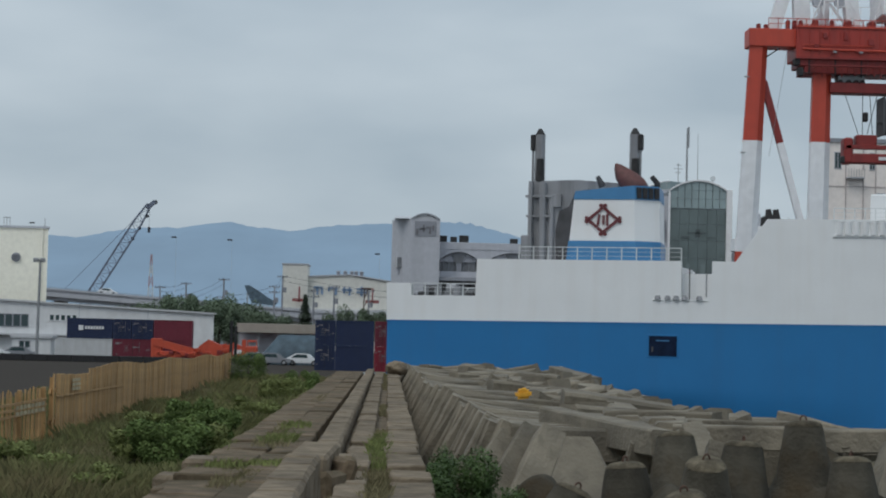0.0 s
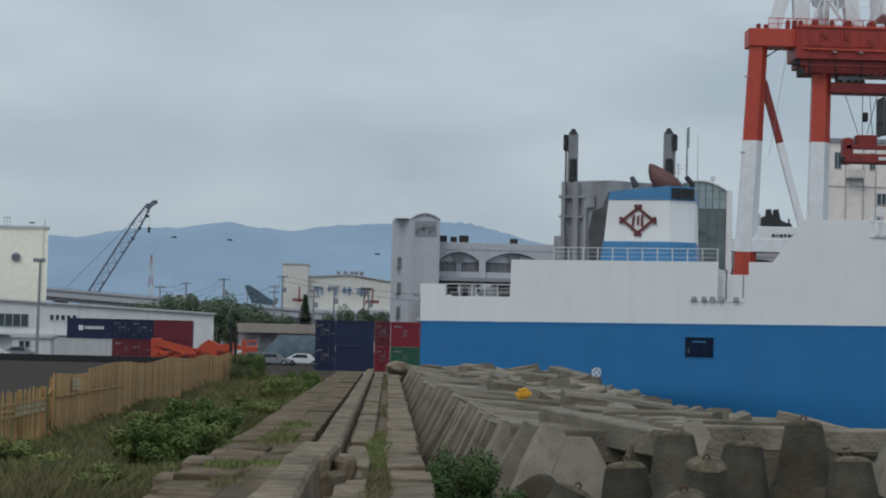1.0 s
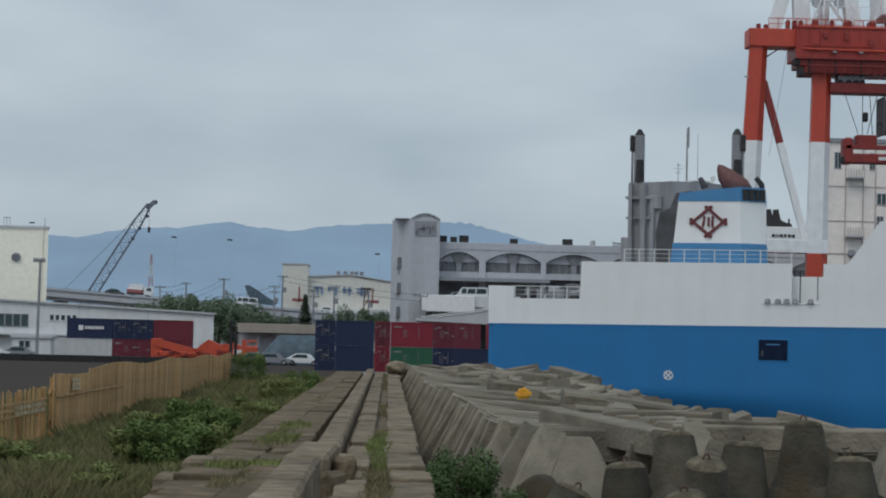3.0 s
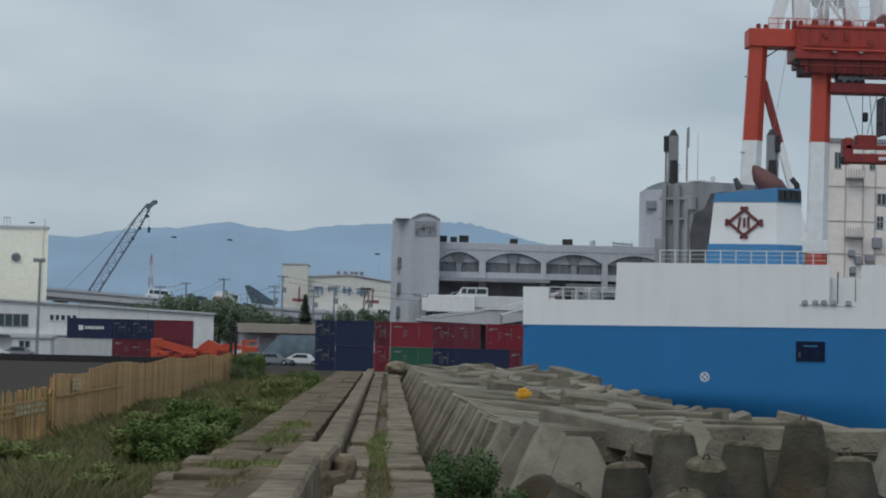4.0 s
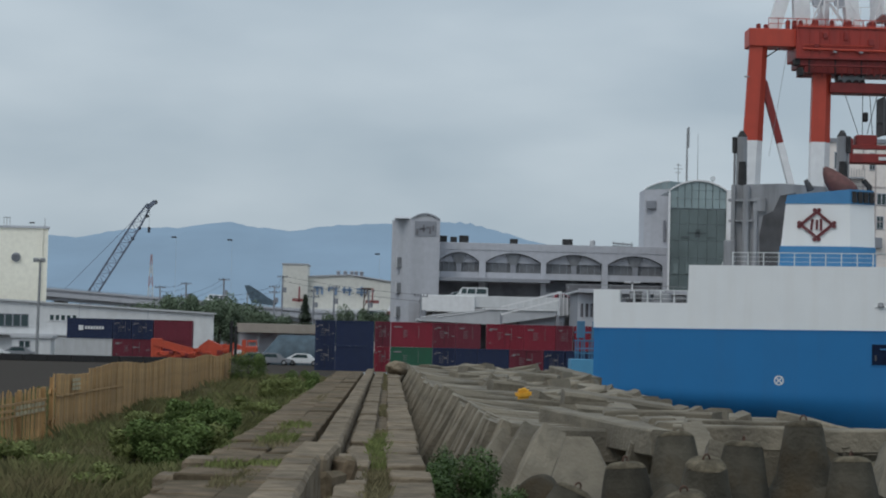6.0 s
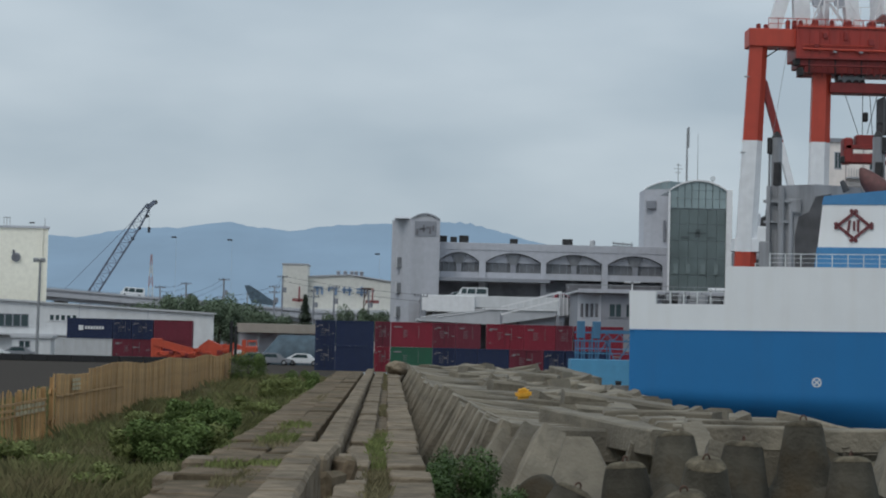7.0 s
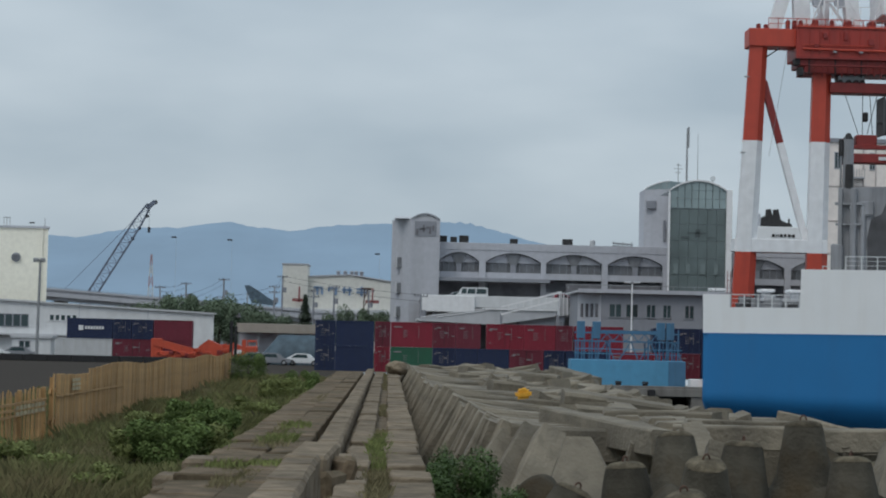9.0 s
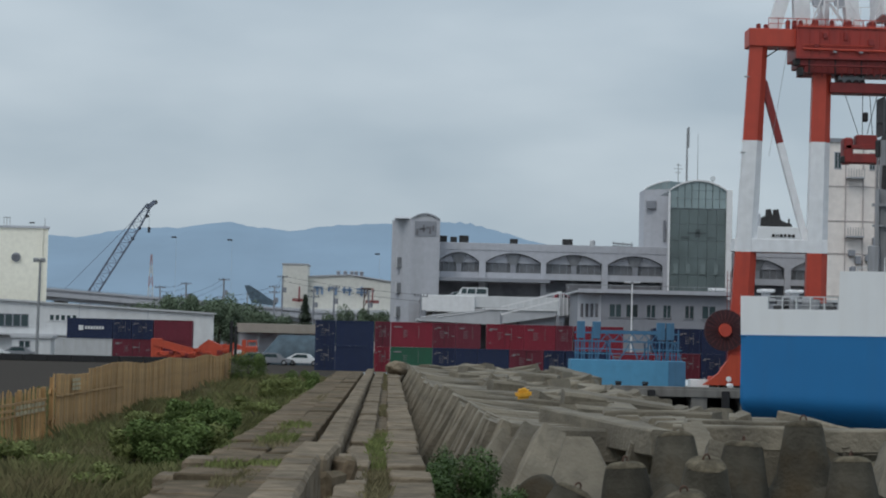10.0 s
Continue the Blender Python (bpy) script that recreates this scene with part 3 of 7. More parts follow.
    vs = [v for v in r["geom"] if isinstance(v, bmesh.types.BMVert)]
    for v in vs:
        v.co = Vector((14.03, -0.02, 3.77)) + (v.co - Vector((14.03, -0.02, 3.77))) * 0.74
    mark = part("thruster_mark", mk, M_MARK, s, "white painted ring mark")
    for ang in (45, 135):
        dx, dz = 0.27 * math.cos(radians(ang)), 0.27 * math.sin(radians(ang))
        part("mark_cross", bar((14.03 - dx, -0.02, 3.77 - dz), (14.03 + dx, -0.02, 3.77 + dz), 0.1, 0.03, up=(0, 1, 0)), M_MARK, mark)
    # rails
    def rail(name, a0, a1, z, b, height, posts, bars=3):
        r = part(name, box(a0, a1, b - 0.03, b + 0.03, z + height - 0.07, z + height), M_RAIL, s, "white tubular deck rail")
        for i in range(1, bars):
            part("rail_bar", box(a0, a1, b - 0.02, b + 0.02, z + height * i / bars - 0.03, z + height * i / bars), M_RAIL, r)
        for i in range(posts + 1):
            a = a0 + (a1 - a0) * i / posts
            part("stanchion", box(a - 0.04, a + 0.04, b - 0.03, b + 0.03, z, z + height), M_RAIL, r)
    rail("deck_rail", 10.4, 23.0, 12.28, 0.6, 1.02, 11)
    rail("deck_rail", 7.3, 16.5, 12.28, 18.4, 1.02, 8)
    rail("mooring_rail", 2.0, 7.1, 9.38, 0.25, 0.98, 5)
    rail("bow_rail", 34.2, 38, 15.48, 2.0, 1.0, 5)
    # mooring gear on the after platform
    for a, r2, hh2 in ((2.7, 0.22, 0.75), (3.6, 0.22, 0.75), (5.3, 0.4, 0.8)):
        part("bollard", rod((a, 1.6, 9.38), (a, 1.6, 9.38 + hh2), r2, r2 * 0.9, 12), M_SHIPGREY, s)
    wz = part("winch", rod((4.3, 2.2, 9.9), (5.1, 2.2, 9.9), 0.5, seg=16), M_SHIPGREY, s, "grey mooring winch drum")
    part("winch_frame", box(4.1, 5.3, 1.8, 2.7, 9.38, 9.7, 0.03), M_SHIPGREY, wz)
    part("winch_motor", box(5.4, 6.6, 1.9, 2.7, 9.38, 9.9, 0.06), M_SHIPGREY, wz)
    part("rope_drum", rod((2.3, 2.6, 9.85), (3.3, 2.6, 9.85), 0.42, seg=16), M_SOOTGREY, wz)
    part("chock", box(6.2, 6.9, 0.6, 1.1, 9.36, 9.75, 0.08), M_SOOTGREY, wz)
    part("chock", box(2.3, 2.9, 0.6, 1.1, 9.36, 9.7, 0.08), M_SOOTGREY, wz)
    part("control_stand", box(3.9, 4.05, 1.2, 1.4, 9.36, 10.35, 0.02), M_SHIPGREY, wz)
    # fairlead recess
    led = part("fairlead_ledge", box(20.9, 25.15, -0.05, 0.1, 9.27, 9.36, 0.01), M_SHIPWHITE, s)
    for a in (21.35, 22.1, 22.75, 23.4, 24.5):
        part("roller", rod((a, -0.03, 9.36), (a, -0.03, 9.66), 0.26, 0.16, 12), M_SHIPGREY, led)
    part("pole", rod((23.7, 0.3, 9.36), (23.7, 0.3, 11.75), 0.045), M_SOOT, s)
    part("pole", rod((25.0, 0.1, 9.6), (25.0, 0.1, 11.3), 0.05), M_SHIPGREY, s)
    lr = part("liferaft_rack", box(34.3, 38.3, -0.12, 0.5, 14.2, 14.3), M_SHIPWHITE, s, "white rack of liferaft canisters")
    for i in range(6):
        part("canister", rod((34.75 + i * 0.62, 0.05, 14.32), (34.75 + i * 0.62, 0.05, 15.3), 0.27, seg=14), M_SHIPWHITE, lr)
    part("rack_rail", box(34.2, 38.6, -0.12, -0.08, 15.35, 15.4), M_RAIL, lr)
    part("superstructure", box(36.8, 60, 3.0, 17, 15.3, 17.6, 0.1), M_SHIPWHITE, s)
    return s


# ---- quay crane ----
def quay_crane():
    c = thing("quay_crane", (37, 190, 1.9), "red and white container gantry crane on quay", "crane")
    def leg(x0b, x1b, x0t, x1t, zs):
        first = None
        z0, z1 = 2.9, 34.2
        for za, zb, m, lab in zs:
            k0, k1 = (za - z0) / (z1 - z0), (zb - z0) / (z1 - z0)
            bm = bmesh.new()
            vs = []
            for k, z in ((k0, za), (k1, zb)):
                a, b = x0b + (x0t - x0b) * k, x1b + (x1t - x1b) * k
                vs.append([bm.verts.new(v) for v in ((a, 185.2, z), (a + (b - a) * 0.68, 185.2, z), (b, 185.8, z), (b, 187.4, z), (a + 0.3, 187.4, z))])
            lo, hi = vs
            for i in range(5):
                bm.faces.new((lo[i], lo[(i + 1) % 5], hi[(i + 1) % 5], hi[i]))
            bm.faces.new(lo[::-1])
            bm.faces.new(hi)
            ob = part("leg" if first is None else "leg_section", bm, m, first or c, lab)
            first = first or ob
        return first
    stripes = ((2.9, 14.9, M_CRANERED, "red lower leg"), (14.9, 25.45, M_CRANEWHITE, "white middle leg"), (25.45, 36.1, M_CRANERED, "red upper leg"))
    leg(31.8, 34.1, 33.5, 35.3, stripes)
    leg(39.03, 41.2, 39.6, 41.45, stripes)
    leg(60.0, 62.0, 60.0, 62.0, stripes)
    part("portal_beam", box(32.35, 41.2, 185.25, 187.3, 14.9, 16.15, 0.05), M_CRANEWHITE, c, "white portal beam")
    part("sill_beam", box(31.5, 62, 185.4, 187.2, 2.9, 4.0, 0.05), M_CRANERED, c)
    for x in (31.2, 33.6, 39.2, 41.4, 60):
        bg = part("bogie", box(x - 0.9, x + 0.9, 185.5, 187.1, 2.3, 3.1, 0.08), M_CRANERED, c)
        for dx in (-0.5, 0.5):
            part("wheel", rod((x + dx, 185.6, 2.25), (x + dx, 186.9, 2.25), 0.35, seg=14), M_SOOT, bg)
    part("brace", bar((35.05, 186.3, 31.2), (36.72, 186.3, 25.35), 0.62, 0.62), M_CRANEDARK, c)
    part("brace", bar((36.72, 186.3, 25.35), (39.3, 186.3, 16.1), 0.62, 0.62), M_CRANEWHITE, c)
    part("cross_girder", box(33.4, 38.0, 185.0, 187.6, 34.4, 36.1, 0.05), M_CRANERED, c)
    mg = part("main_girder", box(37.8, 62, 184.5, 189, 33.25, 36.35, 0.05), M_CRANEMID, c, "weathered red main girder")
    for i in range(12):
        x = 38.1 + i * 0.95
        part("stiffener", box(x, x + 0.07, 184.42, 184.5, 33.3, 36.3), M_CRANEMID, mg)
    part("girder_flange", box(37.75, 62, 184.35, 184.5, 36.2, 36.38), M_CRANERED, mg)
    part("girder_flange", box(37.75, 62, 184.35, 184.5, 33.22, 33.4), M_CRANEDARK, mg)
    part("girder_pipe", rod((38.4, 184.3, 34.15), (48.5, 184.3, 34.05), 0.1, seg=8), M_CRANERED, mg)
    for x, z, w, h in ((39.4, 34.25, 0.5, 0.35), (41.0, 33.7, 0.3, 0.2), (43.4, 33.85, 0.7, 0.2), (44.6, 34.6, 0.5, 0.6), (40.3, 35.2, 0.35, 0.5), (46.3, 34.2, 0.6, 0.5), (42.3, 35.0, 0.25, 0.8)):
        part("junction_box", box(x, x + w, 184.2, 184.45, z, z + h, 0.03), M_CRANEDARK, mg)
    for x in (41.2, 43.7):
        part("lamp", box(x, x + 0.35, 184.1, 184.3, 33.8, 33.98, 0.03), M_STEEL, mg)
    # Underframe and step: the girder's shade is put into a darker red.
    ug = part("underframe", box(38.2, 62, 184.7, 188.8, 32.6, 33.25, 0.05), M_CRANEDARK, c, "trolley girder underframe, shade put into its red")
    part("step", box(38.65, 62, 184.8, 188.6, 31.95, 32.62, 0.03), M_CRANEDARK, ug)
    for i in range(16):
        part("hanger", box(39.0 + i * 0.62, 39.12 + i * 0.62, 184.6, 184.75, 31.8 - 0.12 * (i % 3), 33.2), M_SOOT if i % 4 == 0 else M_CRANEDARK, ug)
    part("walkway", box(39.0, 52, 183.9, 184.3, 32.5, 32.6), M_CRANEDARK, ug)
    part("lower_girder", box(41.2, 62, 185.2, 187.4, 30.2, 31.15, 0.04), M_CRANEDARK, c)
    for p, q, w in (((35.9, 186.2, 36.1), (38.6, 186.2, 46), 0.95), ((38.6, 186.2, 36.1), (38.2, 186.2, 46), 1.5), ((43.5, 186.2, 36.1), (42.6, 186.2, 46), 1.3), ((41.0, 188, 36.1), (41.2, 188, 46), 0.9)):
        part("a_frame_leg", bar(p, q, w, 1.2), M_CRANEWHITE, c, "white pylon leg")
    part("a_frame_tie", box(37.9, 44.0, 186, 186.5, 39.0, 39.35), M_CRANEWHITE, c)
    part("machinery_house", box(46.0, 58, 184.5, 190, 37.6, 42, 0.1), M_CRANEWHITE, c, "white machinery house")
    for i in range(14):
        x = 35.2 + i * 0.9
        part("guard_post", box(x, x + 0.06, 185.0, 185.06, 36.1, 37.1), M_CRANERED, c)
    part("guard_rail", box(35.2, 47.5, 185.0, 185.06, 37.05, 37.12), M_CRANERED, c)
    part("guard_rail", box(35.2, 47.5, 185.0, 185.06, 36.55, 36.6), M_CRANERED, c)
    # cable reel beside the leg
    reel = part("cable_reel", rod((31.5, 184.6, 7.45), (31.5, 184.9, 7.45), 1.95, seg=40), M_REEL, c, "dark red spoked cable reel")
    part("reel_hub", rod((31.5, 184.3, 7.45), (31.5, 185.0, 7.45), 0.6, 0.72, seg=20), M_CRANERED, reel)
    for i in range(24):
        t = i * math.tau / 24
        part("spoke", bar((31.5 + 0.7 * math.cos(t), 184.52, 7.45 + 0.7 * math.sin(t)), (31.5 + 1.9 * math.cos(t), 184.52, 7.45 + 1.9 * math.sin(t)), 0.06, 0.1, up=(0, 1, 0)), M_REELSPOKE, reel)
    part("reel_arm", bar((31.7, 185.4, 7.4), (33.2, 186, 3.6), 0.5, 0.5), M_CRANERED, c)
    return c


# ---- containers ----
def container(x0, x1, y0, z0, mat, label, end_face=False, deep=2.44, marks=True):
    c = thing("shipping_container", ((x0 + x1) / 2, y0 + deep / 2, z0), label, "container", "containers in the yard")
    h = 2.59
    bd = part("body", box(x0 + 0.05, x1 - 0.05, y0 + 0.06, y0 + deep - 0.05, z0 + 0.05, z0 + h - 0.05), mat, c)
    n = max(6, int((x1 - x0) / 0.32))
    rib = bmesh.new()
    st = (x1 - x0 - 0.3) / n
    for i in range(n):
        box(x0 + 0.15 + i * st, x0 + 0.15 + (i + 0.55) * st, y0 + 0.02, y0 + 0.06, z0 + 0.18, z0 + h - 0.14, bm=rib)
    part("corrugation", rib, mat, c)
    for x in (x0, x1 - 0.16):
        part("corner_post", box(x, x + 0.16, y0 - 0.01, y0 + 0.16, z0, z0 + h), mat, c)
    part("top_rail", box(x0, x1, y0 - 0.015, y0 + 0.1, z0 + h - 0.13, z0 + h), mat, c)
    part("bottom_rail", box(x0, x1, y0 - 0.015, y0 + 0.1, z0, z0 + 0.17), mat, c)
    if end_face:
        for k in (0.2, 0.38, 0.62, 0.8):
            xx = x0 + (x1 - x0) * k
            part("lock_bar", box(xx, xx + 0.05, y0 - 0.06, y0, z0 + 0.1, z0 + h - 0.1), mat, c)
        xm = (x0 + x1) / 2
        part("door_gap", box(xm - 0.015, xm + 0.015, y0 - 0.03, y0 + 0.02, z0 + 0.17, z0 + h - 0.13), M_DARK, c)
        for k, (u, z, w2, h2) in enumerate(((0.06, 1.9, 0.1, 0.3), (0.5, 1.5, 0.16, 0.35), (0.84, 1.2, 0.1, 0.22), (0.06, 0.6, 0.08, 0.14))):
            part("marking", box(x0 + (x1 - x0) * u, x0 + (x1 - x0) * (u + w2), y0 - 0.035, y0 + 0.02, z0 + z, z0 + z + h2 * 0.4), M_FADED, c)
    if marks:
        w = x1 - x0
        part("marking", box(x0 + 0.35, x0 + 0.35 + min(0.8, w * 0.2), y0 - 0.03, y0 + 0.02, z0 + 2.02, z0 + 2.14), M_FADED, c)
        for k in range(4):
            part("marking", box(x0 + w * 0.3, x0 + w * 0.3 + 0.5 - 0.1 * (k % 2), y0 - 0.03, y0 + 0.02, z0 + 1.7 - k * 0.22, z0 + 1.745 - k * 0.22), M_FADED, c)
        for k in range(5):
            part("code_digit", box(x0 + w * 0.66, x0 + w * 0.66 + 0.07, y0 - 0.03, y0 + 0.02, z0 + 2.05 - k * 0.26, z0 + 2.18 - k * 0.26), M_FADED, c)
    return c


def yard_containers():
    z1, z2 = 2.5, 5.1
    Y = 206
    rows = ((-7.6, -5.5, z1, M_CNAVY, "navy", True), (-7.6, -5.5, z2, M_CNAVY, "navy", True),
            (-5.45, -1.5, z1, M_CNAVY, "navy", False), (-5.45, -1.5, z2, M_CNAVY, "navy", False),
            (-1.4, 0.2, z1, M_CREDA, "red", True), (-1.4, 0.2, z2, M_CMAROON, "maroon", True),
            (0.25, 4.6, z1, M_CGREEN, "green", False), (0.25, 4.6, z2, M_CREDA, "red", False),
            (4.65, 7.0, z1, M_CNAVY, "navy", True), (4.65, 7.0, z2, M_CMAROON, "maroon", True),
            (7.05, 9.3, z1, M_CNAVY, "navy", False), (7.05, 9.6, z2, M_CMAROON, "maroon", False),
            (9.35, 12.6, z1, M_CNAVY, "navy", False), (10.2, 14.1, z2, M_CREDA, "red", True),
            (12.65, 16.2, z1, M_CMAROON, "maroon", True), (14.15, 17.4, z2, M_CREDA, "red", False),
            (16.25, 18.4, z1, M_CNAVY, "navy", True), (17.45, 19.2, z2, M_CMAROON, "maroon", False),
            (18.5, 23.0, z1, M_CNAVY, "navy", False), (19.4, 24.5, z2, M_CREDA, "red", False),
            (23.1, 27.5, z1, M_CREDA, "red", False), (27.6, 30.2, z2, M_CNAVY, "navy", True),
            (27.6, 30.2, z1, M_CREDA, "red", True), (30.3, 32.6, z2, M_CNAVY, "navy", True), (30.3, 32.6, z1, M_CMAROON, "maroon", True), (32.7, 35.6, z1, M_CNAVY, "navy", True), (32.7, 35.6, z2, M_CNAVY, "navy", False))
    for x0, x1, z, m, name, end in rows:
        container(x0, x1, Y, z, m, f"{name} steel shipping container in a yard stack", end, marks=m is not M_CNAVY or end)
    # stack by the warehouse
    Y = 255
    for x0, x1, z, m, name, end in ((-41.2, -35.4, z2 - 0.05, M_CNAVY, "navy", False), (-35.3, -33.0, z2 - 0.05, M_CNAVY, "navy", True), (-32.9, -30.2, z2 - 0.05, M_CNAVY, "navy", True),
                                    (-30.1, -25.2, z2 - 0.05, M_CMAROON, "maroon", False), (-42.8, -35.4, z1, M_CWHITE, "white", False), (-35.3, -30.2, z1, M_CMAROON, "maroon", True), (-30.1, -25.2, z1, M_CMAROON, "maroon", False)):
        c = container(x0, x1, Y, z, m, f"{name} steel shipping container stacked by a warehouse", end, marks=end)
        if x0 == -41.2:
            part("emblem", box(-39.7, -39.1, 254.96, 255.02, 6.1, 6.75), M_MARK, c)
            lettering("lettering", -38.9, -36.4, 255, 6.25, 6.65, 7, M_MARK, c)


# ---- buildings ----
def simple_house(name, x0, x1, y0, y1, z1, label, wall, roof, z0=2.5):
    h = thing(name, ((x0 + x1) / 2, (y0 + y1) / 2, z0), label, "building")
    part("wall", box(x0, x1, y0, y1, z0, z1), wall, h)
    part("roof", box(x0 - 0.25, x1 + 0.25, y0 - 0.25, y1 + 0.25, z1 - 0.25, z1 + 0.12, 0.03), roof, h)
    return h


def window(parent, x0, x1, y, z0, z1, bars=1, frame_mat=None, pane_mat=None):
    """A window in a face that looks towards -y: a frame proud of the wall, a pane behind it."""
    w = part("window", box(x0, x1, y - 0.02, y + 0.05, z0, z1), pane_mat or M_GLASS, parent)
    t = min(0.12, (x1 - x0) * 0.1)
    fm = frame_mat or M_ROOF
    part("sill", box(x0 - t, x1 + t, y - 0.12, y, z0 - 0.1, z0), fm, w)
    part("lintel", box(x0 - t, x1 + t, y - 0.07, y, z1, z1 + t), fm, w)
    for i in range(bars + 2):
        xx = x0 + (x1 - x0) * i / (bars + 1)
        part("mullion", box(xx - t / 2, xx + t / 2, y - 0.06, y, z0, z1), fm, w)
    return w


def arc(x0, x1, z, rise, n=12):
    return [(x0 + (x1 - x0) * i / n, z + rise * (1 - (2 * i / n - 1) ** 2)) for i in range(n + 1)]


def stair_tower():
    t = thing("stair_tower", (4, 335, 2.5), "tall grey stair tower with a vaulted top", "building")
    plan = [(3.3, 330), (8.2, 330), (8.2, 340), (0.2, 340), (0.2, 335.5)]
    part("wall", prism(plan, "z", 2.5, 26.1), M_WALLGREY, t)
    v = part("vault", prism([(3.3, 26.1), *arc(3.35, 8.15, 26.1, 0.8), (8.2, 26.1)][1:-1], "y", 330.05, 339), M_ROOF, t, "shallow barrel vault roof")
    part("vault_edge", prism([*arc(3.3, 8.2, 26.1, 0.95), *reversed(arc(3.5, 8.0, 26.05, 0.75))], "y", 329.8, 330.1), M_WALLDARK, v)
    part("side_vault", prism([(330.3, 26.1), *[(330.3 + 5 * i / 8, 26.1 + 0.55 * math.sin(math.pi * i / 8)) for i in range(1, 8)], (335.3, 26.1)], "x", 0.6, 3.4), M_ROOF, t)
    pn = part("emblem_panel", box(3.95, 7.6, 329.9, 330.1, 23.2, 25.7, 0.03), M_WALLDARK, t, "dark panel with an unreadable emblem")
    for x, z, w, h in ((4.2, 23.5, 0.35, 0.9), (4.7, 24.3, 1.0, 0.25), (5.3, 23.9, 0.3, 1.2), (5.9, 24.5, 0.9, 0.3), (6.4, 23.6, 0.3, 0.9), (6.9, 24.1, 0.35, 0.9)):
        part("emblem_stroke", box(x, x + w, 329.8, 329.9, z, z + h), M_SHADEOPEN, pn)
    for z in (9.7, 13.7, 18.0):
        w = part("window", box(0.95, 1.95, 332.45, 333.6, z, z + 1.7), M_LOUVRE, t)
        part("window_frame", box(0.85, 1.2, 332.3, 333.2, z - 0.1, z + 1.8), M_ROOF, w)
    return t


def warehouse():
    h = thing("long_warehouse", (42, 355, 2.5), "long grey warehouse with arched upper openings", "building")
    part("core", box(8.3, 96, 338.5, 380, 2.5, 22.0), M_WALLDARK, h)
    part("roof", box(8.25, 96.2, 335.2, 380, 21.75, 22.05), M_ROOF, h)
    part("parapet", box(8.25, 96, 334.9, 335.5, 21.3, 22.55, 0.04), M_WALLGREY, h)
    bays = [(8.25, 15.1), (16.2, 25.6), (26.5, 36.0), (37.0, 46.4), (47.4, 56.8), (57.9, 67.2), (68.3, 77.6), (78.7, 88.0)]
    for i, (a, b) in enumerate(bays):
        top = [(a, 21.4), *arc(a, b, 19.4, 1.55), (b, 21.4)]
        sp = part("spandrel", prism(top, "y", 335.0, 335.6), M_WALLGREY, h)
        if i + 1 < len(bays):
            part("pier", box(b, bays[i + 1][0], 335.0, 336.0, 13.0, 21.4), M_WALLGREY, h)
        lun = part("lunette", prism([*arc(a + 0.05, b - 0.05, 19.25, 1.6)], "y", 335.9, 336.1), M_WALLGREY, sp, "pale arched panel")
        m = (a + b) / 2
        part("bracket", prism([(m - 1.5, 20.95), (m + 1.5, 20.95), (m + 0.55, 19.0), (m - 0.55, 19.0)], "y", 335.55, 335.9), M_LOUVRE, sp)
        part("bracket_post", box(m - 0.45, m + 0.45, 335.6, 335.9, 17.5, 19.0), M_WALLDARK, sp)
        win = part("window_band", box(a, b, 336.2, 336.4, 17.6, 19.4), M_LOUVRE, h, "dark strip of louvred glazing")
        for k in range(1, 8):
            x = a + (b - a) * k / 8
            part("mullion", box(x - 0.05, x + 0.05, 336.1, 336.25, 17.6, 19.4), M_WALLDARK, win)
        part("breast_wall", box(a, b, 335.3, 335.8, 16.55, 17.6), M_WALLGREY, h)
    cn = part("canopy", box(8.3, 26.8, 331.5, 335.3, 15.95, 16.35, 0.05), M_WALLGREY, h, "projecting loading canopy")
    part("canopy_edge", box(8.2, 26.9, 331.3, 331.5, 15.9, 16.5), M_WALLDARK, cn)
    # Flat dark slabs stand for the shaded inside of the bays.
    for a, b in ((8.3, 15.2), (16.8, 26.4), (30, 36.6), (37.2, 46)):
        part("loading_bay", box(a, b, 335.6, 335.9, 12.4, 15.9), M_SHADEOPEN, h, "dark slab for the shade in an open loading bay")
    part("base_wall", box(26.6, 96, 335.1, 335.5, 2.5, 14.4), M_WALLGREY, h)
    part("base_wall", box(8.3, 26.6, 335.1, 335.5, 2.5, 12.5), M_WALLGREY, h)
    for x0, x1, zt in ((8.4, 9.6, 23.75), (10.2, 11.3, 23.6), (11.7, 13.3, 23.85), (20.4, 21.7, 23.5), (29.4, 31.1, 23.65)):
        u = single("roof_unit", box(x0, x1, 337, 338.4, 22.05, zt, 0.06), M_SOOT, ((x0 + x1) / 2, 337.7, 22.05), "dark air handling unit on a roof", "ventilation unit", "roof units")
        part("plinth", box(x0 - 0.1, x1 + 0.1, 336.9, 338.5, 22.06, 22.2), M_WALLGREY, u)
    tk = single("roof_tank", rod((34.6, 338, 22.05), (34.6, 338, 23.5), 0.5, seg=16), M_ROOF, (34.6, 338, 22.05), "small pale cylindrical roof tank", "tank")
    part("lid", rod((34.6, 338, 23.5), (34.6, 338, 23.7), 0.52, 0.2, seg=16), M_ROOF, tk)
    fr = thing("pipe_rack", (39.5, 338, 22.05), "steel pipe rack on the warehouse roof", "rack")
    for i in range(5):
        part("post", box(38.2 + i * 0.75, 38.3 + i * 0.75, 337.5, 337.6, 22.05, 23.5 - (i % 2) * 0.3), M_STEEL, fr)
    part("pipe", rod((38.0, 337.6, 23.2), (41.5, 337.6, 23.0), 0.16), M_STEEL, fr)
    part("pipe", rod((38.0, 337.9, 22.7), (41.5, 337.9, 22.6), 0.16), M_STEEL, fr)


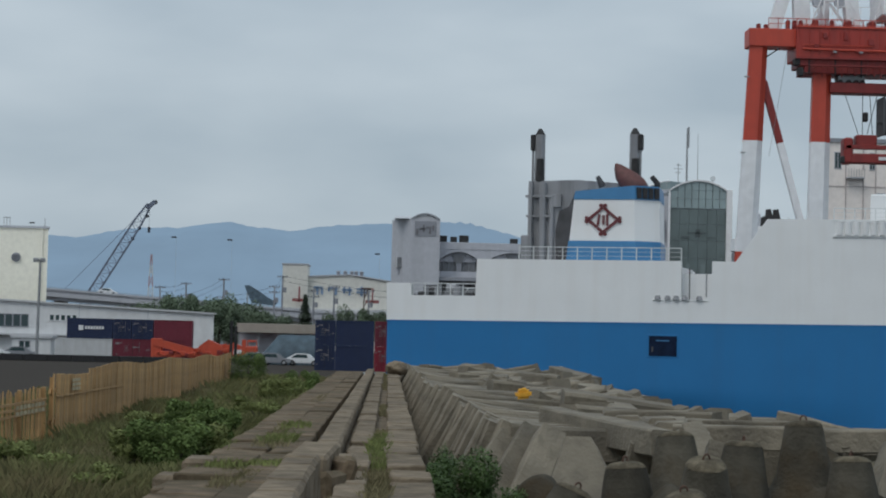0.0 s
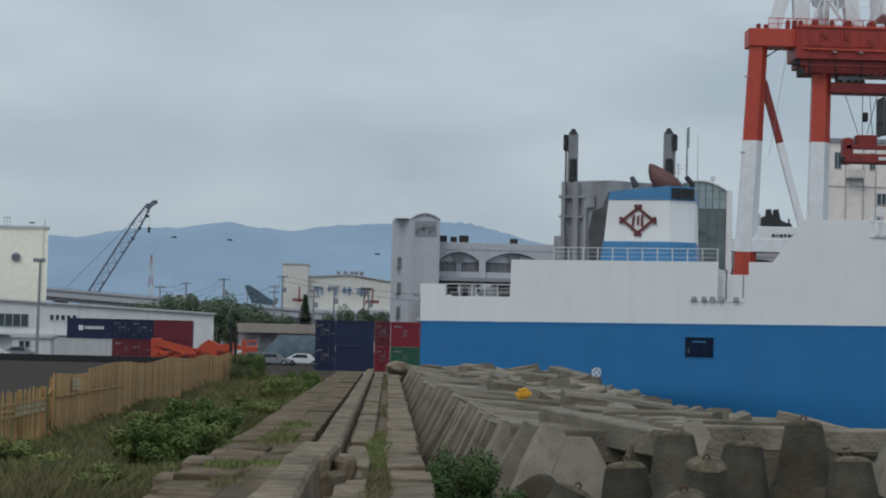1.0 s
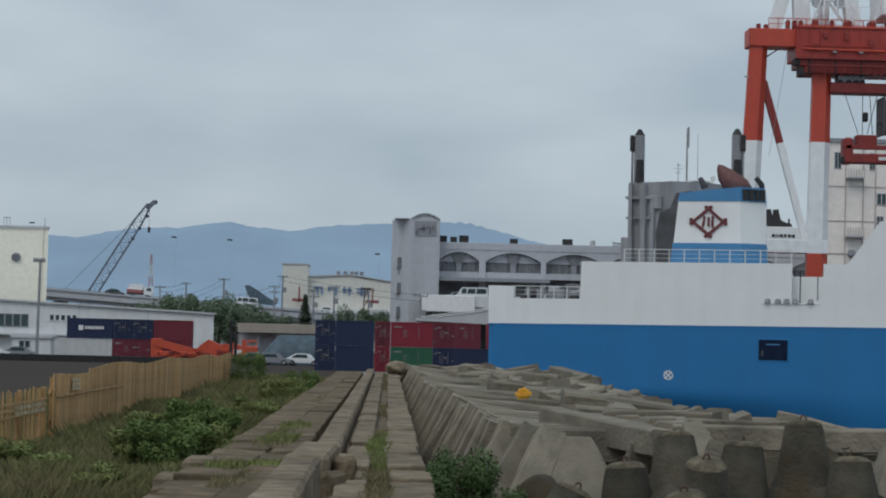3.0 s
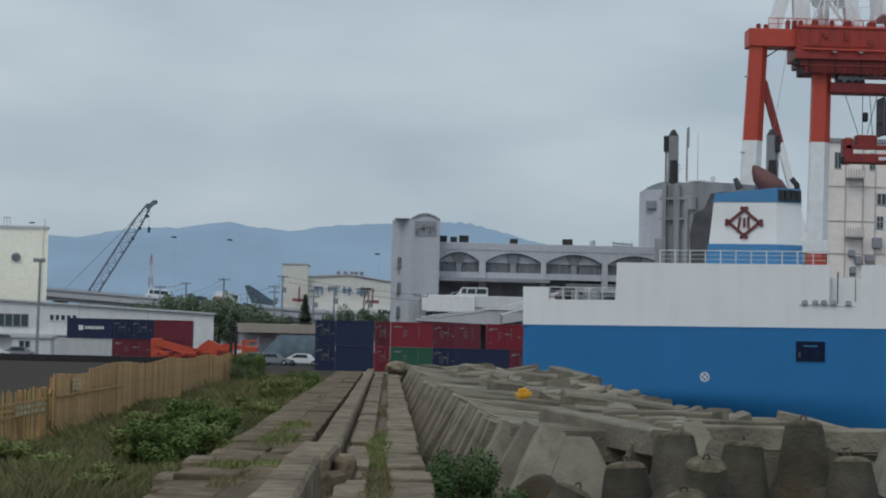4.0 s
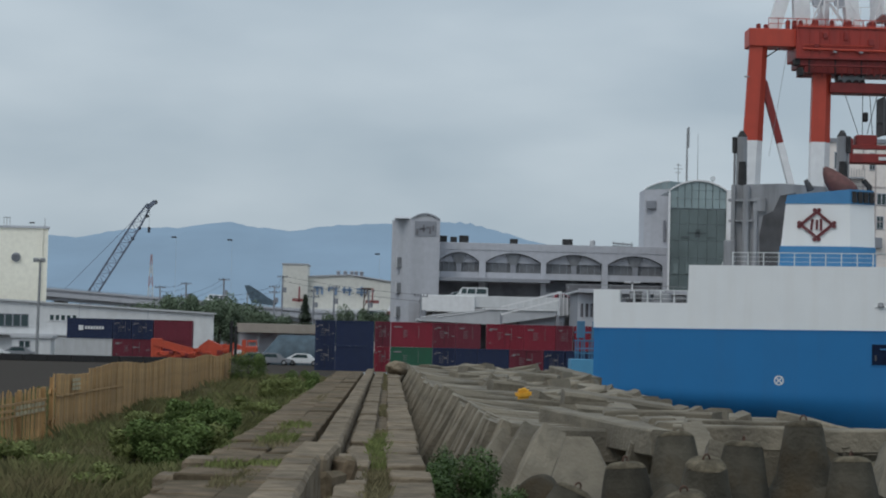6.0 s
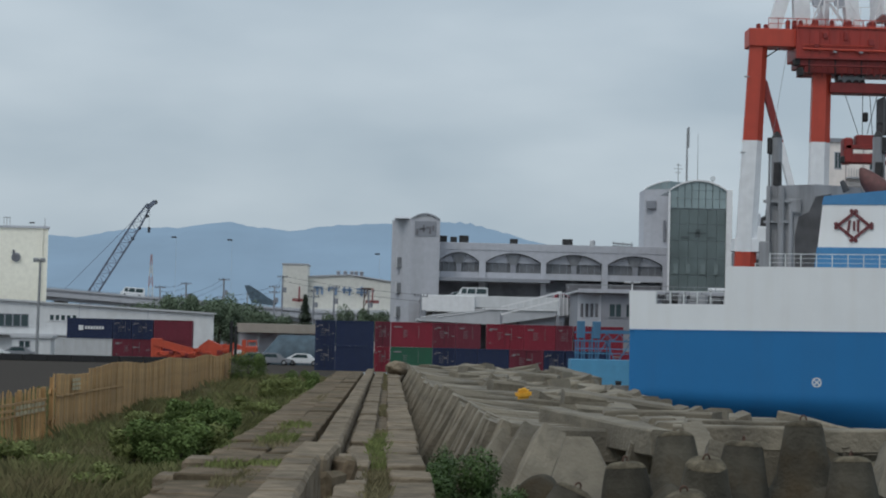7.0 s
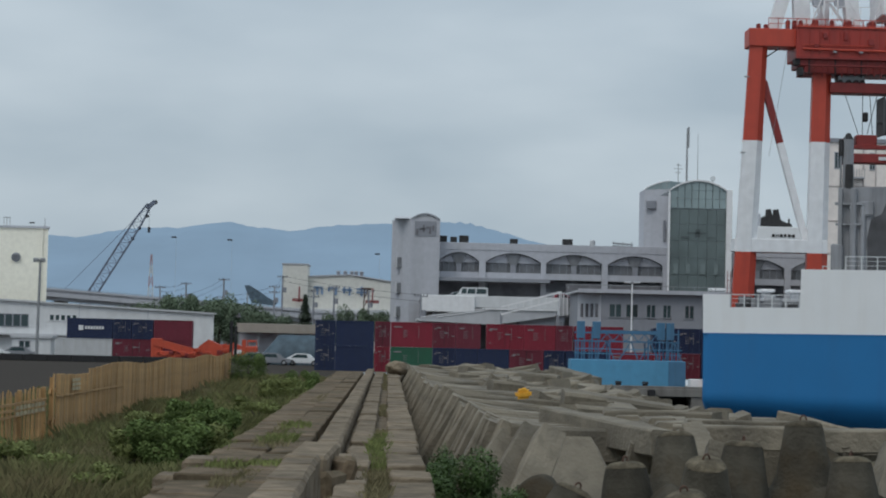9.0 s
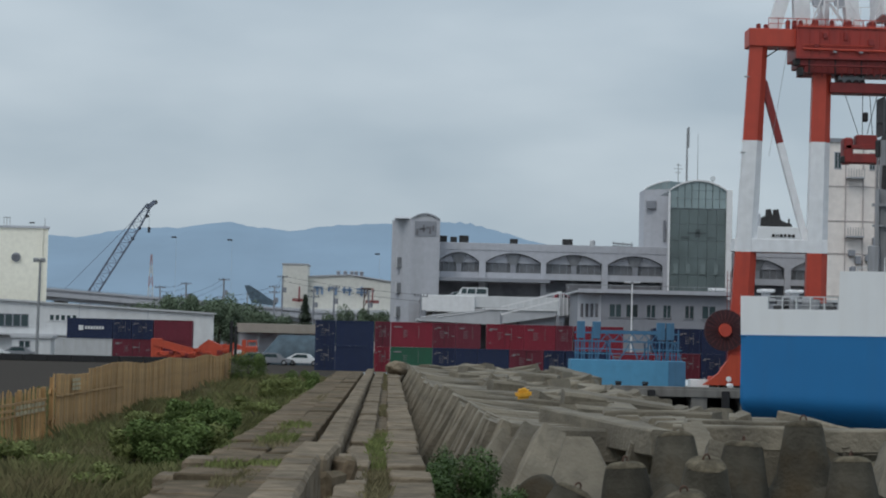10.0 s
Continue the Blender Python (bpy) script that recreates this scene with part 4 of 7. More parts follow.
def glass_tower():
    g = thing("glass_tower", (50, 327, 2.5), "grey tower with green glass front and vaulted top", "building")
    part("wall", prism([(45.3, 320.4), (55.35, 320.4), (57.0, 336), (47.6, 336)], "z", 2.5, 31.0), M_WALLGREY, g)
    part("side_wing", prism([(43.4, 338), (47.4, 335.6), (52, 336.1), (52, 345), (43.4, 345)], "z", 22.05, 32.6), M_WALLGREY, g)
    part("pilaster", box(54.5, 55.45, 319.7, 321, 14.4, 31.4, 0.03), M_CRANEWHITE, g)
    part("pilaster", box(45.1, 45.35, 319.9, 320.6, 14.4, 31.2, 0.03), M_CRANEWHITE, g)
    zt = [14.6, 17.4, 20.2, 23.0, 25.7, 28.2]
    xs = [45.4 + (54.5 - 45.4) * i / 6 for i in range(7)]
    for i in range(6):
        for j in range(5):
            part("pane", box(xs[i] + 0.02, xs[i + 1] - 0.02, 320.2, 320.4, zt[j] + 0.02, zt[j + 1] - 0.02), M_GLASSGREEN, g)
    for i in range(8):
        a, b = 45.4 + 9.1 * i / 8, 45.4 + 9.1 * (i + 1) / 8
        top = lambda x: 31.2 + 1.55 * (1 - ((x - 49.95) / 4.6) ** 2)
        for z0, z1a, z1b in ((28.3, 29.85, 29.85), (29.9, 31.2, 31.2)):
            part("vault_pane", prism([(a + 0.05, z0), (b - 0.05, z0), (b - 0.05, z1b), (a + 0.05, z1a)], "y", 320.1, 320.4), M_PALEGLASS, g, "pale glass pane")
        part("vault_pane", prism([(a + 0.05, 31.25), (b - 0.05, 31.25), (b - 0.05, top(b)), (a + 0.05, top(a))], "y", 320.1, 320.4), M_PALEGLASS, g, "pale glass pane")
    v = part("vault", prism(arc(45.3, 54.7, 31.15, 1.6), "y", 320.5, 333), M_PALEGLASS, g, "glazed barrel vault roof")
    part("vault_rim", prism([*arc(45.0, 54.9, 31.2, 1.78), *reversed(arc(45.3, 54.6, 31.15, 1.58))], "y", 319.8, 320.6), M_CRANEWHITE, v)
    # a second vault crosses the first and ends over the slanting side wall
    rim = [(43.4 + 4.0 * k / 8, 338 - 2.4 * k / 8, 32.6 + 1.35 * math.sin(math.pi / 2 * k / 8) ** 0.8) for k in range(9)]
    bm = bmesh.new()
    front = [bm.verts.new(p) for p in rim] + [bm.verts.new((47.4, 335.6, 32.55)), bm.verts.new((43.4, 338, 32.55))]
    back = [bm.verts.new(v.co + Vector((3.4, 3.0, 0))) for v in front]
    for k in range(len(front)):
        n = (k + 1) % len(front)
        bm.faces.new((front[k], front[n], back[n], back[k]))
    bm.faces.new(front[::-1])
    bm.faces.new(back)
    sv = part("side_vault", bm, M_PALEGLASS, g, "glazed side vault")
    bm = bmesh.new()
    for p, q in zip(rim, rim[1:]):
        rod(p, q, 0.13, seg=6, bm=bm)
    part("side_rim", bm, M_CRANEWHITE, sv)
    for k in (3, 5, 7):
        part("glazing_bar", rod((rim[k][0], rim[k][1], 32.6), rim[k], 0.05, seg=6), M_STEEL, sv)
    for x0, z0, x1, z1 in ((48.2, 24.2, 51.6, 24.4), (49.5, 23.6, 50.3, 24.9), (47.2, 23.4, 48.6, 23.7), (51.4, 23.4, 52.8, 23.7)):
        part("faded_emblem", box(x0, x1, 320.14, 320.2, z0, z1), M_FADEDGLASS, g)
    for x in (46.0, 48.0, 50.4, 52.6):
        part("base_window", box(x, x + 0.75, 320.05, 320.2, 17.6, 19.2), M_BASEGLASS, g)
    part("vent", box(43.6, 45.2, 336.6, 337.8, 29.2, 30.6, 0.05), M_WALLDARK, g)
    part("slot", box(46.4, 46.8, 335.7, 336.3, 23.6, 27.2), M_WALLDARK, g)
    # masts on its roof
    def mast(name, x, top, r, label, arms):
        m = single(name, rod((x, 324, 32.0), (x, 324, top), r, r * 0.6, 8), M_STEEL, (x, 324, 32.0), label, "antenna", "roof antennas")
        for z, w in arms:
            part("arm", box(x - w, x + w, 323.95, 324.05, z, z + 0.08), M_STEEL, m)
        return m
    big = mast("antenna_mast", 48.5, 41.8, 0.17, "tall lattice antenna mast on a roof", [(33 + i * 0.7, 0.25) for i in range(12)])
    part("aerial", rod((48.75, 324, 38.6), (48.75, 324, 42.0), 0.12), M_STEEL, big)
    mast("whip_antenna", 50.3, 41.0, 0.06, "thin whip antenna on a tower roof", [])
    mast("yagi_antenna", 47.1, 36.0, 0.07, "small comb antenna on a tower roof", [(35.6, 0.5), (35.0, 0.7), (34.4, 0.45)])
    dm = mast("dish_antenna", 52.8, 33.4, 0.06, "small white dish antenna on a roof", [])
    part("dish", rod((52.8, 323.7, 33.5), (52.8, 323.9, 33.55), 0.45, 0.2, 16), M_CRANEWHITE, dm)


def quay_office():
    o = thing("quay_office", (30, 232, 2.5), "grey flat-roofed two-storey quay office", "building")
    part("wall", prism([(24.1, 225), (38.6, 225), (38.6, 240), (21.9, 240), (21.9, 229)], "z", 2.5, 11.75), M_WALLDARK, o)
    part("side_wall", prism([(24.05, 224.95), (24.15, 224.95), (22.0, 229.0), (21.85, 228.9)], "z", 2.5, 11.7), M_WALLGREY, o)
    rf = part("roof", box(21.5, 39.6, 224.3, 241, 11.75, 12.0, 0.03), M_ROOF, o)
    part("fascia", box(21.4, 39.7, 224.2, 224.35, 11.7, 12.15), M_WALLGREY, rf)
    part("roof_rail", box(20, 39.6, 224.4, 224.45, 12.55, 12.63), M_STEEL, rf)
    for i in range(9):
        part("rail_post", box(20.3 + i * 2.4, 20.36 + i * 2.4, 224.4, 224.46, 12.0, 12.6), M_STEEL, rf)
    for x0, x1 in ((25.1, 26.5), (27.0, 28.4), (29.35, 30.4), (31.25, 32.15), (33.75, 34.8), (35.7, 37.3)):
        window(o, x0, x1, 225, 9.05, 10.45, 1, M_WALLDARK, M_GLASS)
    for i in range(4):
        k = 0.12 + i * 0.22
        x, y = 24.1 - 2.2 * k, 225 + 4 * k
        part("slot_window", box(x - 0.25, x + 0.02, y - 0.25, y + 0.3, 9.0, 10.5), M_SHADEOPEN, o)
    for x in (25.2, 27.5, 29.6, 31.6, 34.6):
        part("vent", box(x, x + 0.9, 224.9, 225.02, 7.4, 7.6), M_SHADEOPEN, o)
    l = thing("street_lamp", (27.3, 222, 2.5), "pale twin-headed lamp post by the quay office", "lamp", "yard lamp posts")
    part("pole", rod((27.3, 222, 2.5), (27.3, 222, 12.8), 0.12, 0.08), M_CRANEWHITE, l)
    for s in (-1, 1):
        part("lamp_head", box(27.3 + s * 0.15, 27.3 + s * 0.9, 221.8, 222.2, 12.75, 13.0, 0.06), M_ROOF, l)
    for x in (40.2, 43.6, 46.4, 50):
        c = single("roof_vent", box(x, x + 1.8, 246, 249, 12.85, 13.25, 0.1), M_CRANEWHITE, (x, 247, 12.0), "white roof ventilator cowl", "ventilator", "roof ventilators")
        part("duct", box(x + 0.5, x + 1.3, 246.6, 248.4, 11.9, 12.9), M_ROOF, c)
    simple_house("flat_roofed_hall", 39.7, 70, 244, 262, 11.9, "long grey flat-roofed hall behind quay office", M_WALLDARK, M_ROOF)


def shed():
    s = thing("open_shed", (13, 255, 2.5), "open-fronted shed with a pale metal roof", "building")
    part("roof", prism([(3.6, 8.6), (12.3, 9.95), (22.4, 9.95), (22.4, 9.45), (13.4, 8.0), (3.6, 8.3)], "y", 250, 266), M_ROOF, s, "pale low-pitched metal roof")
    part("back_wall", box(4, 22.2, 262, 262.3, 2.5, 8.2), M_SHADEOPEN, s)
    for x in (4.2, 10.2, 16.2, 21.6):
        part("post", box(x, x + 0.4, 250.6, 251, 2.5, 8.6), M_WALLDARK, s)
    for x0, z0, x1, z1 in ((4, 8.75, 12.4, 10.08), (6, 8.8, 13.6, 10.05)):
        part("roof_seam", bar((x0, 249.95, z0), (x1, 249.95, z1), 0.12, 0.12), M_CRANEWHITE, s)
    part("ridge", box(12.2, 22.5, 249.8, 250.1, 9.9, 10.12), M_CRANEWHITE, s)
    part("end_wall", prism([(9.8, 8.0), (22.3, 8.0), (22.3, 9.4), (13.4, 8.05)], "y", 251, 251.2), M_WALLGREY, s)
    # ramp wall with its parked vans, before the warehouse
    r = thing("access_ramp", (15, 322, 2.5), "white-walled elevated access ramp", "ramp")
    part("parapet", box(5.0, 36, 319.5, 320, 11.3, 13.2, 0.04), M_WHITE, r)
    part("deck", box(5.0, 60, 320, 334.8, 12.0, 12.5), M_QUAY, r)
    part("parapet", box(36, 60, 319.5, 320, 11.3, 13.0, 0.04), M_WALLGREY, r)
    part("block_wall", box(5.2, 13.8, 318.9, 319.5, 10.5, 13.15, 0.04), M_CRANEWHITE, r)
    for i in range(8):
        part("pillar", box(6 + i * 7, 7 + i * 7, 321, 322, 2.5, 12.0), M_QUAY, r)
    # boarding stair
    st = thing("boarding_stair", (19, 235, 2.5), "pale inclined boarding stair with rails", "stairs")
    for dz in (0.0, 1.0):
        part("stringer", bar((13.6, 240, 9.2 + dz * 0.9), (20.9, 240, 11.2 + dz * 0.9), 0.16, 0.2), M_CRANEWHITE, st)
    for i in range(9):
        k = i / 8
        part("baluster", bar((13.6 + 7.3 * k, 240, 9.2 + 2 * k), (13.6 + 7.3 * k, 240, 10.1 + 2 * k), 0.06), M_CRANEWHITE, st)
    part("landing", box(20.6, 22.6, 239.5, 241, 9.3, 11.4, 0.03), M_ROOF, st, "pale grey landing box")
    for i in range(5):
        part("landing_post", box(20.6 + i * 0.48, 20.7 + i * 0.48, 239.3, 239.45, 9.2, 12.0), M_CRANEWHITE, st)
    part("support", box(20.3, 20.7, 240, 240.4, 2.5, 9.3), M_WALLDARK, st)
    part("support", box(13.5, 13.8, 240, 240.4, 2.5, 9.3), M_WALLDARK, st)


def gangway():
    g = thing("mobile_gangway", (23, 191, 1.9), "sky-blue mobile gangway base with a lattice top", "gangway")
    part("base", box(17.55, 28.5, 189.2, 192.5, 1.92, 4.4, 0.06), M_SKYBLUE, g, "bright sky-blue ballast box")
    part("base_end", box(26.9, 28.55, 189.1, 189.2, 1.95, 4.35), M_MIDBLUE, g)
    Y0, Y1 = 189.6, 192.0
    for x in (18.15, 18.75, 19.5, 20.1, 21.2, 24.9, 26.0, 26.7, 27.2, 27.8):
        part("post", box(x, x + 0.14, Y0, Y0 + 0.14, 4.4, 6.4 if 20.5 < x < 25.5 else 7.4), M_MIDBLUE, g)
        part("post", box(x, x + 0.14, Y1, Y1 + 0.14, 4.4, 6.2), M_MIDBLUE, g)
    for z in (6.1, 6.9):
        part("chord", box(18.0, 28.0, Y0 - 0.05, Y0 + 0.15, z, z + 0.14), M_MIDBLUE, g)
        part("chord", box(18.0, 28.0, Y1 - 0.05, Y1 + 0.15, z, z + 0.14), M_MIDBLUE, g)
    part("deck", box(20.3, 26.2, Y0, Y1, 7.0, 7.25), M_MIDBLUE, g)
    for x in (18.1, 19.6, 25.8, 26.7):
        part("cabin_panel", box(x, x + 0.75, Y0 - 0.1, Y0 + 0.6, 6.4, 8.05, 0.03), M_MIDBLUE, g)
    for i in range(10):
        x = 20.4 + i * 0.6
        part("lattice", bar((x, Y0, 6.2 + 0.7 * (i % 2)), (x + 0.6, Y0, 6.9 - 0.7 * (i % 2)), 0.08), M_MIDBLUE, g)
    for x0, x1 in ((22.2, 23.3), (24.2, 25.2), (19.9, 21.0), (26.5, 27.5)):
        part("stay", bar((x0, Y0, 4.4), (x1, Y0, 6.2), 0.1), M_MIDBLUE, g)
        part("stay", bar((x1 + 0.7, Y0, 4.4), (x1, Y0, 6.2), 0.1), M_MIDBLUE, g)
    part("walk_rail", box(17.9, 28.2, Y0 - 0.08, Y0 - 0.02, 4.95, 5.02), M_SKYBLUE, g)
    part("walk_rail", box(17.9, 28.2, Y0 - 0.08, Y0 - 0.02, 5.4, 5.47), M_SKYBLUE, g)
    # quay clutter
    for x, c in ((19.5, M_DARK), (21.5, M_DARK), (24, M_DARK), (31.9, M_CRANEWHITE), (34.2, M_CRANEWHITE)):
        b = single("mooring_bollard", rod((x, 183.9, 1.9), (x, 183.9, 2.3), 0.2, 0.26, 12), c, (x, 183.9, 1.9), "squat mooring bollard at the quay edge", "bollard", "quay bollards")
        part("cap", rod((x, 183.9, 2.3), (x, 183.9, 2.5), 0.34, 0.25, 12), c, b)
    l = single("concrete_block", box(28.6, 32, 186.5, 188, 1.9, 2.75, 0.04), M_CRANEWHITE, (30, 187, 1.9), "pale concrete block on the quay", "block")
    part("lifting_eye", rod((30, 187, 2.7), (30, 187, 2.95), 0.08), M_STEEL, l)


def beige_building():
    b = thing("beige_plant_building", (80, 315, 2.5), "tall beige plant building with service balconies", "building")
    part("wall", prism([(66.5, 300), (100, 300), (105, 330), (75, 330)], "z", 2.5, 37.6), M_BEIGE, b)
    part("roof", prism([(66.3, 299.7), (100, 299.7), (105, 330), (75, 330)], "z", 37.6, 38.2), M_WALLDARK, b)
    for x in (69.3, 72.0, 73.9, 76.2):
        part("downpipe", rod((x, 299.85, 2.5), (x, 299.85, 37.5), 0.09), M_PINKGREY, b)
    for z in (14.0, 20.5, 25.5, 30.8):
        part("floor_band", box(66.5, 100, 299.88, 300.05, z, z + 0.12), M_PINKGREY, b)
    for z in (15.7, 23.0, 32.0):
        bal = part("balcony", box(69.3, 71.9, 298.4, 300, z, z + 0.2), M_WALLGREY, b)
        part("balcony_front", box(69.35, 71.85, 298.4, 298.45, z + 0.2, z + 1.3), M_BEIGE, bal)
        for i in range(7):
            part("baluster", box(69.4 + i * 0.4, 69.45 + i * 0.4, 298.3, 298.4, z + 0.2, z + 1.5), M_STEEL, bal)
    for x0, x1, z0, z1 in ((67.6, 68.6, 33.6, 36.0), (70.1, 71.0, 16.2, 18.4), (73.0, 73.8, 33.5, 36), (74.2, 75.6, 28.2, 29.8), (74.2, 75.2, 24.5, 26.3)):
        window(b, x0, x1, 300, z0, z1, 1, M_WALLGREY)
    for x0, z0, w, h in ((69.8, 20.2, 1.0, 0.9), (70.9, 19.0, 0.8, 1.2), (72.4, 19.4, 1.2, 1.0), (70.2, 17.6, 0.7, 1.0), (73.5, 21.5, 1.4, 1.6)):
        part("air_unit", box(x0, x0 + w, 299.2, 300, z0, z0 + h, 0.06), M_WALLDARK, b)


def left_side():
    c = thing("cream_industrial_block", (-70, 340, 2.5), "cream windowless industrial block with a louvre", "building")
    part("wall", prism([(-95, 330), (-56.9, 330), (-61.2, 350), (-95, 350)], "z", 2.5, 22.9), M_CREAM, c)
    part("roof", prism([(-95, 329.7), (-56.6, 329.7), (-61, 350), (-95, 350)], "z", 22.9, 23.25), M_WALLGREY, c)
    v = part("louvre", rod((-62.1, 330.02, 18.0), (-62.1, 329.7, 18.0), 0.75, seg=16), M_WALLDARK, c, "round wall louvre")
    for i in range(4):
        part("slat", box(-62.7, -61.5, 329.6, 329.72, 17.5 + i * 0.27, 17.62 + i * 0.27), M_SHADEOPEN, v)
    for x in (-64.4, -63.9, -63.4, -57.6):
        part("roof_post", box(x, x + 0.09, 330.2, 330.3, 23.2, 24.7), M_STEEL, c)
    part("roof_rail", box(-64.4, -63.3, 330.2, 330.28, 24.55, 24.65), M_STEEL, c)
    part("ladder", box(-58.2, -57.7, 329.8, 329.95, 6, 23.2), M_CREAM, c)
    w = thing("low_white_warehouse", (-50, 305, 2.5), "low white warehouse with a shallow pitched roof", "building")
    part("wall", prism([(-95, 2.5), (-25.6, 2.5), (-25.6, 8.85), (-56, 10.15), (-95, 11.4)], "y", 290, 291), M_WHITE, w)
    part("roof", prism([(-95, 11.4), (-56, 10.15), (-25.3, 8.85), (-25.3, 9.1), (-56, 10.42), (-95, 11.65)], "y", 289.6, 291.2), M_ROOF, w)
    part("hall", prism([(-95, 291), (-26.5, 291), (-29.5, 320), (-95, 320)], "z", 2.5, 8.6), M_WHITE, w)
    for i in range(4):
        window(w, -57.0 + i * 1.15, -55.95 + i * 1.15, 290, 6.5, 8.2, 0, M_WALLDARK)
    for i in range(5):
        window(w, -49.4 + i * 0.82, -48.8 + i * 0.82, 290, 7.5, 8.25, 0, M_WHITE)
    part("canopy", box(-60, -44.5, 288.6, 290, 5.2, 5.45, 0.03), M_ROOF, w)
    part("panel_joint", box(-45.2, -45.1, 289.95, 290.02, 2.6, 9.6), M_WALLGREY, w)
    part("panel_joint", box(-35.2, -35.1, 289.95, 290.02, 2.6, 9.2), M_WALLGREY, w)
    br = thing("low_barrier", (-40, 225, 2.5), "low black rubber-faced barrier along the yard", "barrier")
    for i in range(14):
        part("barrier_block", box(-60 + i * 2.7, -57.35 + i * 2.7, 224.8, 225.3, 2.5, 3.25, 0.05), M_DARK, br)
    # lamp post
    l = thing("street_lamp", (-41.4, 235, 2.5), "grey steel yard lamp with two floodlights", "lamp", "yard lamp posts")
    part("pole", rod((-41.45, 235, 2.5), (-41.35, 235, 14.2), 0.2, 0.14), M_STEEL, l)
    for dx in (-0.65, 0.1):
        part("lamp_head", box(-41.4 + dx - 0.1, -41.4 + dx + 0.55, 234.7, 235.1, 14.0, 14.5, 0.08), M_STEEL, l)
    # small kiosk and signs by the cars
    k = simple_house("gate_kiosk", -46.4, -41.7, 246, 249, 5.2, "small white gate kiosk in the yard", M_WHITE, M_ROOF)
    window(k, -45.6, -44.2, 246, 3.8, 4.6)
    # orange plant
    o = thing("orange_plant_frame", (-24, 250, 2.5), "orange-red folded crane boom sections in the yard", "machine")
    part("boom", bar((-29.5, 250, 4.9), (-24.5, 250, 3.7), 0.7, 0.9), M_ORANGE, o)
    part("boom", bar((-25.2, 250.5, 3.6), (-20.3, 250.5, 4.4), 0.7, 0.8), M_ORANGE, o)
    part("carriage", box(-29.2, -23.4, 249.6, 251.6, 2.9, 3.7, 0.1), M_ORANGE, o)
    part("mast_frame", box(-29.8, -28.4, 249.8, 251, 2.9, 5.3, 0.1), M_ORANGE, o)
    part("cab", prism([(-24, 2.9), (-21.2, 2.9), (-20.8, 4.5), (-22.6, 5.3), (-23.8, 4.4)], "y", 249.8, 251.6), M_ORANGE, o)
    part("counterweight", prism([(-20.6, 2.9), (-18.4, 2.9), (-18.2, 4.4), (-19.4, 5.0), (-20.6, 4.5)], "y", 249.8, 251.6), M_ORANGE, o)
    part("sign", box(-19.4, -18.3, 249.5, 249.6, 3.6, 4.1), M_MARK, o)
    fit = random.Random(31)
    for i in range(22):
        x, z = -29.5 + i * 0.5, fit.uniform(2.9, 3.7)
        if i % 3:
            part("fitting", box(x, x + fit.uniform(0.3, 0.9), 249.3, 249.7, z, z + fit.uniform(0.2, 0.6), 0.05), M_ORANGE if i % 4 else M_CRANEDARK, o)
        else:
            part("hydraulic_ram", bar((x, 249.5, z), (x + fit.uniform(0.8, 1.6), 249.5, z + fit.uniform(-0.8, 0.7)), 0.16), M_ORANGE if i % 2 else M_CRANEDARK, o)
    for x in (-28.5, -26.5, -23.0, -19.8):
        part("wheel", rod((x, 249.7, 2.98), (x, 250.3, 2.98), 0.5, seg=16), M_DARK, o)
    g = thing("gate_posts", (-19, 243, 2.5), "pair of black steel gate posts", "gate")
    part("post", box(-19.4, -19.05, 243, 243.4, 2.5, 7.6, 0.02), M_DARK, g)
    part("post", box(-18.85, -18.5, 243, 243.4, 2.5, 7.0, 0.02), M_DARK, g)
    part("beam", box(-19.4, -18.5, 243.1, 243.3, 5.8, 6.1), M_DARK, g)
    t = thing("orange_lift_truck", (-17, 243, 2.5), "orange-red lift truck mast and body", "lift truck")
    part("mast", box(-17.9, -17.4, 243, 243.5, 2.6, 5.4, 0.05), M_ORANGE, t)
    part("body", box(-17.4, -16.0, 242.8, 244.6, 2.8, 4.6, 0.12), M_ORANGE, t)
    part("guard", box(-17.2, -16.1, 243, 244.4, 5.1, 5.35, 0.05), M_ORANGE, t)
    for x in (-17.2, -16.1):
        part("guard_post", box(x - 0.06, x + 0.06, 243, 243.12, 4.6, 5.1), M_ORANGE, t)
        part("wheel", rod((x, 242.7, 2.9), (x, 243.1, 2.9), 0.4, seg=14), M_DARK, t)
    # grey canopy shed
    s = thing("lean_to_shelter", (-14, 262, 2.5), "long low shelter with a brown-grey fascia", "shelter")
    part("fascia", box(-19.6, -9.2, 256, 256.4, 6.3, 7.5, 0.04), M_FASCIA, s)
    part("roof", box(-19.6, -9.2, 256.4, 266, 7.0, 7.3), M_ROOF, s)
    for i in range(5):
        part("post", box(-19.4 + i * 2.45, -19.2 + i * 2.45, 256.5, 256.7, 2.5, 7.0), M_STEEL, s)
    part("back_wall", box(-19.6, -9.2, 259, 259.2, 2.5, 7.0), M_WALLGREY, s)
    tp = bmesh.new()
    n = 14
    grid = [[tp.verts.new((-16.0 + 7.9 * i / n, 238 + 4 * j / 4, 2.5 + (0.15 + 3.5 * min(1, i / 5.0) * (0.75 + 0.25 * math.sin(j * 1.2))) * (1 if 0 < j < 4 else 0.55) + 0.1 * noise.noise((i * 0.7, j * 0.9, 3)))) for i in range(n + 1)] for j in range(5)]
    for j in range(4):
        for i in range(n):
            tp.faces.new((grid[j][i], grid[j][i + 1], grid[j + 1][i + 1], grid[j + 1][i]))
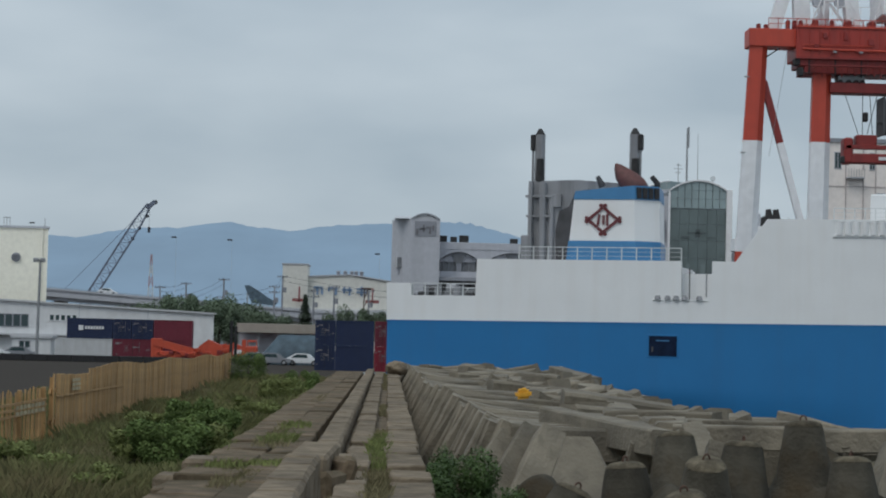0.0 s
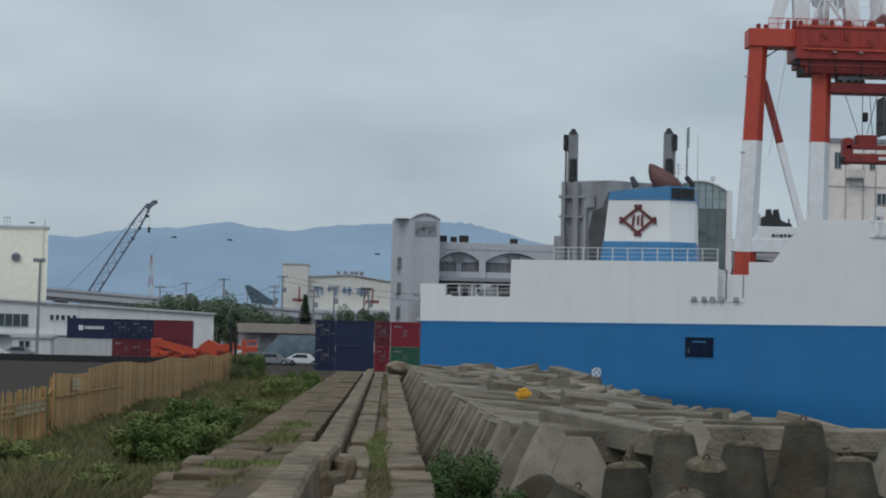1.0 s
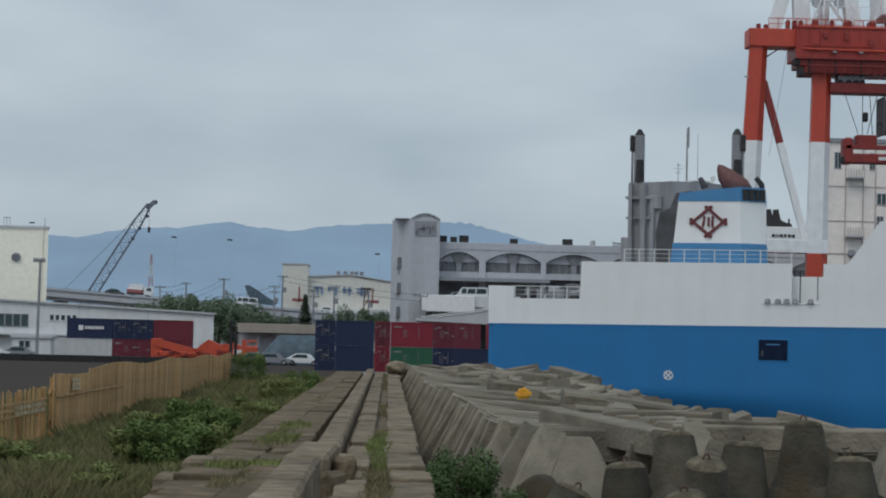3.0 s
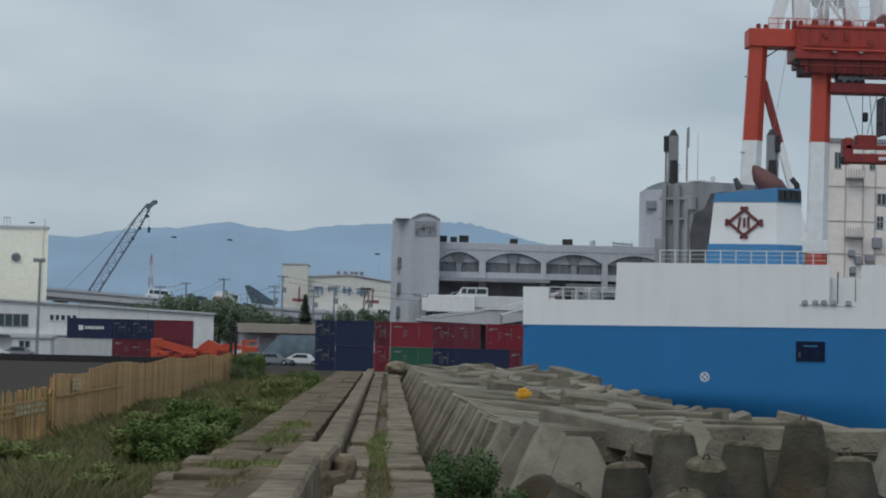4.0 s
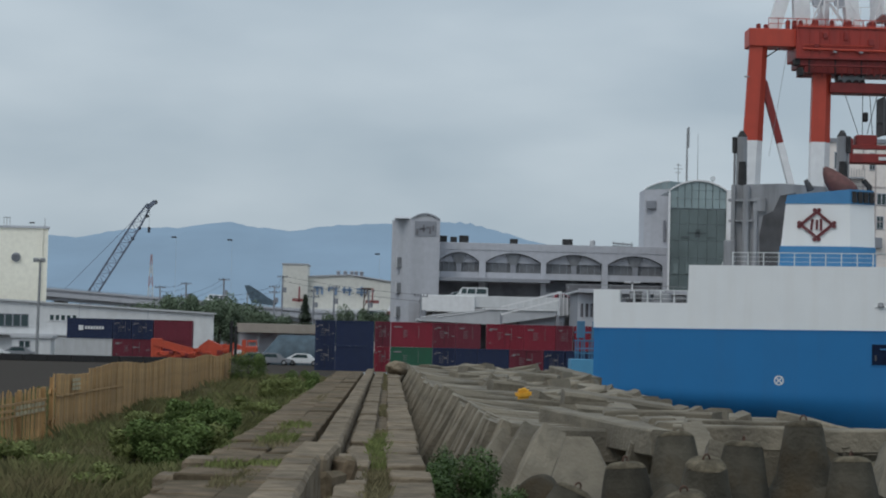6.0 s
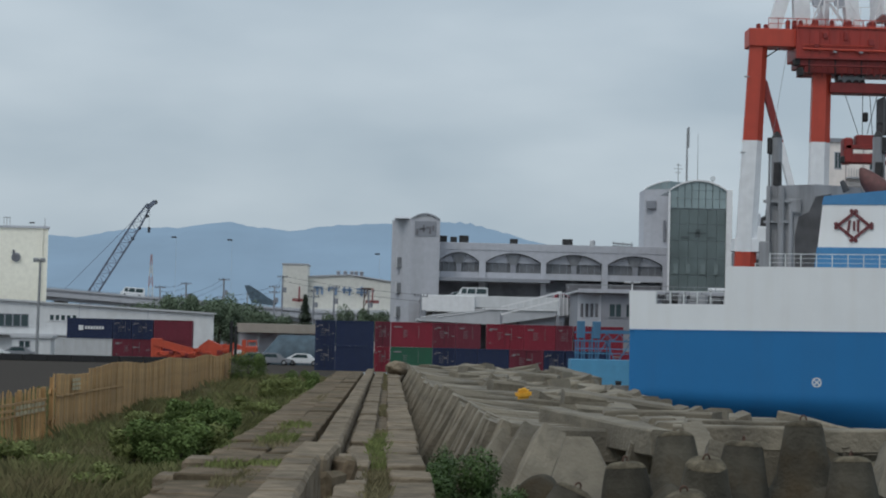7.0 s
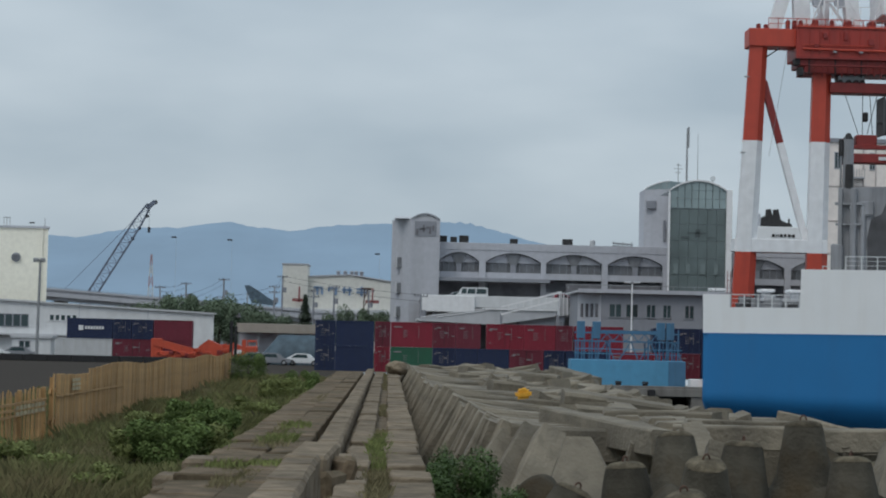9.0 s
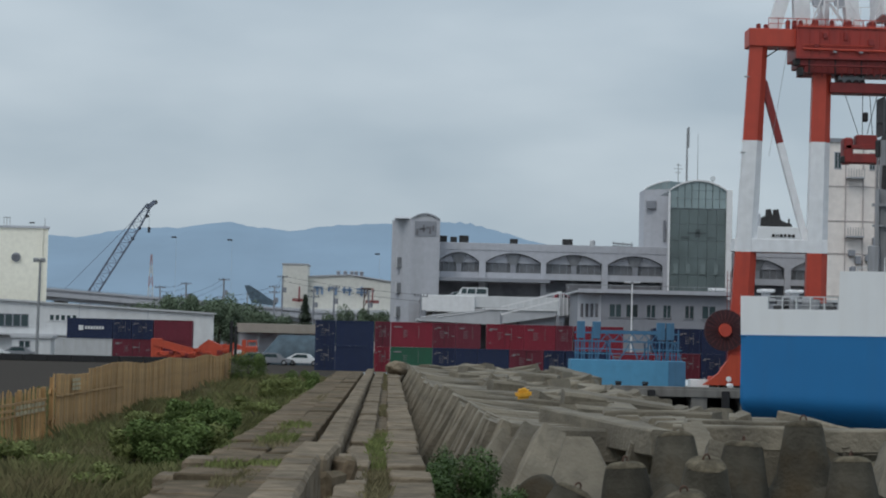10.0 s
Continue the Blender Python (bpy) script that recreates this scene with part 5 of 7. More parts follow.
    for j in (0, 4):
        low = [tp.verts.new((v.co.x, v.co.y, 2.48)) for v in grid[j]]
        for i in range(n):
            q = (grid[j][i], low[i], low[i + 1], grid[j][i + 1])
            tp.faces.new(q if j == 0 else q[::-1])
    single("tarpaulin_cover", tp, M_TARP, (-12, 240, 2.5), "goods stack under a blue-green tarpaulin", "tarpaulin", smooth=True)


def car(at, mat, label, kind="car", heading=0.0):
    """A road vehicle along x, with its wheels on the ground at at."""
    L, H, W = {"car": (4.2, 1.45, 1.7), "van": (5.3, 2.2, 1.85), "truck": (5.6, 2.9, 2.1)}[kind]
    c = thing({"car": "car", "van": "van", "truck": "truck"}[kind], at, label, kind)
    ORIGIN[c] = Vector()
    h = L / 2
    if kind == "car":
        prof = [(-h, 0.3), (h, 0.3), (h, 0.75), (h - 0.9, 0.9), (h - 1.5, H - 0.03), (-h + 1.2, H), (-h + 0.3, 0.95), (-h, 0.85)]
    elif kind == "van":
        prof = [(-h, 0.35), (h, 0.35), (h, 1.0), (h - 0.35, 1.15), (h - 0.95, H - 0.05), (-h + 0.15, H), (-h, 1.0)]
    else:
        prof = [(h - 1.9, 0.6), (h, 0.6), (h, 1.5), (h - 0.25, 2.45), (h - 1.9, 2.5)]
    bm = prism(prof, "y", -W / 2, W / 2)
    bmesh.ops.bevel(bm, geom=bm.edges[:], offset=0.07, segments=2, affect="EDGES")
    bd = part("body", bm, mat, c)
    for y in (-W / 2 - 0.012, W / 2 - 0.008):
        if kind == "car":
            part("side_window", prism([(h - 1.55, 0.92), (h - 1.7, H - 0.12), (-h + 1.25, H - 0.12), (-h + 0.7, 0.95)], "y", y, y + 0.02), M_GLASS, bd)
        elif kind == "van":
            for a, b in ((h - 1.75, h - 0.85), (h - 3.2, h - 1.85), (-h + 0.3, h - 3.3)):
                part("side_window", prism([(a, 1.15), (b, 1.15), (b - 0.12, H - 0.22), (a, H - 0.22)], "y", y, y + 0.02), M_GLASS, bd)
        else:
            part("side_window", prism([(h - 1.3, 1.55), (h - 0.25, 1.55), (h - 0.4, 2.25), (h - 1.3, 2.25)], "y", y, y + 0.02), M_GLASS, bd)
    if kind == "truck":
        part("chassis", box(-h, h - 1.8, -0.9, 0.9, 0.55, 0.95), M_DARK, c)
        part("load_bed", box(-h, h - 2.1, -W / 2, W / 2, 0.95, 1.7, 0.05), M_DULLRED, c, "dull red load bed")
        part("load", prism([(-h + 0.1, 1.7), (h - 2.2, 1.7), (h - 2.3, 2.9), (-h + 0.5, 2.8)], "y", -1.0, 1.0), M_CRANEWHITE, c, "white load on the bed")
    for x in (-h * 0.62, h * 0.62):
        for y in (-W / 2 + 0.08, W / 2 - 0.08):
            w = part("wheel", rod((x, y - 0.11, 0.33), (x, y + 0.11, 0.33), 0.33 if kind != "truck" else 0.48, seg=16), M_DARK, c)
            part("rim", rod((x, y - 0.125, 0.33), (x, y + 0.125, 0.33), 0.18, seg=12), M_STEEL, w)
    part("headlight", box(h - 0.04, h + 0.01, -W / 2 + 0.15, -W / 2 + 0.5, 0.62, 0.75), M_MARK, c)
    part("headlight", box(h - 0.04, h + 0.01, W / 2 - 0.5, W / 2 - 0.15, 0.62, 0.75), M_MARK, c)
    part("tail_light", box(-h - 0.01, -h + 0.04, -W / 2 + 0.1, -W / 2 + 0.4, 0.65, 0.8), M_CREDA, c)
    c.rotation_euler = (0, 0, radians(heading))
    return c


def parked_cars():
    for x, y, m, n in ((-47.6, 240, M_CARWHITE, "white"), (-44.4, 241, M_CARSILVER, "silver"), (-50.8, 240, M_CARSILVER, "silver")):
        car((x, y, 2.5), m, f"{n} hatchback car parked in the yard", heading=4)
    for x, y, m, n in ((-13.4, 233, M_CARSILVER, "silver"), (-9.9, 234, M_CARWHITE, "white"), (-15.6, 236, M_CARSILVER, "silver")):
        car((x, y, 2.5), m, f"{n} saloon car parked beside tarpaulin stack", heading=-3)
    car((13.6, 326, 12.5), M_CARWHITE, "white minivan parked on the access ramp", "van", 180)
    car((11.0, 327, 12.5), M_CARSILVER, "silver car parked on the access ramp", "car", 180)
    car((28.2, 327, 12.5), M_CREDA, "red car parked on the access ramp", "car", 180)
    car((31.4, 327.5, 12.5), M_CARWHITE, "white car parked on the access ramp", "car", 180)


def highway_z(x):
    return 14.7 - (x + 72.4) * 0.062


def highway():
    h = thing("elevated_road", (-60, 442, 2.5), "grey concrete elevated road with parapets", "viaduct", kind="structure")
    x0, x1 = -225, 112
    def strip(zlo, zhi, ya, yb):
        return prism([(x0, highway_z(x0) + zlo), (x1, highway_z(x1) + zlo), (x1, highway_z(x1) + zhi), (x0, highway_z(x0) + zhi)], "y", ya, yb)
    part("deck", strip(-1.4, 0.0, 430, 443), M_WALLGREY, h)
    part("parapet", strip(0.0, 0.35, 429.7, 430), M_WALLGREY, h)
    part("girder", strip(-2.2, -1.4, 431, 442), M_WALLGREY, h)
    part("parapet", strip(0.0, 0.6, 443, 443.3), M_WALLDARK, h)
    part("guard_rail", strip(0.6, 0.68, 429.8, 429.9), M_STEEL, h)
    for i in range(16):
        x = -217 + i * 18
        part("pier", box(x, x + 2, 433, 440, 2.5, highway_z(x) - 1.5), M_QUAY, h)


def lattice_crane():
    c = thing("crawler_crane", (-76, 452, 2.5), "dark lattice-boom crawler crane behind the elevated road", "crane")
    Y = 450
    BOOM0, BOOM1 = (-73.3, 4.5), (-55.0, 35.1)
    def at(u):  # along the boom
        return Vector((BOOM0[0] + (BOOM1[0] - BOOM0[0]) * u, Y, BOOM0[1] + (BOOM1[1] - BOOM0[1]) * u))
    d = (at(1) - at(0)).normalized()
    side = Vector((d.z, 0, -d.x))
    dep = Vector((0, 1, 0))
    def wid(u):
        return 0.25 + 0.75 * min(1, u / 0.15) * min(1, (1.02 - u) / 0.2 + 0.15)
    for s in (-1, 1):
        for e in (-1, 1):
            bm = bmesh.new()
            rings = [[bm.verts.new(at(k / 8) + side * (s * wid(k / 8) + i * 0.1) + dep * (e * 0.8 + j * 0.1)) for i, j in ((-1, -1), (1, -1), (1, 1), (-1, 1))] for k in range(9)]
            for r0, r1 in zip(rings, rings[1:]):
                for i in range(4):
                    bm.faces.new((r0[i], r0[(i + 1) % 4], r1[(i + 1) % 4], r1[i]))
            part("boom_chord", bm, M_LATTICE, c)
    lace = bmesh.new()
    n = 26
    for k in range(n):
        a, b = k / n, (k + 1) / n
        sg = 1 if k % 2 else -1
        bar(at(a) + side * sg * wid(a) - dep * 0.8, at(b) - side * sg * wid(b) - dep * 0.8, 0.13, bm=lace)
        bar(at(a) + side * wid(a) - dep * 0.8, at(a) - side * wid(a) - dep * 0.8, 0.11, bm=lace)
    part("lacing", lace, M_LATTICE, c)
    tip = at(1)
    part("boom_head", bar(at(0.97), at(1.035) + Vector((0.7, 0, -0.3)), 1.0, 0.9), M_LATTICE, c)
    part("sheave", rod(tip + Vector((1.4, -0.4, 0.6)), tip + Vector((1.4, 0.4, 0.6)), 0.45, seg=14), M_SOOT, c)
    for u in (0.76, 0.84, 0.93):
        part("sheave", rod(at(u) + side * 1.0 + Vector((0, -0.3, 0)), at(u) + side * 1.0 + Vector((0, 0.3, 0)), 0.4, seg=10), M_SOOT, c)
    part("hoist_rope", rod(tip + Vector((0.1, 0, 0)), tip + Vector((0.1, 0, -5.2)), 0.03, seg=5), M_SOOT, c)
    part("hook_block", box(tip.x - 0.2, tip.x + 0.4, Y - 0.3, Y + 0.3, tip.z - 6.4, tip.z - 5.1, 0.15), M_SOOT, c)
    part("pendant", rod(at(0.9) - side * 0.8, (-80.5, Y, 8.0), 0.05, seg=5), M_LATTICE, c)
    part("cab", box(-84, -76, 447.5, 453, 4.2, 7.6, 0.2), M_ORANGE, c)
    part("track", box(-85, -74.5, 447, 448.2, 2.5, 3.9, 0.3), M_DARK, c)
    part("track", box(-85, -74.5, 452, 453.2, 2.5, 3.9, 0.3), M_DARK, c)
    part("turntable", rod((-79.7, 450, 3.3), (-79.7, 450, 4.3), 1.8, seg=20), M_DARK, c)


def factory():
    f = thing("cream_factory", (-12, 490, 2.5), "cream factory hall with blue sign shapes", "building")
    part("wall", prism([(-20.4, 2.5), (0.6, 2.5), (0.6, 19.6), (-6, 20.4), (-9.5, 21.1), (-20.4, 20.4)], "y", 480, 510), M_FACTORY, f)
    tw = part("stair_block", box(-25.9, -19.8, 478, 490, 2.5, 23.3), M_FACTORY, f)
    part("coping", box(-26.1, -19.6, 477.8, 490.2, 23.3, 23.6), M_WALLGREY, tw)
    part("roof_edge", prism([(-20.5, 20.4), (-9.5, 21.1), (0.8, 19.6), (0.8, 19.9), (-9.5, 21.4), (-20.5, 20.7)], "y", 479.6, 510), M_WALLGREY, f)
    # four sign characters as plain strokes
    for i, x in enumerate((-18.4, -14.9, -11.6, -8.0)):
        for dx, dz, w, h in (((0, 1.5, 2.3, 0.5), (0.7, 0, 0.5, 2.1), (1.8, 0.1, 0.5, 1.8)), ((0, 1.5, 2.4, 0.5), (0, 0.9, 0.45, 1.0), (1.7, 0, 0.5, 1.8)), ((0, 1.1, 2.5, 0.45), (0.4, 0.5, 0.45, 1.5), (1.7, 0, 0.45, 2.0)), ((0, 1.4, 2.4, 0.4), (0, 0.6, 2.6, 0.4), (1.0, -0.1, 0.5, 2.3)))[i]:
            part("sign_stroke", box(x + dx, x + dx + w, 479.7, 479.95, 16.2 + dz, 16.2 + dz + h), M_SIGNBLUE, f)
    for x in (-22.4, -4.8):
        part("red_post", box(x + 0.55, x + 0.95, 476, 476.4, 14.2, 18.0), M_DULLRED, f)
        part("red_arm", box(x - 0.9, x + 2.4, 476, 476.4, 14.4, 15.1), M_DULLRED, f)
    part("band", box(-25.9, 0.6, 477.5, 480, 11.8, 12.8), M_WHITE, f)
    part("band", box(-25.9, 0.6, 476.5, 478, 9.6, 10.4), M_SIGNBLUE, f)
    for x in (-12.6, -10.9, -9.3, -8.2, -6.9):
        u = single("roof_fan", rod((x, 484, 20.6), (x, 484, 22.0), 0.4, 0.5, 10), M_WALLDARK, (x, 484, 20.6), "small grey roof fan on factory", "ventilator", "factory roof fans")
        part("fan_cap", rod((x, 484, 22.0), (x, 484, 22.3), 0.7, 0.3, 10), M_WALLDARK, u)
    lt = thing("lattice_mast", (-5.4, 462, 2.5), "brownish lattice mast beside the factory", "mast")
    for s in (-1, 1):
        part("leg", bar((-5.4 + s * 1.0, 462, 2.5), (-5.4 + s * 0.35, 462, 17.6), 0.25), M_RUST, lt)
    for k in range(7):
        w0, w1 = 1.0 - 0.09 * k, 1.0 - 0.09 * (k + 1)
        z0, z1 = 2.5 + 2.1 * k, 2.5 + 2.1 * (k + 1)
        part("lacing", bar((-5.4 - w0, 462, z0), (-5.4 + w1, 462, z1), 0.14), M_RUST, lt)
    part("head", box(-6.6, -4.2, 461.7, 462.3, 17.3, 17.7), M_RUST, lt)
    n = thing("slanted_screen", (-28.5, 440, 2.5), "dark slanted screen on a steel frame", "screen")
    part("screen", prism([(-32.2, 17.0), (-31.0, 17.1), (-24.8, 13.2), (-25.4, 12.6), (-30.5, 13.2)], "y", 439.6, 440), M_TARP, n)
    for x, z in ((-31.5, 15.5), (-28.5, 13.5), (-25.5, 12.8)):
        part("post", rod((x, 440.3, 2.5), (x, 440.3, z), 0.15), M_STEEL, n)


def utility_pole(x, y, top, label="concrete utility pole with crossarms and wires", arms=2):
    p = thing("utility_pole", (x, y, 2.5), label, "pole", "utility poles")
    part("pole", rod((x, y, 2.5), (x, y, top), 0.24, 0.15, 8), M_WALLDARK, p)
    for i in range(arms):
        z = top - 0.4 - i * 1.1
        a = part("crossarm", box(x - 1.1, x + 1.1, y - 0.08, y + 0.08, z, z + 0.15), M_WALLDARK, p)
        for k in (-0.95, -0.4, 0.4, 0.95):
            part("insulator", rod((x + k, y, z + 0.15), (x + k, y, z + 0.42), 0.09, 0.06, 6), M_SOOT, a)
    part("transformer", rod((x + 0.5, y - 0.1, top - 3.4), (x + 0.5, y - 0.1, top - 2.4), 0.32, seg=10), M_WALLDARK, p)


def poles():
    spots = ((-46.2, 400, 15.5), (-42.0, 410, 16.6), (-38.9, 380, 13.6), (-33.0, 395, 17.2), (-33.6, 400, 13.8), (-22.9, 395, 16.0), (-21.6, 400, 18.2), (4.8, 300, 12.8), (-14.5, 380, 15.0), (-10.6, 380, 15.8), (-4.0, 385, 15.3))
    for x, y, z in spots:
        utility_pole(x, y, z, arms=1 + (int(x * 10) % 2))
    for i in range(len(spots) - 4):
        (x0, y0, z0), (x1, y1, z1) = spots[i], spots[i + 1]
        for dz in (0.1, 1.1):
            bm = bmesh.new()
            pts = [Vector((x0 + (x1 - x0) * k / 8, y0 + (y1 - y0) * k / 8, z0 + (z1 - z0) * k / 8 - dz - 1.6 * (k / 8) * (1 - k / 8))) for k in range(9)]
            for a, b in zip(pts, pts[1:]):
                rod(a, b, 0.025, seg=4, bm=bm)
            single("power_line", bm, M_SOOT, tuple(pts[0]), "thin dark sagging power line", "cable", "power lines")
    for x, z, y in ((-38.25, 22.85, 350), (-28.4, 22.6, 350), (-2.28, 20.75, 350), (-65.05, 25.3, 360)):
        l = thing("tall_lamp", (x, y, 2.5), "tall thin roadside lamp with small head", "lamp", "tall roadside lamps")
        part("pole", rod((x + 0.4, y, 2.5), (x + 0.4, y, z), 0.022, 0.018, 5), M_ROOF, l)
        part("lamp_head", box(x - 0.45, x + 0.45, y - 0.2, y + 0.2, z, z + 0.25, 0.06), M_SOOT, l)
    t = thing("radio_mast", (-108.3, 900, 2.5), "faint red and white lattice radio mast", "mast")
    x = -108.3
    for k in range(8):
        z0, z1 = 2.5 + k * 4.9, 2.5 + (k + 1) * 4.9
        w0, w1 = 2.1 * (1 - k / 9), 2.1 * (1 - (k + 1) / 9)
        bm = bmesh.new()
        for s in (-1, 1):
            bar((x + s * w0, 900, z0), (x + s * w1, 900, z1), 0.4, bm=bm)
        bar((x - w0, 900, z0), (x + w1, 900, z1), 0.25, bm=bm)
        bar((x + w0, 900, z0), (x - w1, 900, z1), 0.25, bm=bm)
        part("mast_section", bm, M_MASTRED if k % 2 else M_RAIL, t)


def far_ferry():
    f = thing("moored_ferry", (85, 420, 0), "white ferry with a black twin funnel behind the quay", "ship")
    part("house", box(77.9, 92, 418, 430, 2.5, 31.7, 0.1), M_SHIPWHITE, f, "white superstructure")
    part("deck_house", box(76, 100, 416, 432, 2.5, 27.4, 0.1), M_WALLGREY, f)
    for i in range(6):
        part("window", box(81.0 + i * 0.85, 81.6 + i * 0.85, 417.8, 418, 29.5, 30.1), M_SOOT, f)
    part("funnel", prism([(79.0, 31.7), (85.8, 31.7), (85.6, 32.4), (84.5, 32.7), (83.4, 33.2), (82.4, 34.4), (80.6, 34.4), (79.1, 33.5)], "y", 420, 426), M_SOOT, f, "black funnel")
    for a in (81.0, 82.6):
        part("exhaust", rod((a + 0.3, 422, 32.4), (a - 0.1, 422, 35.6), 0.95, 0.62, 14), M_SOOT, f)
    part("vent", box(77.9, 78.9, 420, 421, 29.5, 34.5, 0.05), M_WALLGREY, f)
    part("mast_stub", rod((85.2, 421, 31.8), (85.2, 421, 33.6), 0.2), M_SOOT, f)


def hills():
    prof = ((-2600, 150), (-1400, 205), (-900, 222), (-780, 224), (-694, 219), (-617, 237), (-567, 245), (-477, 246), (-420, 255), (-362, 263), (-324, 255), (-221, 245),
            (-170, 254), (-106, 262), (-3, 267), (113, 275), (184, 272), (229, 259), (268, 249), (327, 233), (398, 222), (700, 160), (1400, 110), (2600, 90))
    xs = [p[0] for p in prof]
    zs = [p[1] for p in prof]
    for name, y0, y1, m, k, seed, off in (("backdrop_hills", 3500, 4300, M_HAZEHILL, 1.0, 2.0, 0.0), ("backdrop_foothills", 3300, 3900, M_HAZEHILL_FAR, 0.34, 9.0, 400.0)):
        bm = bmesh.new()
        rows = []
        nx, ny = 420, 14
        for j in range(ny + 1):
            v = j / ny
            row = []
            for i in range(nx + 1):
                x = -2400 + 4800 * i / nx
                s = y1 / 4500.0
                h = float(np.interp(x / s + off, xs, zs)) * s * k
                h += 3.2 * noise.noise((x * 0.03, seed, 0)) + 3.2 * noise.noise((x * 0.09, seed, 1)) + 1.6 * noise.noise((x * 0.25, seed, 2))
                z = 2.4 + (h - 2.4) * (math.sin(v * math.pi / 2) ** 1.2) * (1 - 0.22 * (1 - v) * abs(noise.noise((x * 0.006, v * 2, seed))))
                row.append(bm.verts.new((x, y0 + (y1 - y0) * v, z)))
            rows.append(row)
        for j in range(ny):
            for i in range(nx):
                bm.faces.new((rows[j][i], rows[j][i + 1], rows[j + 1][i + 1], rows[j + 1][i]))
        single(name, bm, m, (0, y0, 0), "wooded hills on the horizon, blue haze in their colour", "hills", kind="structure", smooth=True)


# ---- plants ----
def leaves(rnd, n, centre, radii, size, lumps=6, small=0.38):
    """Leaf pairs on a lumpy, gapped crown. Returns vertices and faces."""
    cs = []
    for _ in range(lumps):
        a, e = rnd.uniform(0, math.tau), rnd.uniform(-0.6, 1.0)
        cs.append((centre[0] + radii[0] * (0.95 - small) * math.cos(a), centre[1] + radii[1] * (0.95 - small) * math.sin(a), centre[2] + radii[2] * (0.9 - small) * e, rnd.uniform(small, small + 0.24)))
    vs, fs = [], []
    for _ in range(n):
        cx, cy, cz, k = cs[rnd.randrange(lumps)]
        d = Vector((rnd.gauss(0, 1), rnd.gauss(0, 1), rnd.gauss(0, 1))).normalized()
        r = rnd.uniform(0.72, 1.08) * k
        p = Vector((cx + d.x * r * radii[0], cy + d.y * r * radii[1], cz + d.z * r * radii[2]))
        u = Vector((rnd.gauss(0, 1), rnd.gauss(0, 1), rnd.gauss(0, 0.6))).normalized()
        w = u.cross(d if abs(u.dot(d)) < 0.95 else Vector((0, 0, 1))).normalized()
        s = size * rnd.uniform(0.6, 1.35)
        i = len(vs)
        vs += [p - u * s, p + w * s * 0.45, p + u * s, p - w * s * 0.45]
        fs.append((i, i + 1, i + 2, i + 3))
    return vs, fs


def pydata(name, vs, fs, mat):
    me = bpy.data.meshes.new(name)
    me.from_pydata([tuple(v) for v in vs], [], fs)
    me.materials.append(mat)
    return me


def shrub(at, radii, n, size, label, mat, seed, lumps=16, small=0.27):
    rnd = random.Random(seed)
    s = thing("shrub", at, label, "shrub", "shrubs by the seawall")
    vs, fs = leaves(rnd, n, (0, 0, radii[2] * 0.75), radii, size, lumps, small)
    f = new("foliage", pydata("foliage", vs, fs, mat))
    f.parent = s
    for k in range(5):
        a = rnd.uniform(0, math.tau)
        st = new("stem", mesh_of("stem", rod((0, 0, -0.15), (radii[0] * 0.5 * math.cos(a), radii[1] * 0.5 * math.sin(a), radii[2] * 1.1), 0.025, 0.01, 5), M_BARK))
        st.parent = s
    return s


def tree(at, height, spread, seed, mat, label):
    rnd = random.Random(seed)
    t = thing("tree", at, label, "tree", "trees beside the road")
    tr = bmesh.new()
    rod((0, 0, -0.1), (0, 0, height * 0.75), height * 0.03, height * 0.01, 7, tr)
    for k in range(5):
        a = rnd.uniform(0, math.tau)
        z = height * rnd.uniform(0.3, 0.6)
        rod((0, 0, z), (spread * 0.6 * math.cos(a), spread * 0.6 * math.sin(a), z + height * 0.25), height * 0.012, 0.02, 5, tr)
    o = new("trunk", mesh_of("trunk", tr, M_BARK))
    o.parent = t
    vs, fs = leaves(rnd, 6500, (0, 0, height * 0.6), (spread, spread, height * 0.5), height * 0.024, 20, 0.26)
    o = new("crown", pydata("crown", vs, fs, mat))
    o.parent = t
    return t


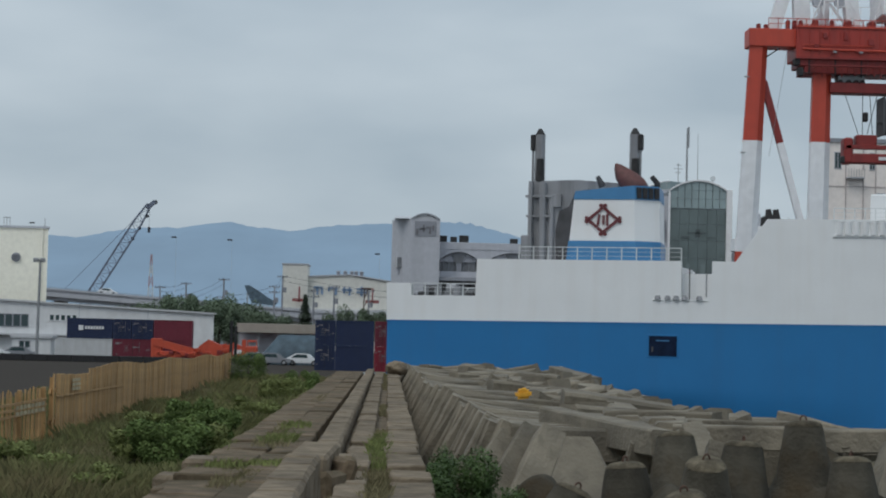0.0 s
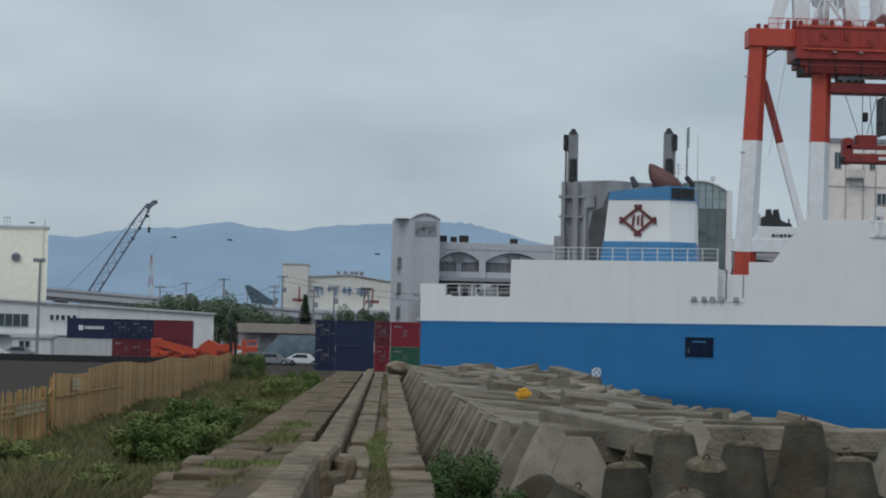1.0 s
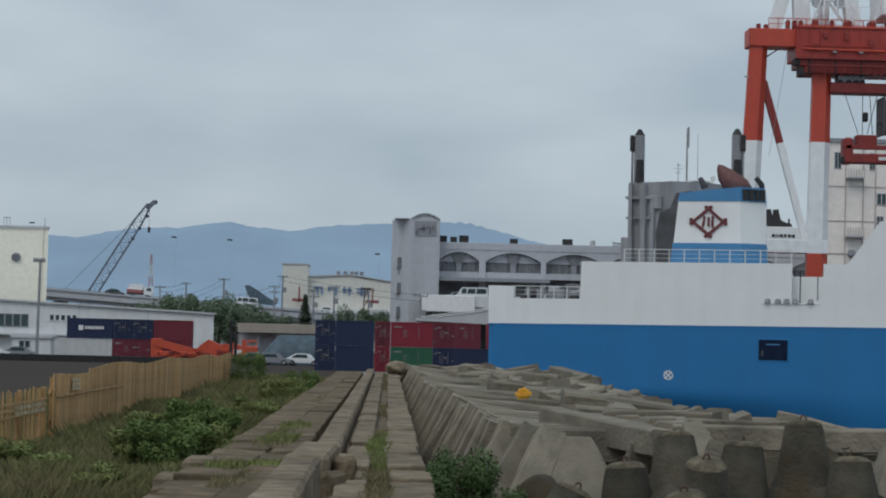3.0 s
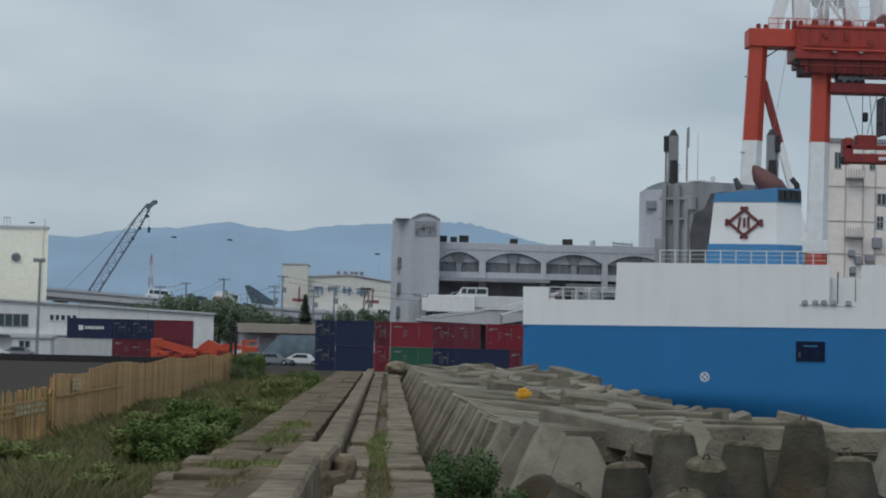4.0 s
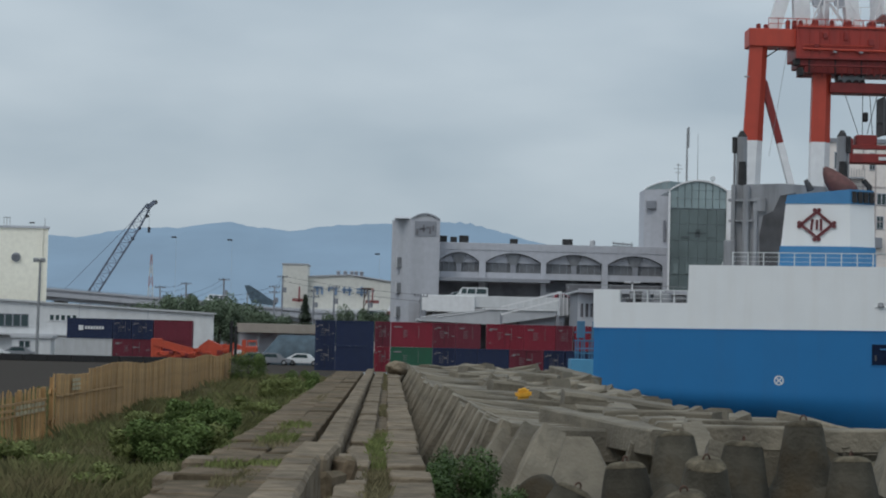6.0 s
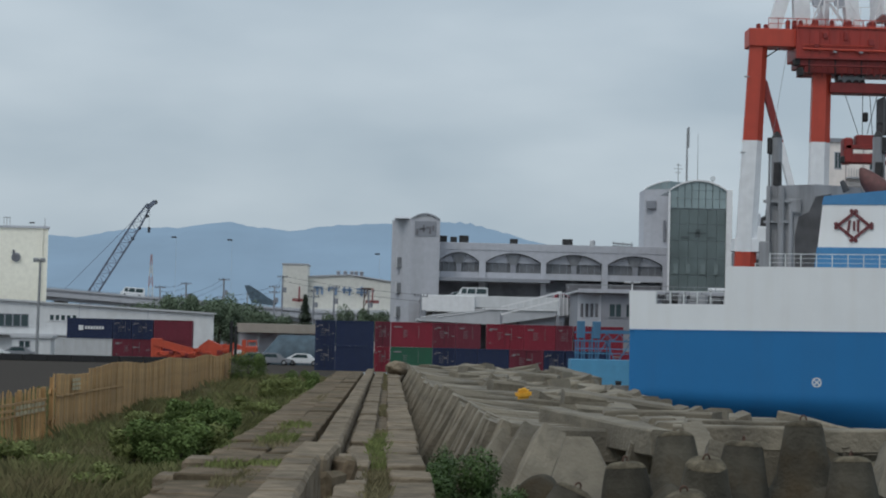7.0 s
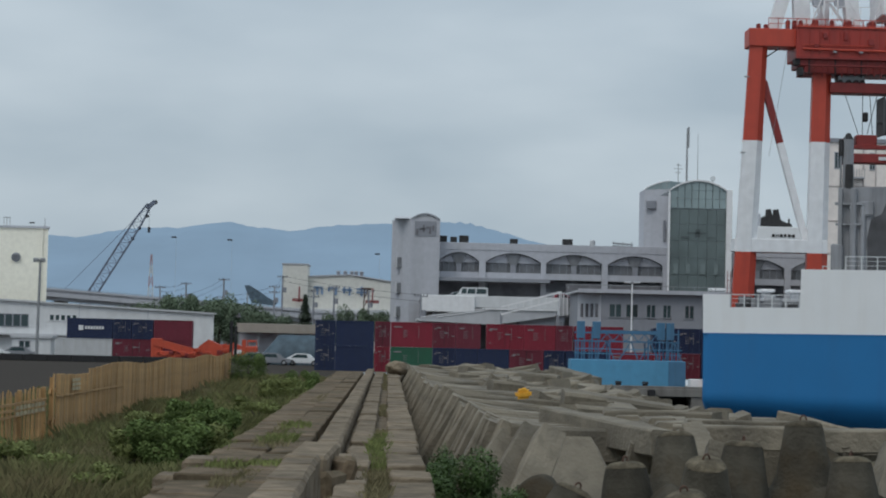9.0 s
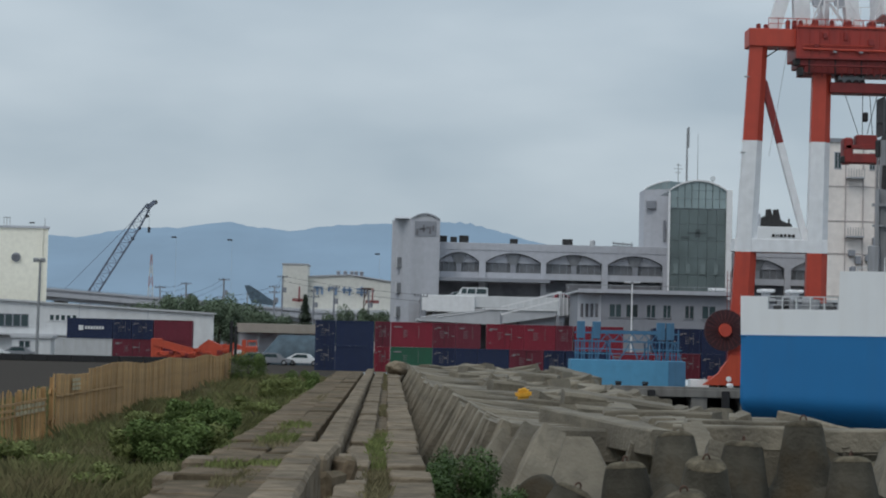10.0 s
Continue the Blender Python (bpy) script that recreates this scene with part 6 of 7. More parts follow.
def plants():
    for at, r, n, size, seed, m in (((-3.63, 33.5, 3.61), (0.58, 0.64, 0.41), 8000, 0.034, 1, M_LEAF),
                                    ((-4.34, 34.0, 3.65), (0.29, 0.32, 0.29), 3200, 0.034, 16, M_LEAFPALE),
                                    ((-3.26, 34.6, 3.65), (0.40, 0.44, 0.35), 6000, 0.034, 2, M_LEAFPALE),
                                    ((-3.86, 39.0, 3.87), (0.39, 0.43, 0.40), 6000, 0.034, 4, M_LEAF),
                                    ((-3.26, 38.5, 3.82), (0.35, 0.39, 0.31), 5200, 0.034, 3, M_LEAF),
                                    ((-4.69, 40.0, 3.92), (0.40, 0.44, 0.20), 2500, 0.034, 17, M_LEAFPALE),
                                    ((-6.24, 88.0, 3.64), (0.66, 0.72, 0.76), 6000, 0.034, 5, M_LEAF),
                                    ((-3.47, 66.0, 3.79), (0.62, 0.69, 0.38), 6000, 0.034, 6, M_LEAFPALE),
                                    ((-3.25, 76.0, 3.71), (0.54, 0.60, 0.46), 5000, 0.034, 8, M_LEAF),
                                    ((-3.39, 52.0, 3.88), (0.52, 0.57, 0.22), 2500, 0.034, 9, M_LEAFPALE),
                                    ((-5.44, 31.0, 3.43), (0.50, 0.55, 0.28), 4000, 0.034, 10, M_LEAFPALE),
                                    ((-4.27, 29.0, 3.49), (0.38, 0.42, 0.24), 3000, 0.034, 14, M_LEAFPALE),
                                    ((-6.18, 33.0, 3.64), (0.32, 0.35, 0.24), 2000, 0.034, 18, M_LEAFPALE)):
        shrub(at, tuple(1.22 * k for k in r), int(n * 1.3), size, "bushy green shrub among berm grass", m, seed, 22, 0.24)
    for at, r, n, seed in (((0.95, 26.2, 3.2), (0.5, 0.6, 0.7), 8000, 11), ((1.35, 25.4, 3.2), (0.5, 0.5, 0.46), 6000, 12), ((0.72, 27.6, 3.3), (0.3, 0.5, 0.66), 3600, 13)):
        shrub(at, r, int(n * 1.6), 0.026, "glossy green shrub between wall and blocks", M_SHRUBDARK, seed, 18, 0.3)
    rnd = random.Random(7)
    for x, y, h, s in ((-38, 330, 8.0, 3.6), (-34.5, 328, 9.6, 3.2), (-31, 330, 8.8, 3.4), (-27.8, 326, 8.6, 3.6), (-24.5, 330, 7.8, 3.4), (-21.5, 332, 7.2, 3.0), (-18.8, 330, 6.6, 2.6), (-43, 345, 8.4, 3.6), (-47, 350, 7.6, 3.6), (-29.5, 345, 9.8, 3.2),
                       (-9.5, 350, 7.6, 2.6), (-6.2, 350, 8.2, 2.8), (-2.8, 352, 7.4, 2.8), (0.5, 352, 8.0, 2.6), (-25, 340, 9.0, 3.4), (-36, 342, 9.4, 3.2)):
        tree((x, y, 2.5), h, s, int(x * 10) + 999, M_TREE, "rounded green broadleaf tree by the road")
    # a conifer
    c = thing("conifer", (-14.6, 345, 2.5), "dark conifer with drooping boughs", "tree")
    part("trunk", rod((-14.6, 345, 2.4), (-14.6, 345, 13.0), 0.2, 0.04, 7), M_BARK, c)
    vs, fs = [], []
    for k in range(3600):
        z = rnd.uniform(0.12, 1) ** 0.8
        a = rnd.uniform(0, math.tau)
        r = (1 - z) * 3.2 * (0.5 + 0.5 * abs(math.sin(z * 22))) * rnd.uniform(0.4, 1.1) + 0.1
        p = Vector((r * math.cos(a), r * math.sin(a), z * 10.8))
        u = Vector((math.cos(a), math.sin(a), -0.3 + rnd.gauss(0, 0.3))).normalized()
        w = u.cross(Vector((0, 0, 1))).normalized()
        i = len(vs)
        vs += [p - u * 0.3, p + w * 0.12, p + u * 0.35, p - w * 0.12]
        fs.append((i, i + 1, i + 2, i + 3))
    o = new("crown", pydata("crown", vs, fs, M_PINE))
    o.parent = c


def grass_field(name, spots, mat, label, seed):
    """spots: x0, x1, y0, y1, z, count, height, width."""
    rnd = random.Random(seed)
    vs, fs = [], []
    for x0, x1, y0, y1, z, n, h, w in spots:
        for _ in range(n):
            x, y = rnd.uniform(x0, x1), rnd.uniform(y0, y1)
            d = noise.noise((x * 0.5, y * 0.22, seed)) + 0.55
            if rnd.random() > d + 0.35:
                continue
            hh = h * rnd.uniform(0.45, 1.25) * (0.55 + 0.8 * max(0, d))
            a = rnd.uniform(0, math.tau)
            c, s = math.cos(a) * w, math.sin(a) * w
            lx, ly = rnd.gauss(0, 0.35) * hh, rnd.gauss(0, 0.35) * hh
            i = len(vs)
            vs += [(x - c, y - s, z - 0.03), (x + c, y + s, z - 0.03), (x + lx * 0.4 + c * 0.7, y + ly * 0.4 + s * 0.7, z + hh * 0.6), (x + lx, y + ly, z + hh)]
            fs += [(i, i + 1, i + 2), (i, i + 2, i + 3)]
    ob = new(name, pydata(name, vs, fs, mat))
    tagged(ob, label, "grass", kind="stuff")


def ground_cover():
    grass_field("grass", ((-12.5, -2.45, 20, 42, 3.42, 110000, 0.22, 0.0045), (-12.5, -2.45, 42, 70, 3.42, 60000, 0.26, 0.008), (-13, -2.45, 70, 106, 3.42, 26000, 0.32, 0.015)), M_GRASS, "tangled green grass and weeds on the berm", 3)
    # dry stalks stand higher beside the fence and in patches of the seawall joints
    grass_field("dry_grass", ((-10, -2.6, 20, 34, 3.42, 22000, 0.24, 0.0035), (-7.1, -5.6, 34, 60, 3.42, 9000, 0.3, 0.005), (-5.6, -2.6, 34, 60, 3.42, 7000, 0.22, 0.005), (-7.1, -5.0, 60, 92, 3.42, 7000, 0.34, 0.01), (-5.0, -2.6, 60, 105, 3.42, 4000, 0.3, 0.012),
                              (-0.22, 0.04, 18, 21.5, 4.2, 1200, 0.13, 0.004), (-0.28, 0.06, 22.5, 25, 4.2, 900, 0.11, 0.004), (-0.2, 0.03, 26, 36, 4.2, 1700, 0.1, 0.005), (-0.16, 0.02, 44, 50, 4.2, 300, 0.09, 0.009), (-0.16, 0.02, 66, 95, 4.2, 500, 0.09, 0.012),
                              (-1.95, -1.5, 21.5, 24.5, 4.24, 800, 0.08, 0.004), (-2.0, -1.45, 29.5, 37, 4.25, 900, 0.08, 0.006), (-1.9, -1.6, 50, 58, 4.25, 200, 0.08, 0.01), (-0.62, -0.5, 20, 27, 4.22, 300, 0.06, 0.006)), M_DRYGRASS, "dry yellowish grass in cracks and on the berm", 4)
    grass_field("tall_weeds", ((-10, -2.9, 22, 36, 3.42, 30000, 0.36, 0.004), (-7.0, -2.9, 36, 60, 3.42, 26000, 0.4, 0.006), (-7.0, -2.7, 60, 104, 3.42, 16000, 0.46, 0.011)), M_GRASS, "tall soft green weeds on the berm", 12)
    grass_field("weeds", ((-2.3, -1.3, 25.0, 26.0, 4.22, 500, 0.08, 0.01), (-0.62, -0.42, 23.4, 25.2, 4.22, 260, 0.16, 0.012), (-0.18, 0.03, 28, 34, 4.2, 260, 0.09, 0.01), (-1.9, -1.4, 30.5, 37, 4.22, 2000, 0.12, 0.008), (-0.22, 0.05, 25.5, 34, 4.2, 1500, 0.12, 0.007), (-2.5, -2.3, 24, 40, 4.1, 600, 0.16, 0.012)), M_LEAFPALE, "low green weeds in slab joints", 6)


# ---- fence ----
def fence():
    f = thing("board_fence", (-7.2, 66, 3.4), "weathered yellow board fence on the berm", "fence")
    rnd = random.Random(8)
    y, i = 43.0, 0
    shared = [mesh_of("board", box(-0.012, 0.012, 0, 0.155, -0.05, 1.57 + 0.006 * k, 0.004), M_FENCE) for k in range(4)]
    while y < 91.2:
        b = new("board", shared[rnd.randrange(4)])
        b.parent = f
        b.location = (rnd.uniform(-0.012, 0.012), y - 66, -0.02 + 0.05 * math.sin(y * 0.5) + (0.1 if y > 48 else 0))
        b.rotation_euler = (rnd.gauss(0, 0.006), 0, rnd.gauss(0, 0.05))
        y += 0.19 if y < 51 or rnd.random() < 0.05 else 0.166
    for z in (3.9, 4.55):
        part("rail", box(-7.3, -7.24, 43, 91, z, z + 0.09), M_FENCE, f)
    for k in range(13):
        part("post", box(-7.3, -7.215, 43.1 + k * 4, 43.2 + k * 4, 3.3, 4.9), M_FENCE, f)
    part("batten", box(-7.175, -7.15, 43.2, 54, 4.46, 4.5), M_FENCE, f)
    for i in range(3):
        for z in (4.56, 4.66, 4.76):
            part("label_patch", box(-7.165, -7.14, 45.3 + i * 0.42, 45.58 + i * 0.42, z, z + 0.07), M_FENCERAIL, f, "pale worn label patch")
    g = thing("picket_fence", (-7.3, 38, 3.4), "lower picket fence of thin yellow laths", "fence")
    lath = [mesh_of("picket", box(-0.01, 0.01, 0, 0.062, -0.1, 1.3 + 0.03 * k, 0.003), M_FENCE) for k in range(3)]
    y = 33.0
    while y < 42.9:
        b = new("picket", lath[rnd.randrange(3)])
        b.parent = g
        b.location = (rnd.uniform(-0.03, 0.03) - 0.1, y - 38, -0.05 + 0.03 * math.sin(y * 2))
        b.rotation_euler = (rnd.gauss(0, 0.025), rnd.gauss(0, 0.01), rnd.gauss(0, 0.1))
        y += 0.15
    for z in (4.18, 4.3, 4.42):
        part("lath_rail", box(-7.34, -7.31, 33, 42.9, z, z + 0.045), M_FENCE, g)
    for i in range(8):
        for z in (4.2, 4.32):
            part("label_patch", box(-7.305, -7.29, 39.3 + i * 0.42, 39.58 + i * 0.42, z, z + 0.08), M_FENCERAIL, g, "pale worn label patch")
    for k in range(4):
        part("post", bar((-7.35, 34.5 + k * 2.8, 3.3), (-7.35, 34.3 + k * 2.8, 4.7), 0.08), M_FENCE, g)


# ---- armour blocks ----
def tapered(p, q, w0, w1, bm, chamfer=0.22):
    """A chamfered square leg from p to q."""
    p, q = Vector(p), Vector(q)
    z = (q - p).normalized()
    u = Vector((0, 1, 0)) if abs(z.y) < 0.9 else Vector((0, 0, 1))
    x = z.cross(u).normalized()
    y = x.cross(z)
    rings = []
    for c, w in ((p, w0), (q, w1)):
        r, k = w / 2, w / 2 * (1 - chamfer)
        rings.append([bm.verts.new(c + x * a + y * b) for a, b in ((r, -k), (r, k), (k, r), (-k, r), (-r, k), (-r, -k), (-k, -r), (k, -r))])
    lo, hi = rings
    for i in range(8):
        bm.faces.new((lo[i], lo[(i + 1) % 8], hi[(i + 1) % 8], hi[i]))
    bm.faces.new(lo[::-1])
    bm.faces.new(hi)


def turned_leg(d, profile, bm, seg=22, wander=0.012, seed=0.0):
    """A round leg along d, turned from (distance, radius) pairs, slightly uneven."""
    d = Vector(d).normalized()
    x = d.cross(Vector((0.3, 1, 0.2))).normalized()
    y = d.cross(x)
    prev = None
    for t, r in profile:
        cur = []
        for i in range(seg):
            a = i * math.tau / seg
            p = d * t + (x * math.cos(a) + y * math.sin(a)) * r
            cur.append(bm.verts.new(p + noise.noise_vector(p * 3.1 + Vector((seed, 0, 0))) * wander))
        if prev:
            for i in range(seg):
                bm.faces.new((prev[i], prev[(i + 1) % seg], cur[(i + 1) % seg], cur[i]))
        prev = cur
    bm.faces.new(prev)


def tetrapod(seed, loop=True):
    t = new("tetrapod")
    ORIGIN[t] = Vector()
    tagged(t, "stained concrete tetrapod, shade in its colour, rusty lifting loop" if loop else "stained concrete tetrapod, shade in its colour, worn blunt tip", "tetrapod", "armour blocks")
    bm = bmesh.new()
    dirs = [Vector((0, 0, 1))] + [Vector((math.cos(a) * 0.943, math.sin(a) * 0.943, -0.333)) for a in (0.4, 0.4 + math.tau / 3, 0.4 + 2 * math.tau / 3)]
    prof = [(0.0, 0.56), (0.25, 0.52), (0.38, 0.455), (0.5, 0.41), (0.65, 0.375), (0.8, 0.345), (0.95, 0.315), (1.08, 0.29)]
    tip = [(1.08, 0.29), (1.13, 0.282), (1.18, 0.262), (1.215, 0.23), (1.24, 0.18), (1.25, 0.1)]
    for k, d in enumerate(dirs):
        turned_leg(d, prof + tip[1:], bm, seed=seed + k * 7.0)
    bmesh.ops.recalc_face_normals(bm, faces=bm.faces)
    b = new("body", mesh_of("body", bm, M_TETRA, smooth=True))
    b.parent = t
    # the worn, weathered tip
    cp = bmesh.new()
    turned_leg((0, 0, 1), [(q, r + 0.006) for q, r in ((1.165, 0.269), *tip[2:])], cp, seed=seed)
    for v in cp.verts:
        v.co.z += 0.006
    bmesh.ops.recalc_face_normals(cp, faces=cp.faces)
    cap = new("cap", mesh_of("cap", cp, M_ALGAE, smooth=True))
    cap.parent = t
    if loop:
        lp = bmesh.new()
        pts = [Vector((0.045, 0, 1.2)), *[Vector((0.045 * math.cos(a), 0, 1.275 + 0.05 * math.sin(a))) for a in [math.pi * k / 6 for k in range(7)]], Vector((-0.045, 0, 1.2))]
        for a, c in zip(pts, pts[1:]):
            rod(a, c, 0.013, seg=6, bm=lp)
        l = new("lifting_loop", mesh_of("lifting_loop", lp, M_RUST))
        l.parent = t
    return t


def block_parts(t, rnd, legs):
    """The legs of an armour block, each cut into rings so that its edges can wander."""
    for name, p, q, w0, w1, ch in legs:
        bm = bmesh.new()
        tapered(p, q, w0, w1, bm, ch)
        bmesh.ops.subdivide_edges(bm, edges=[e for e in bm.edges if e.calc_length() > 0.7], cuts=4)
        seed = Vector((rnd.uniform(0, 99), 0, 0))
        for v in bm.verts:
            v.co += noise.noise_vector(v.co * 1.6 + seed) * 0.04 + noise.noise_vector(v.co * 7.0 + seed) * 0.012
        o = new(name, mesh_of(name, bm, M_ARMOUR))
        o.parent = t


def beam_block(k):
    """An armour block: a shank between a steep splayed leg and a crosswise one."""
    t = new("armour_block")
    ORIGIN[t] = Vector()
    tagged(t, "weathered concrete armour block with splayed tapered legs", "armour block", "armour blocks")
    rnd = random.Random(k)
    legs = [("shank", (-1.55, 0, 0.02), (1.6, 0, -0.02), 0.72, 0.62, 0.2), ("leg", (-1.35, 0, 0.3), (-2.15, 0, -2.3), 0.82, 0.62, 0.2), ("cross_leg", (1.55, -1.25, 0.05), (1.55, 1.25, 0.02), 0.6, 0.7, 0.2)]
    if k % 2:
        legs.append(("leg", (1.45, 0, 0.2), (2.3, 0, -1.9), 0.8, 0.55, 0.2))
    block_parts(t, rnd, legs)
    return t


def flank_block(k):
    """An armour block whose long splayed leg leans on the wall side."""
    t = new("armour_block")
    ORIGIN[t] = Vector()
    tagged(t, "weathered concrete armour block leaning beside the seawall", "armour block", "armour blocks")
    rnd = random.Random(50 + k)
    block_parts(t, rnd, (("leg", (-0.1, 0, 0.36), (-1.3, 0, -2.3), 0.56, 0.66, 0.15), ("shank", (-0.25, 0.0, 0.08), (2.9, 0.0, -0.05), 0.6, 0.5, 0.18), ("cross_leg", (2.6, -0.9, 0.02), (2.7, 0.9, 0.0), 0.5, 0.6, 0.18)))
    return t


def long_block(p, q, w0, w1, lean):
    """An armour block lying with one long leg up."""
    t = thing("armour_block", p, "long weathered concrete armour block lying flat", "armour block", "armour blocks")
    d = Vector(q) - Vector(p)
    o = Vector()
    block_parts(t, random.Random(int(p[0] * 100)), (("shank", o, d, w0, w1, 0.14), ("leg", d * 0.2, d * 0.2 + Vector((lean, 0.5, -1.5)), w0, w0 * 0.8, 0.2), ("leg", d * 0.85, d * 0.85 + Vector((-lean, 0.5, -1.5)), w1, w1 * 0.8, 0.2)))


def wedge_block(p, q, w0, w1):
    """An armour block with one short, strongly tapered leg up."""
    t = thing("armour_block", p, "wedge-shaped weathered concrete armour block leg", "armour block", "armour blocks")
    d = Vector(q) - Vector(p)
    block_parts(t, random.Random(int(p[0] * 100)), (("leg", Vector(), d, w0, w1, 0.1), ("shank", d * 0.45 + Vector((0, 0.1, 0)), d * 0.45 + Vector((0.1, 1.5, -0.3)), w1, w1, 0.2)))


def lump():
    """A broken piece of concrete with an uneven outline."""
    bm = bmesh.new()
    bmesh.ops.create_icosphere(bm, subdivisions=3, radius=1)
    for v in bm.verts:
        q = v.co * (1 + 0.28 * noise.noise(v.co * 1.4) + 0.1 * noise.noise(v.co * 4.0))
        v.co = Vector((0.45 + q.x * 0.52, 90.6 + q.y * 0.7, max(4.26, 4.56 + q.z * 0.34)))
    return bm


def armour():
    rnd = random.Random(21)
    core = prism([(0.52, -2), (0.52, 2.2), (1.2, 2.9), (7.2, 3.1), (9.5, 1.6), (13.5, -2)], "y", 22, 106)
    single("rubble_mound", core, M_ARMOUR, (5, 60, 0), "dark rubble core under the armour blocks", "rubble", kind="structure")
    kinds = [beam_block(k) for k in range(4)]
    used = set()
    flank = [flank_block(k) for k in range(3)]

    def put(pool, m):
        o = pool[rnd.randrange(len(pool))]
        if o.name not in used:
            used.add(o.name)
            o.matrix_basis = m
        else:
            copy_thing(o, m)

    j = lambda s: rnd.gauss(0, s)
    y = 31.6
    while y < 104:
        put(flank, pose(0.92 + 40.0 / y + j(0.04), y, 4.16 + j(0.05) - (0.35 if y < 31.6 else 0), j(2.0), j(2.0), j(2.5) - 3))
        y += 0.74 if y < 60 else 0.95
    y, i = 35.2, 0
    while y < 104:
        put(kinds, pose((5.3 if y < 70 else 6.2) + j(0.3), y + 0.5 + j(0.2), 3.98 + j(0.08), j(4), 3 + j(4), (180 if i % 2 else 0) + j(12)))
        put(kinds, pose((8.0 if y < 70 else 8.8) + j(0.4), y + j(0.3), 2.6 + j(0.2), j(10), 20 + j(8), j(30)))
        if i % 2 == 0 and y > 38:
            put(kinds, pose(4.9 + j(0.5), y + j(0.3), 4.16 + j(0.07), j(4), j(3), 90 + j(35)))
        if i % 3 == 0:
            put(kinds, pose(11.0 + j(0.4), y + j(0.3), 1.8 + j(0.2), j(14), 26 + j(8), j(50)))
        y += 1.25
        i += 1
    # the long blocks before them
    for p, q, w0, w1, lean in (((2.87, 34.5, 4.56), (4.14, 29.6, 4.43), 0.44, 0.4, 0.25), ((4.56, 31.5, 4.46), (7.79, 31.0, 4.47), 0.36, 0.38, -0.2), ((5.04, 34.5, 4.42), (7.02, 34.0, 4.46), 0.42, 0.36, 0.2), ((7.36, 36.5, 4.47), (8.39, 35.0, 4.26), 0.5, 0.42, 0.1),
                               ((7.86, 33.0, 4.36), (8.95, 33.0, 4.4), 0.45, 0.42, 0.1), ((6.6, 45.0, 4.06), (7.8, 45.0, 4.18), 0.5, 0.45, 0.1), ((7.2, 42.0, 4.2), (8.2, 40.0, 4.22), 0.5, 0.45, -0.1), ((4.3, 38.2, 4.4), (6.2, 37.0, 4.42), 0.45, 0.5, 0.1),
                               ((7.5, 88.0, 4.5), (8.6, 82.0, 4.2), 0.7, 0.6, 0.2), ((6.6, 72.0, 4.3), (7.7, 60.0, 4.05), 0.6, 0.6, 0.2), ((6.6, 58.0, 4.2), (7.4, 50.0, 4.02), 0.5, 0.55, 0.2), ((6.4, 54.0, 4.3), (8.0, 52.5, 3.95), 0.55, 0.5, 0.1)):
        long_block(p, q, w0, w1, lean)
    # blocks that stand with one leg up
    for p, q, w0, w1 in (((2.02, 29.90, 3.35), (2.56, 30.90, 4.46), 0.52, 0.40), ((1.62, 30.20, 3.36), (2.28, 31.30, 4.46), 0.46, 0.38), ((1.30, 30.60, 3.45), (2.00, 31.60, 4.47), 0.46, 0.38), ((2.88, 28.90, 3.46), (2.82, 29.30, 4.46), 1.2, 0.4), ((6.95, 27.3, 3.6), (7.4, 28.3, 4.55), 0.6, 0.45), ((4.89, 30.0, 4.1), (4.78, 30.8, 4.62), 0.42, 0.3), ((4.83, 28.9, 3.7), (4.92, 29.2, 4.44), 0.45, 0.34)):
        wedge_block(p, q, w0, w1)
    for x, yy, z, rx, ry, rz in ((8.9, 34.6, 3.75, 4, 6, 8), (9.6, 35.6, 3.8, -5, 8, -12)):
        put(kinds, pose(x, yy, z, rx, ry, rz))
    looped, blunt = tetrapod(0.0), tetrapod(40.0, loop=False)
    fresh = {looped, blunt}
    for kind, x, yy, ztip, rx, ry, rz in ((looped, 6.02, 28.5, 4.87, 1, 2, 165), (looped, 3.21, 26.5, 4.34, -4, -2, 40), (blunt, 4.18, 28.6, 4.66, -4, 7, 70), (looped, 4.22, 26.0, 4.42, 16, -6, 15), (looped, 5.07, 28.0, 4.58, 3, 3, 95), (looped, 6.37, 27.0, 4.45, -3, 3, 60),
                                          (looped, 2.48, 25.5, 4.05, 8, 24, 33), (looped, 3.75, 24.8, 4.08, 6, -10, 0), (blunt, 5.0, 24.6, 3.7, 50, 20, 0), (blunt, 3.5, 28.2, 2.9, 60, 20, 20), (blunt, 5.5, 25.6, 3.35, 80, 10, 50), (blunt, 7.5, 29.6, 4.0, 70, 25, 10),
                                          (blunt, 6.9, 25.2, 3.9, 25, -30, 0), (blunt, 2.9, 24.4, 3.4, 70, 40, 10), (blunt, 5.9, 23.6, 3.6, 60, -20, 10)):
        turn = pose(0, 0, 0, rx, ry, rz)
        m = Matrix.Translation(Vector((x, yy, ztip)) - turn @ Vector((0, 0, 1.26))) @ turn
        if kind in fresh:
            fresh.discard(kind)
            kind.matrix_basis = m
        else:
            copy_thing(kind, m)
    fl = bmesh.new()
    bmesh.ops.create_cube(fl, size=1, matrix=Matrix.Translation((3.07, 44.6, 4.72)) @ Matrix.Diagonal((0.36, 0.3, 0.2, 1)))
    bmesh.ops.bevel(fl, geom=fl.edges[:], offset=0.06, segments=2, affect="EDGES")
    for v in fl.verts:
        v.co.z += 0.03 * math.sin(v.co.x * 14)
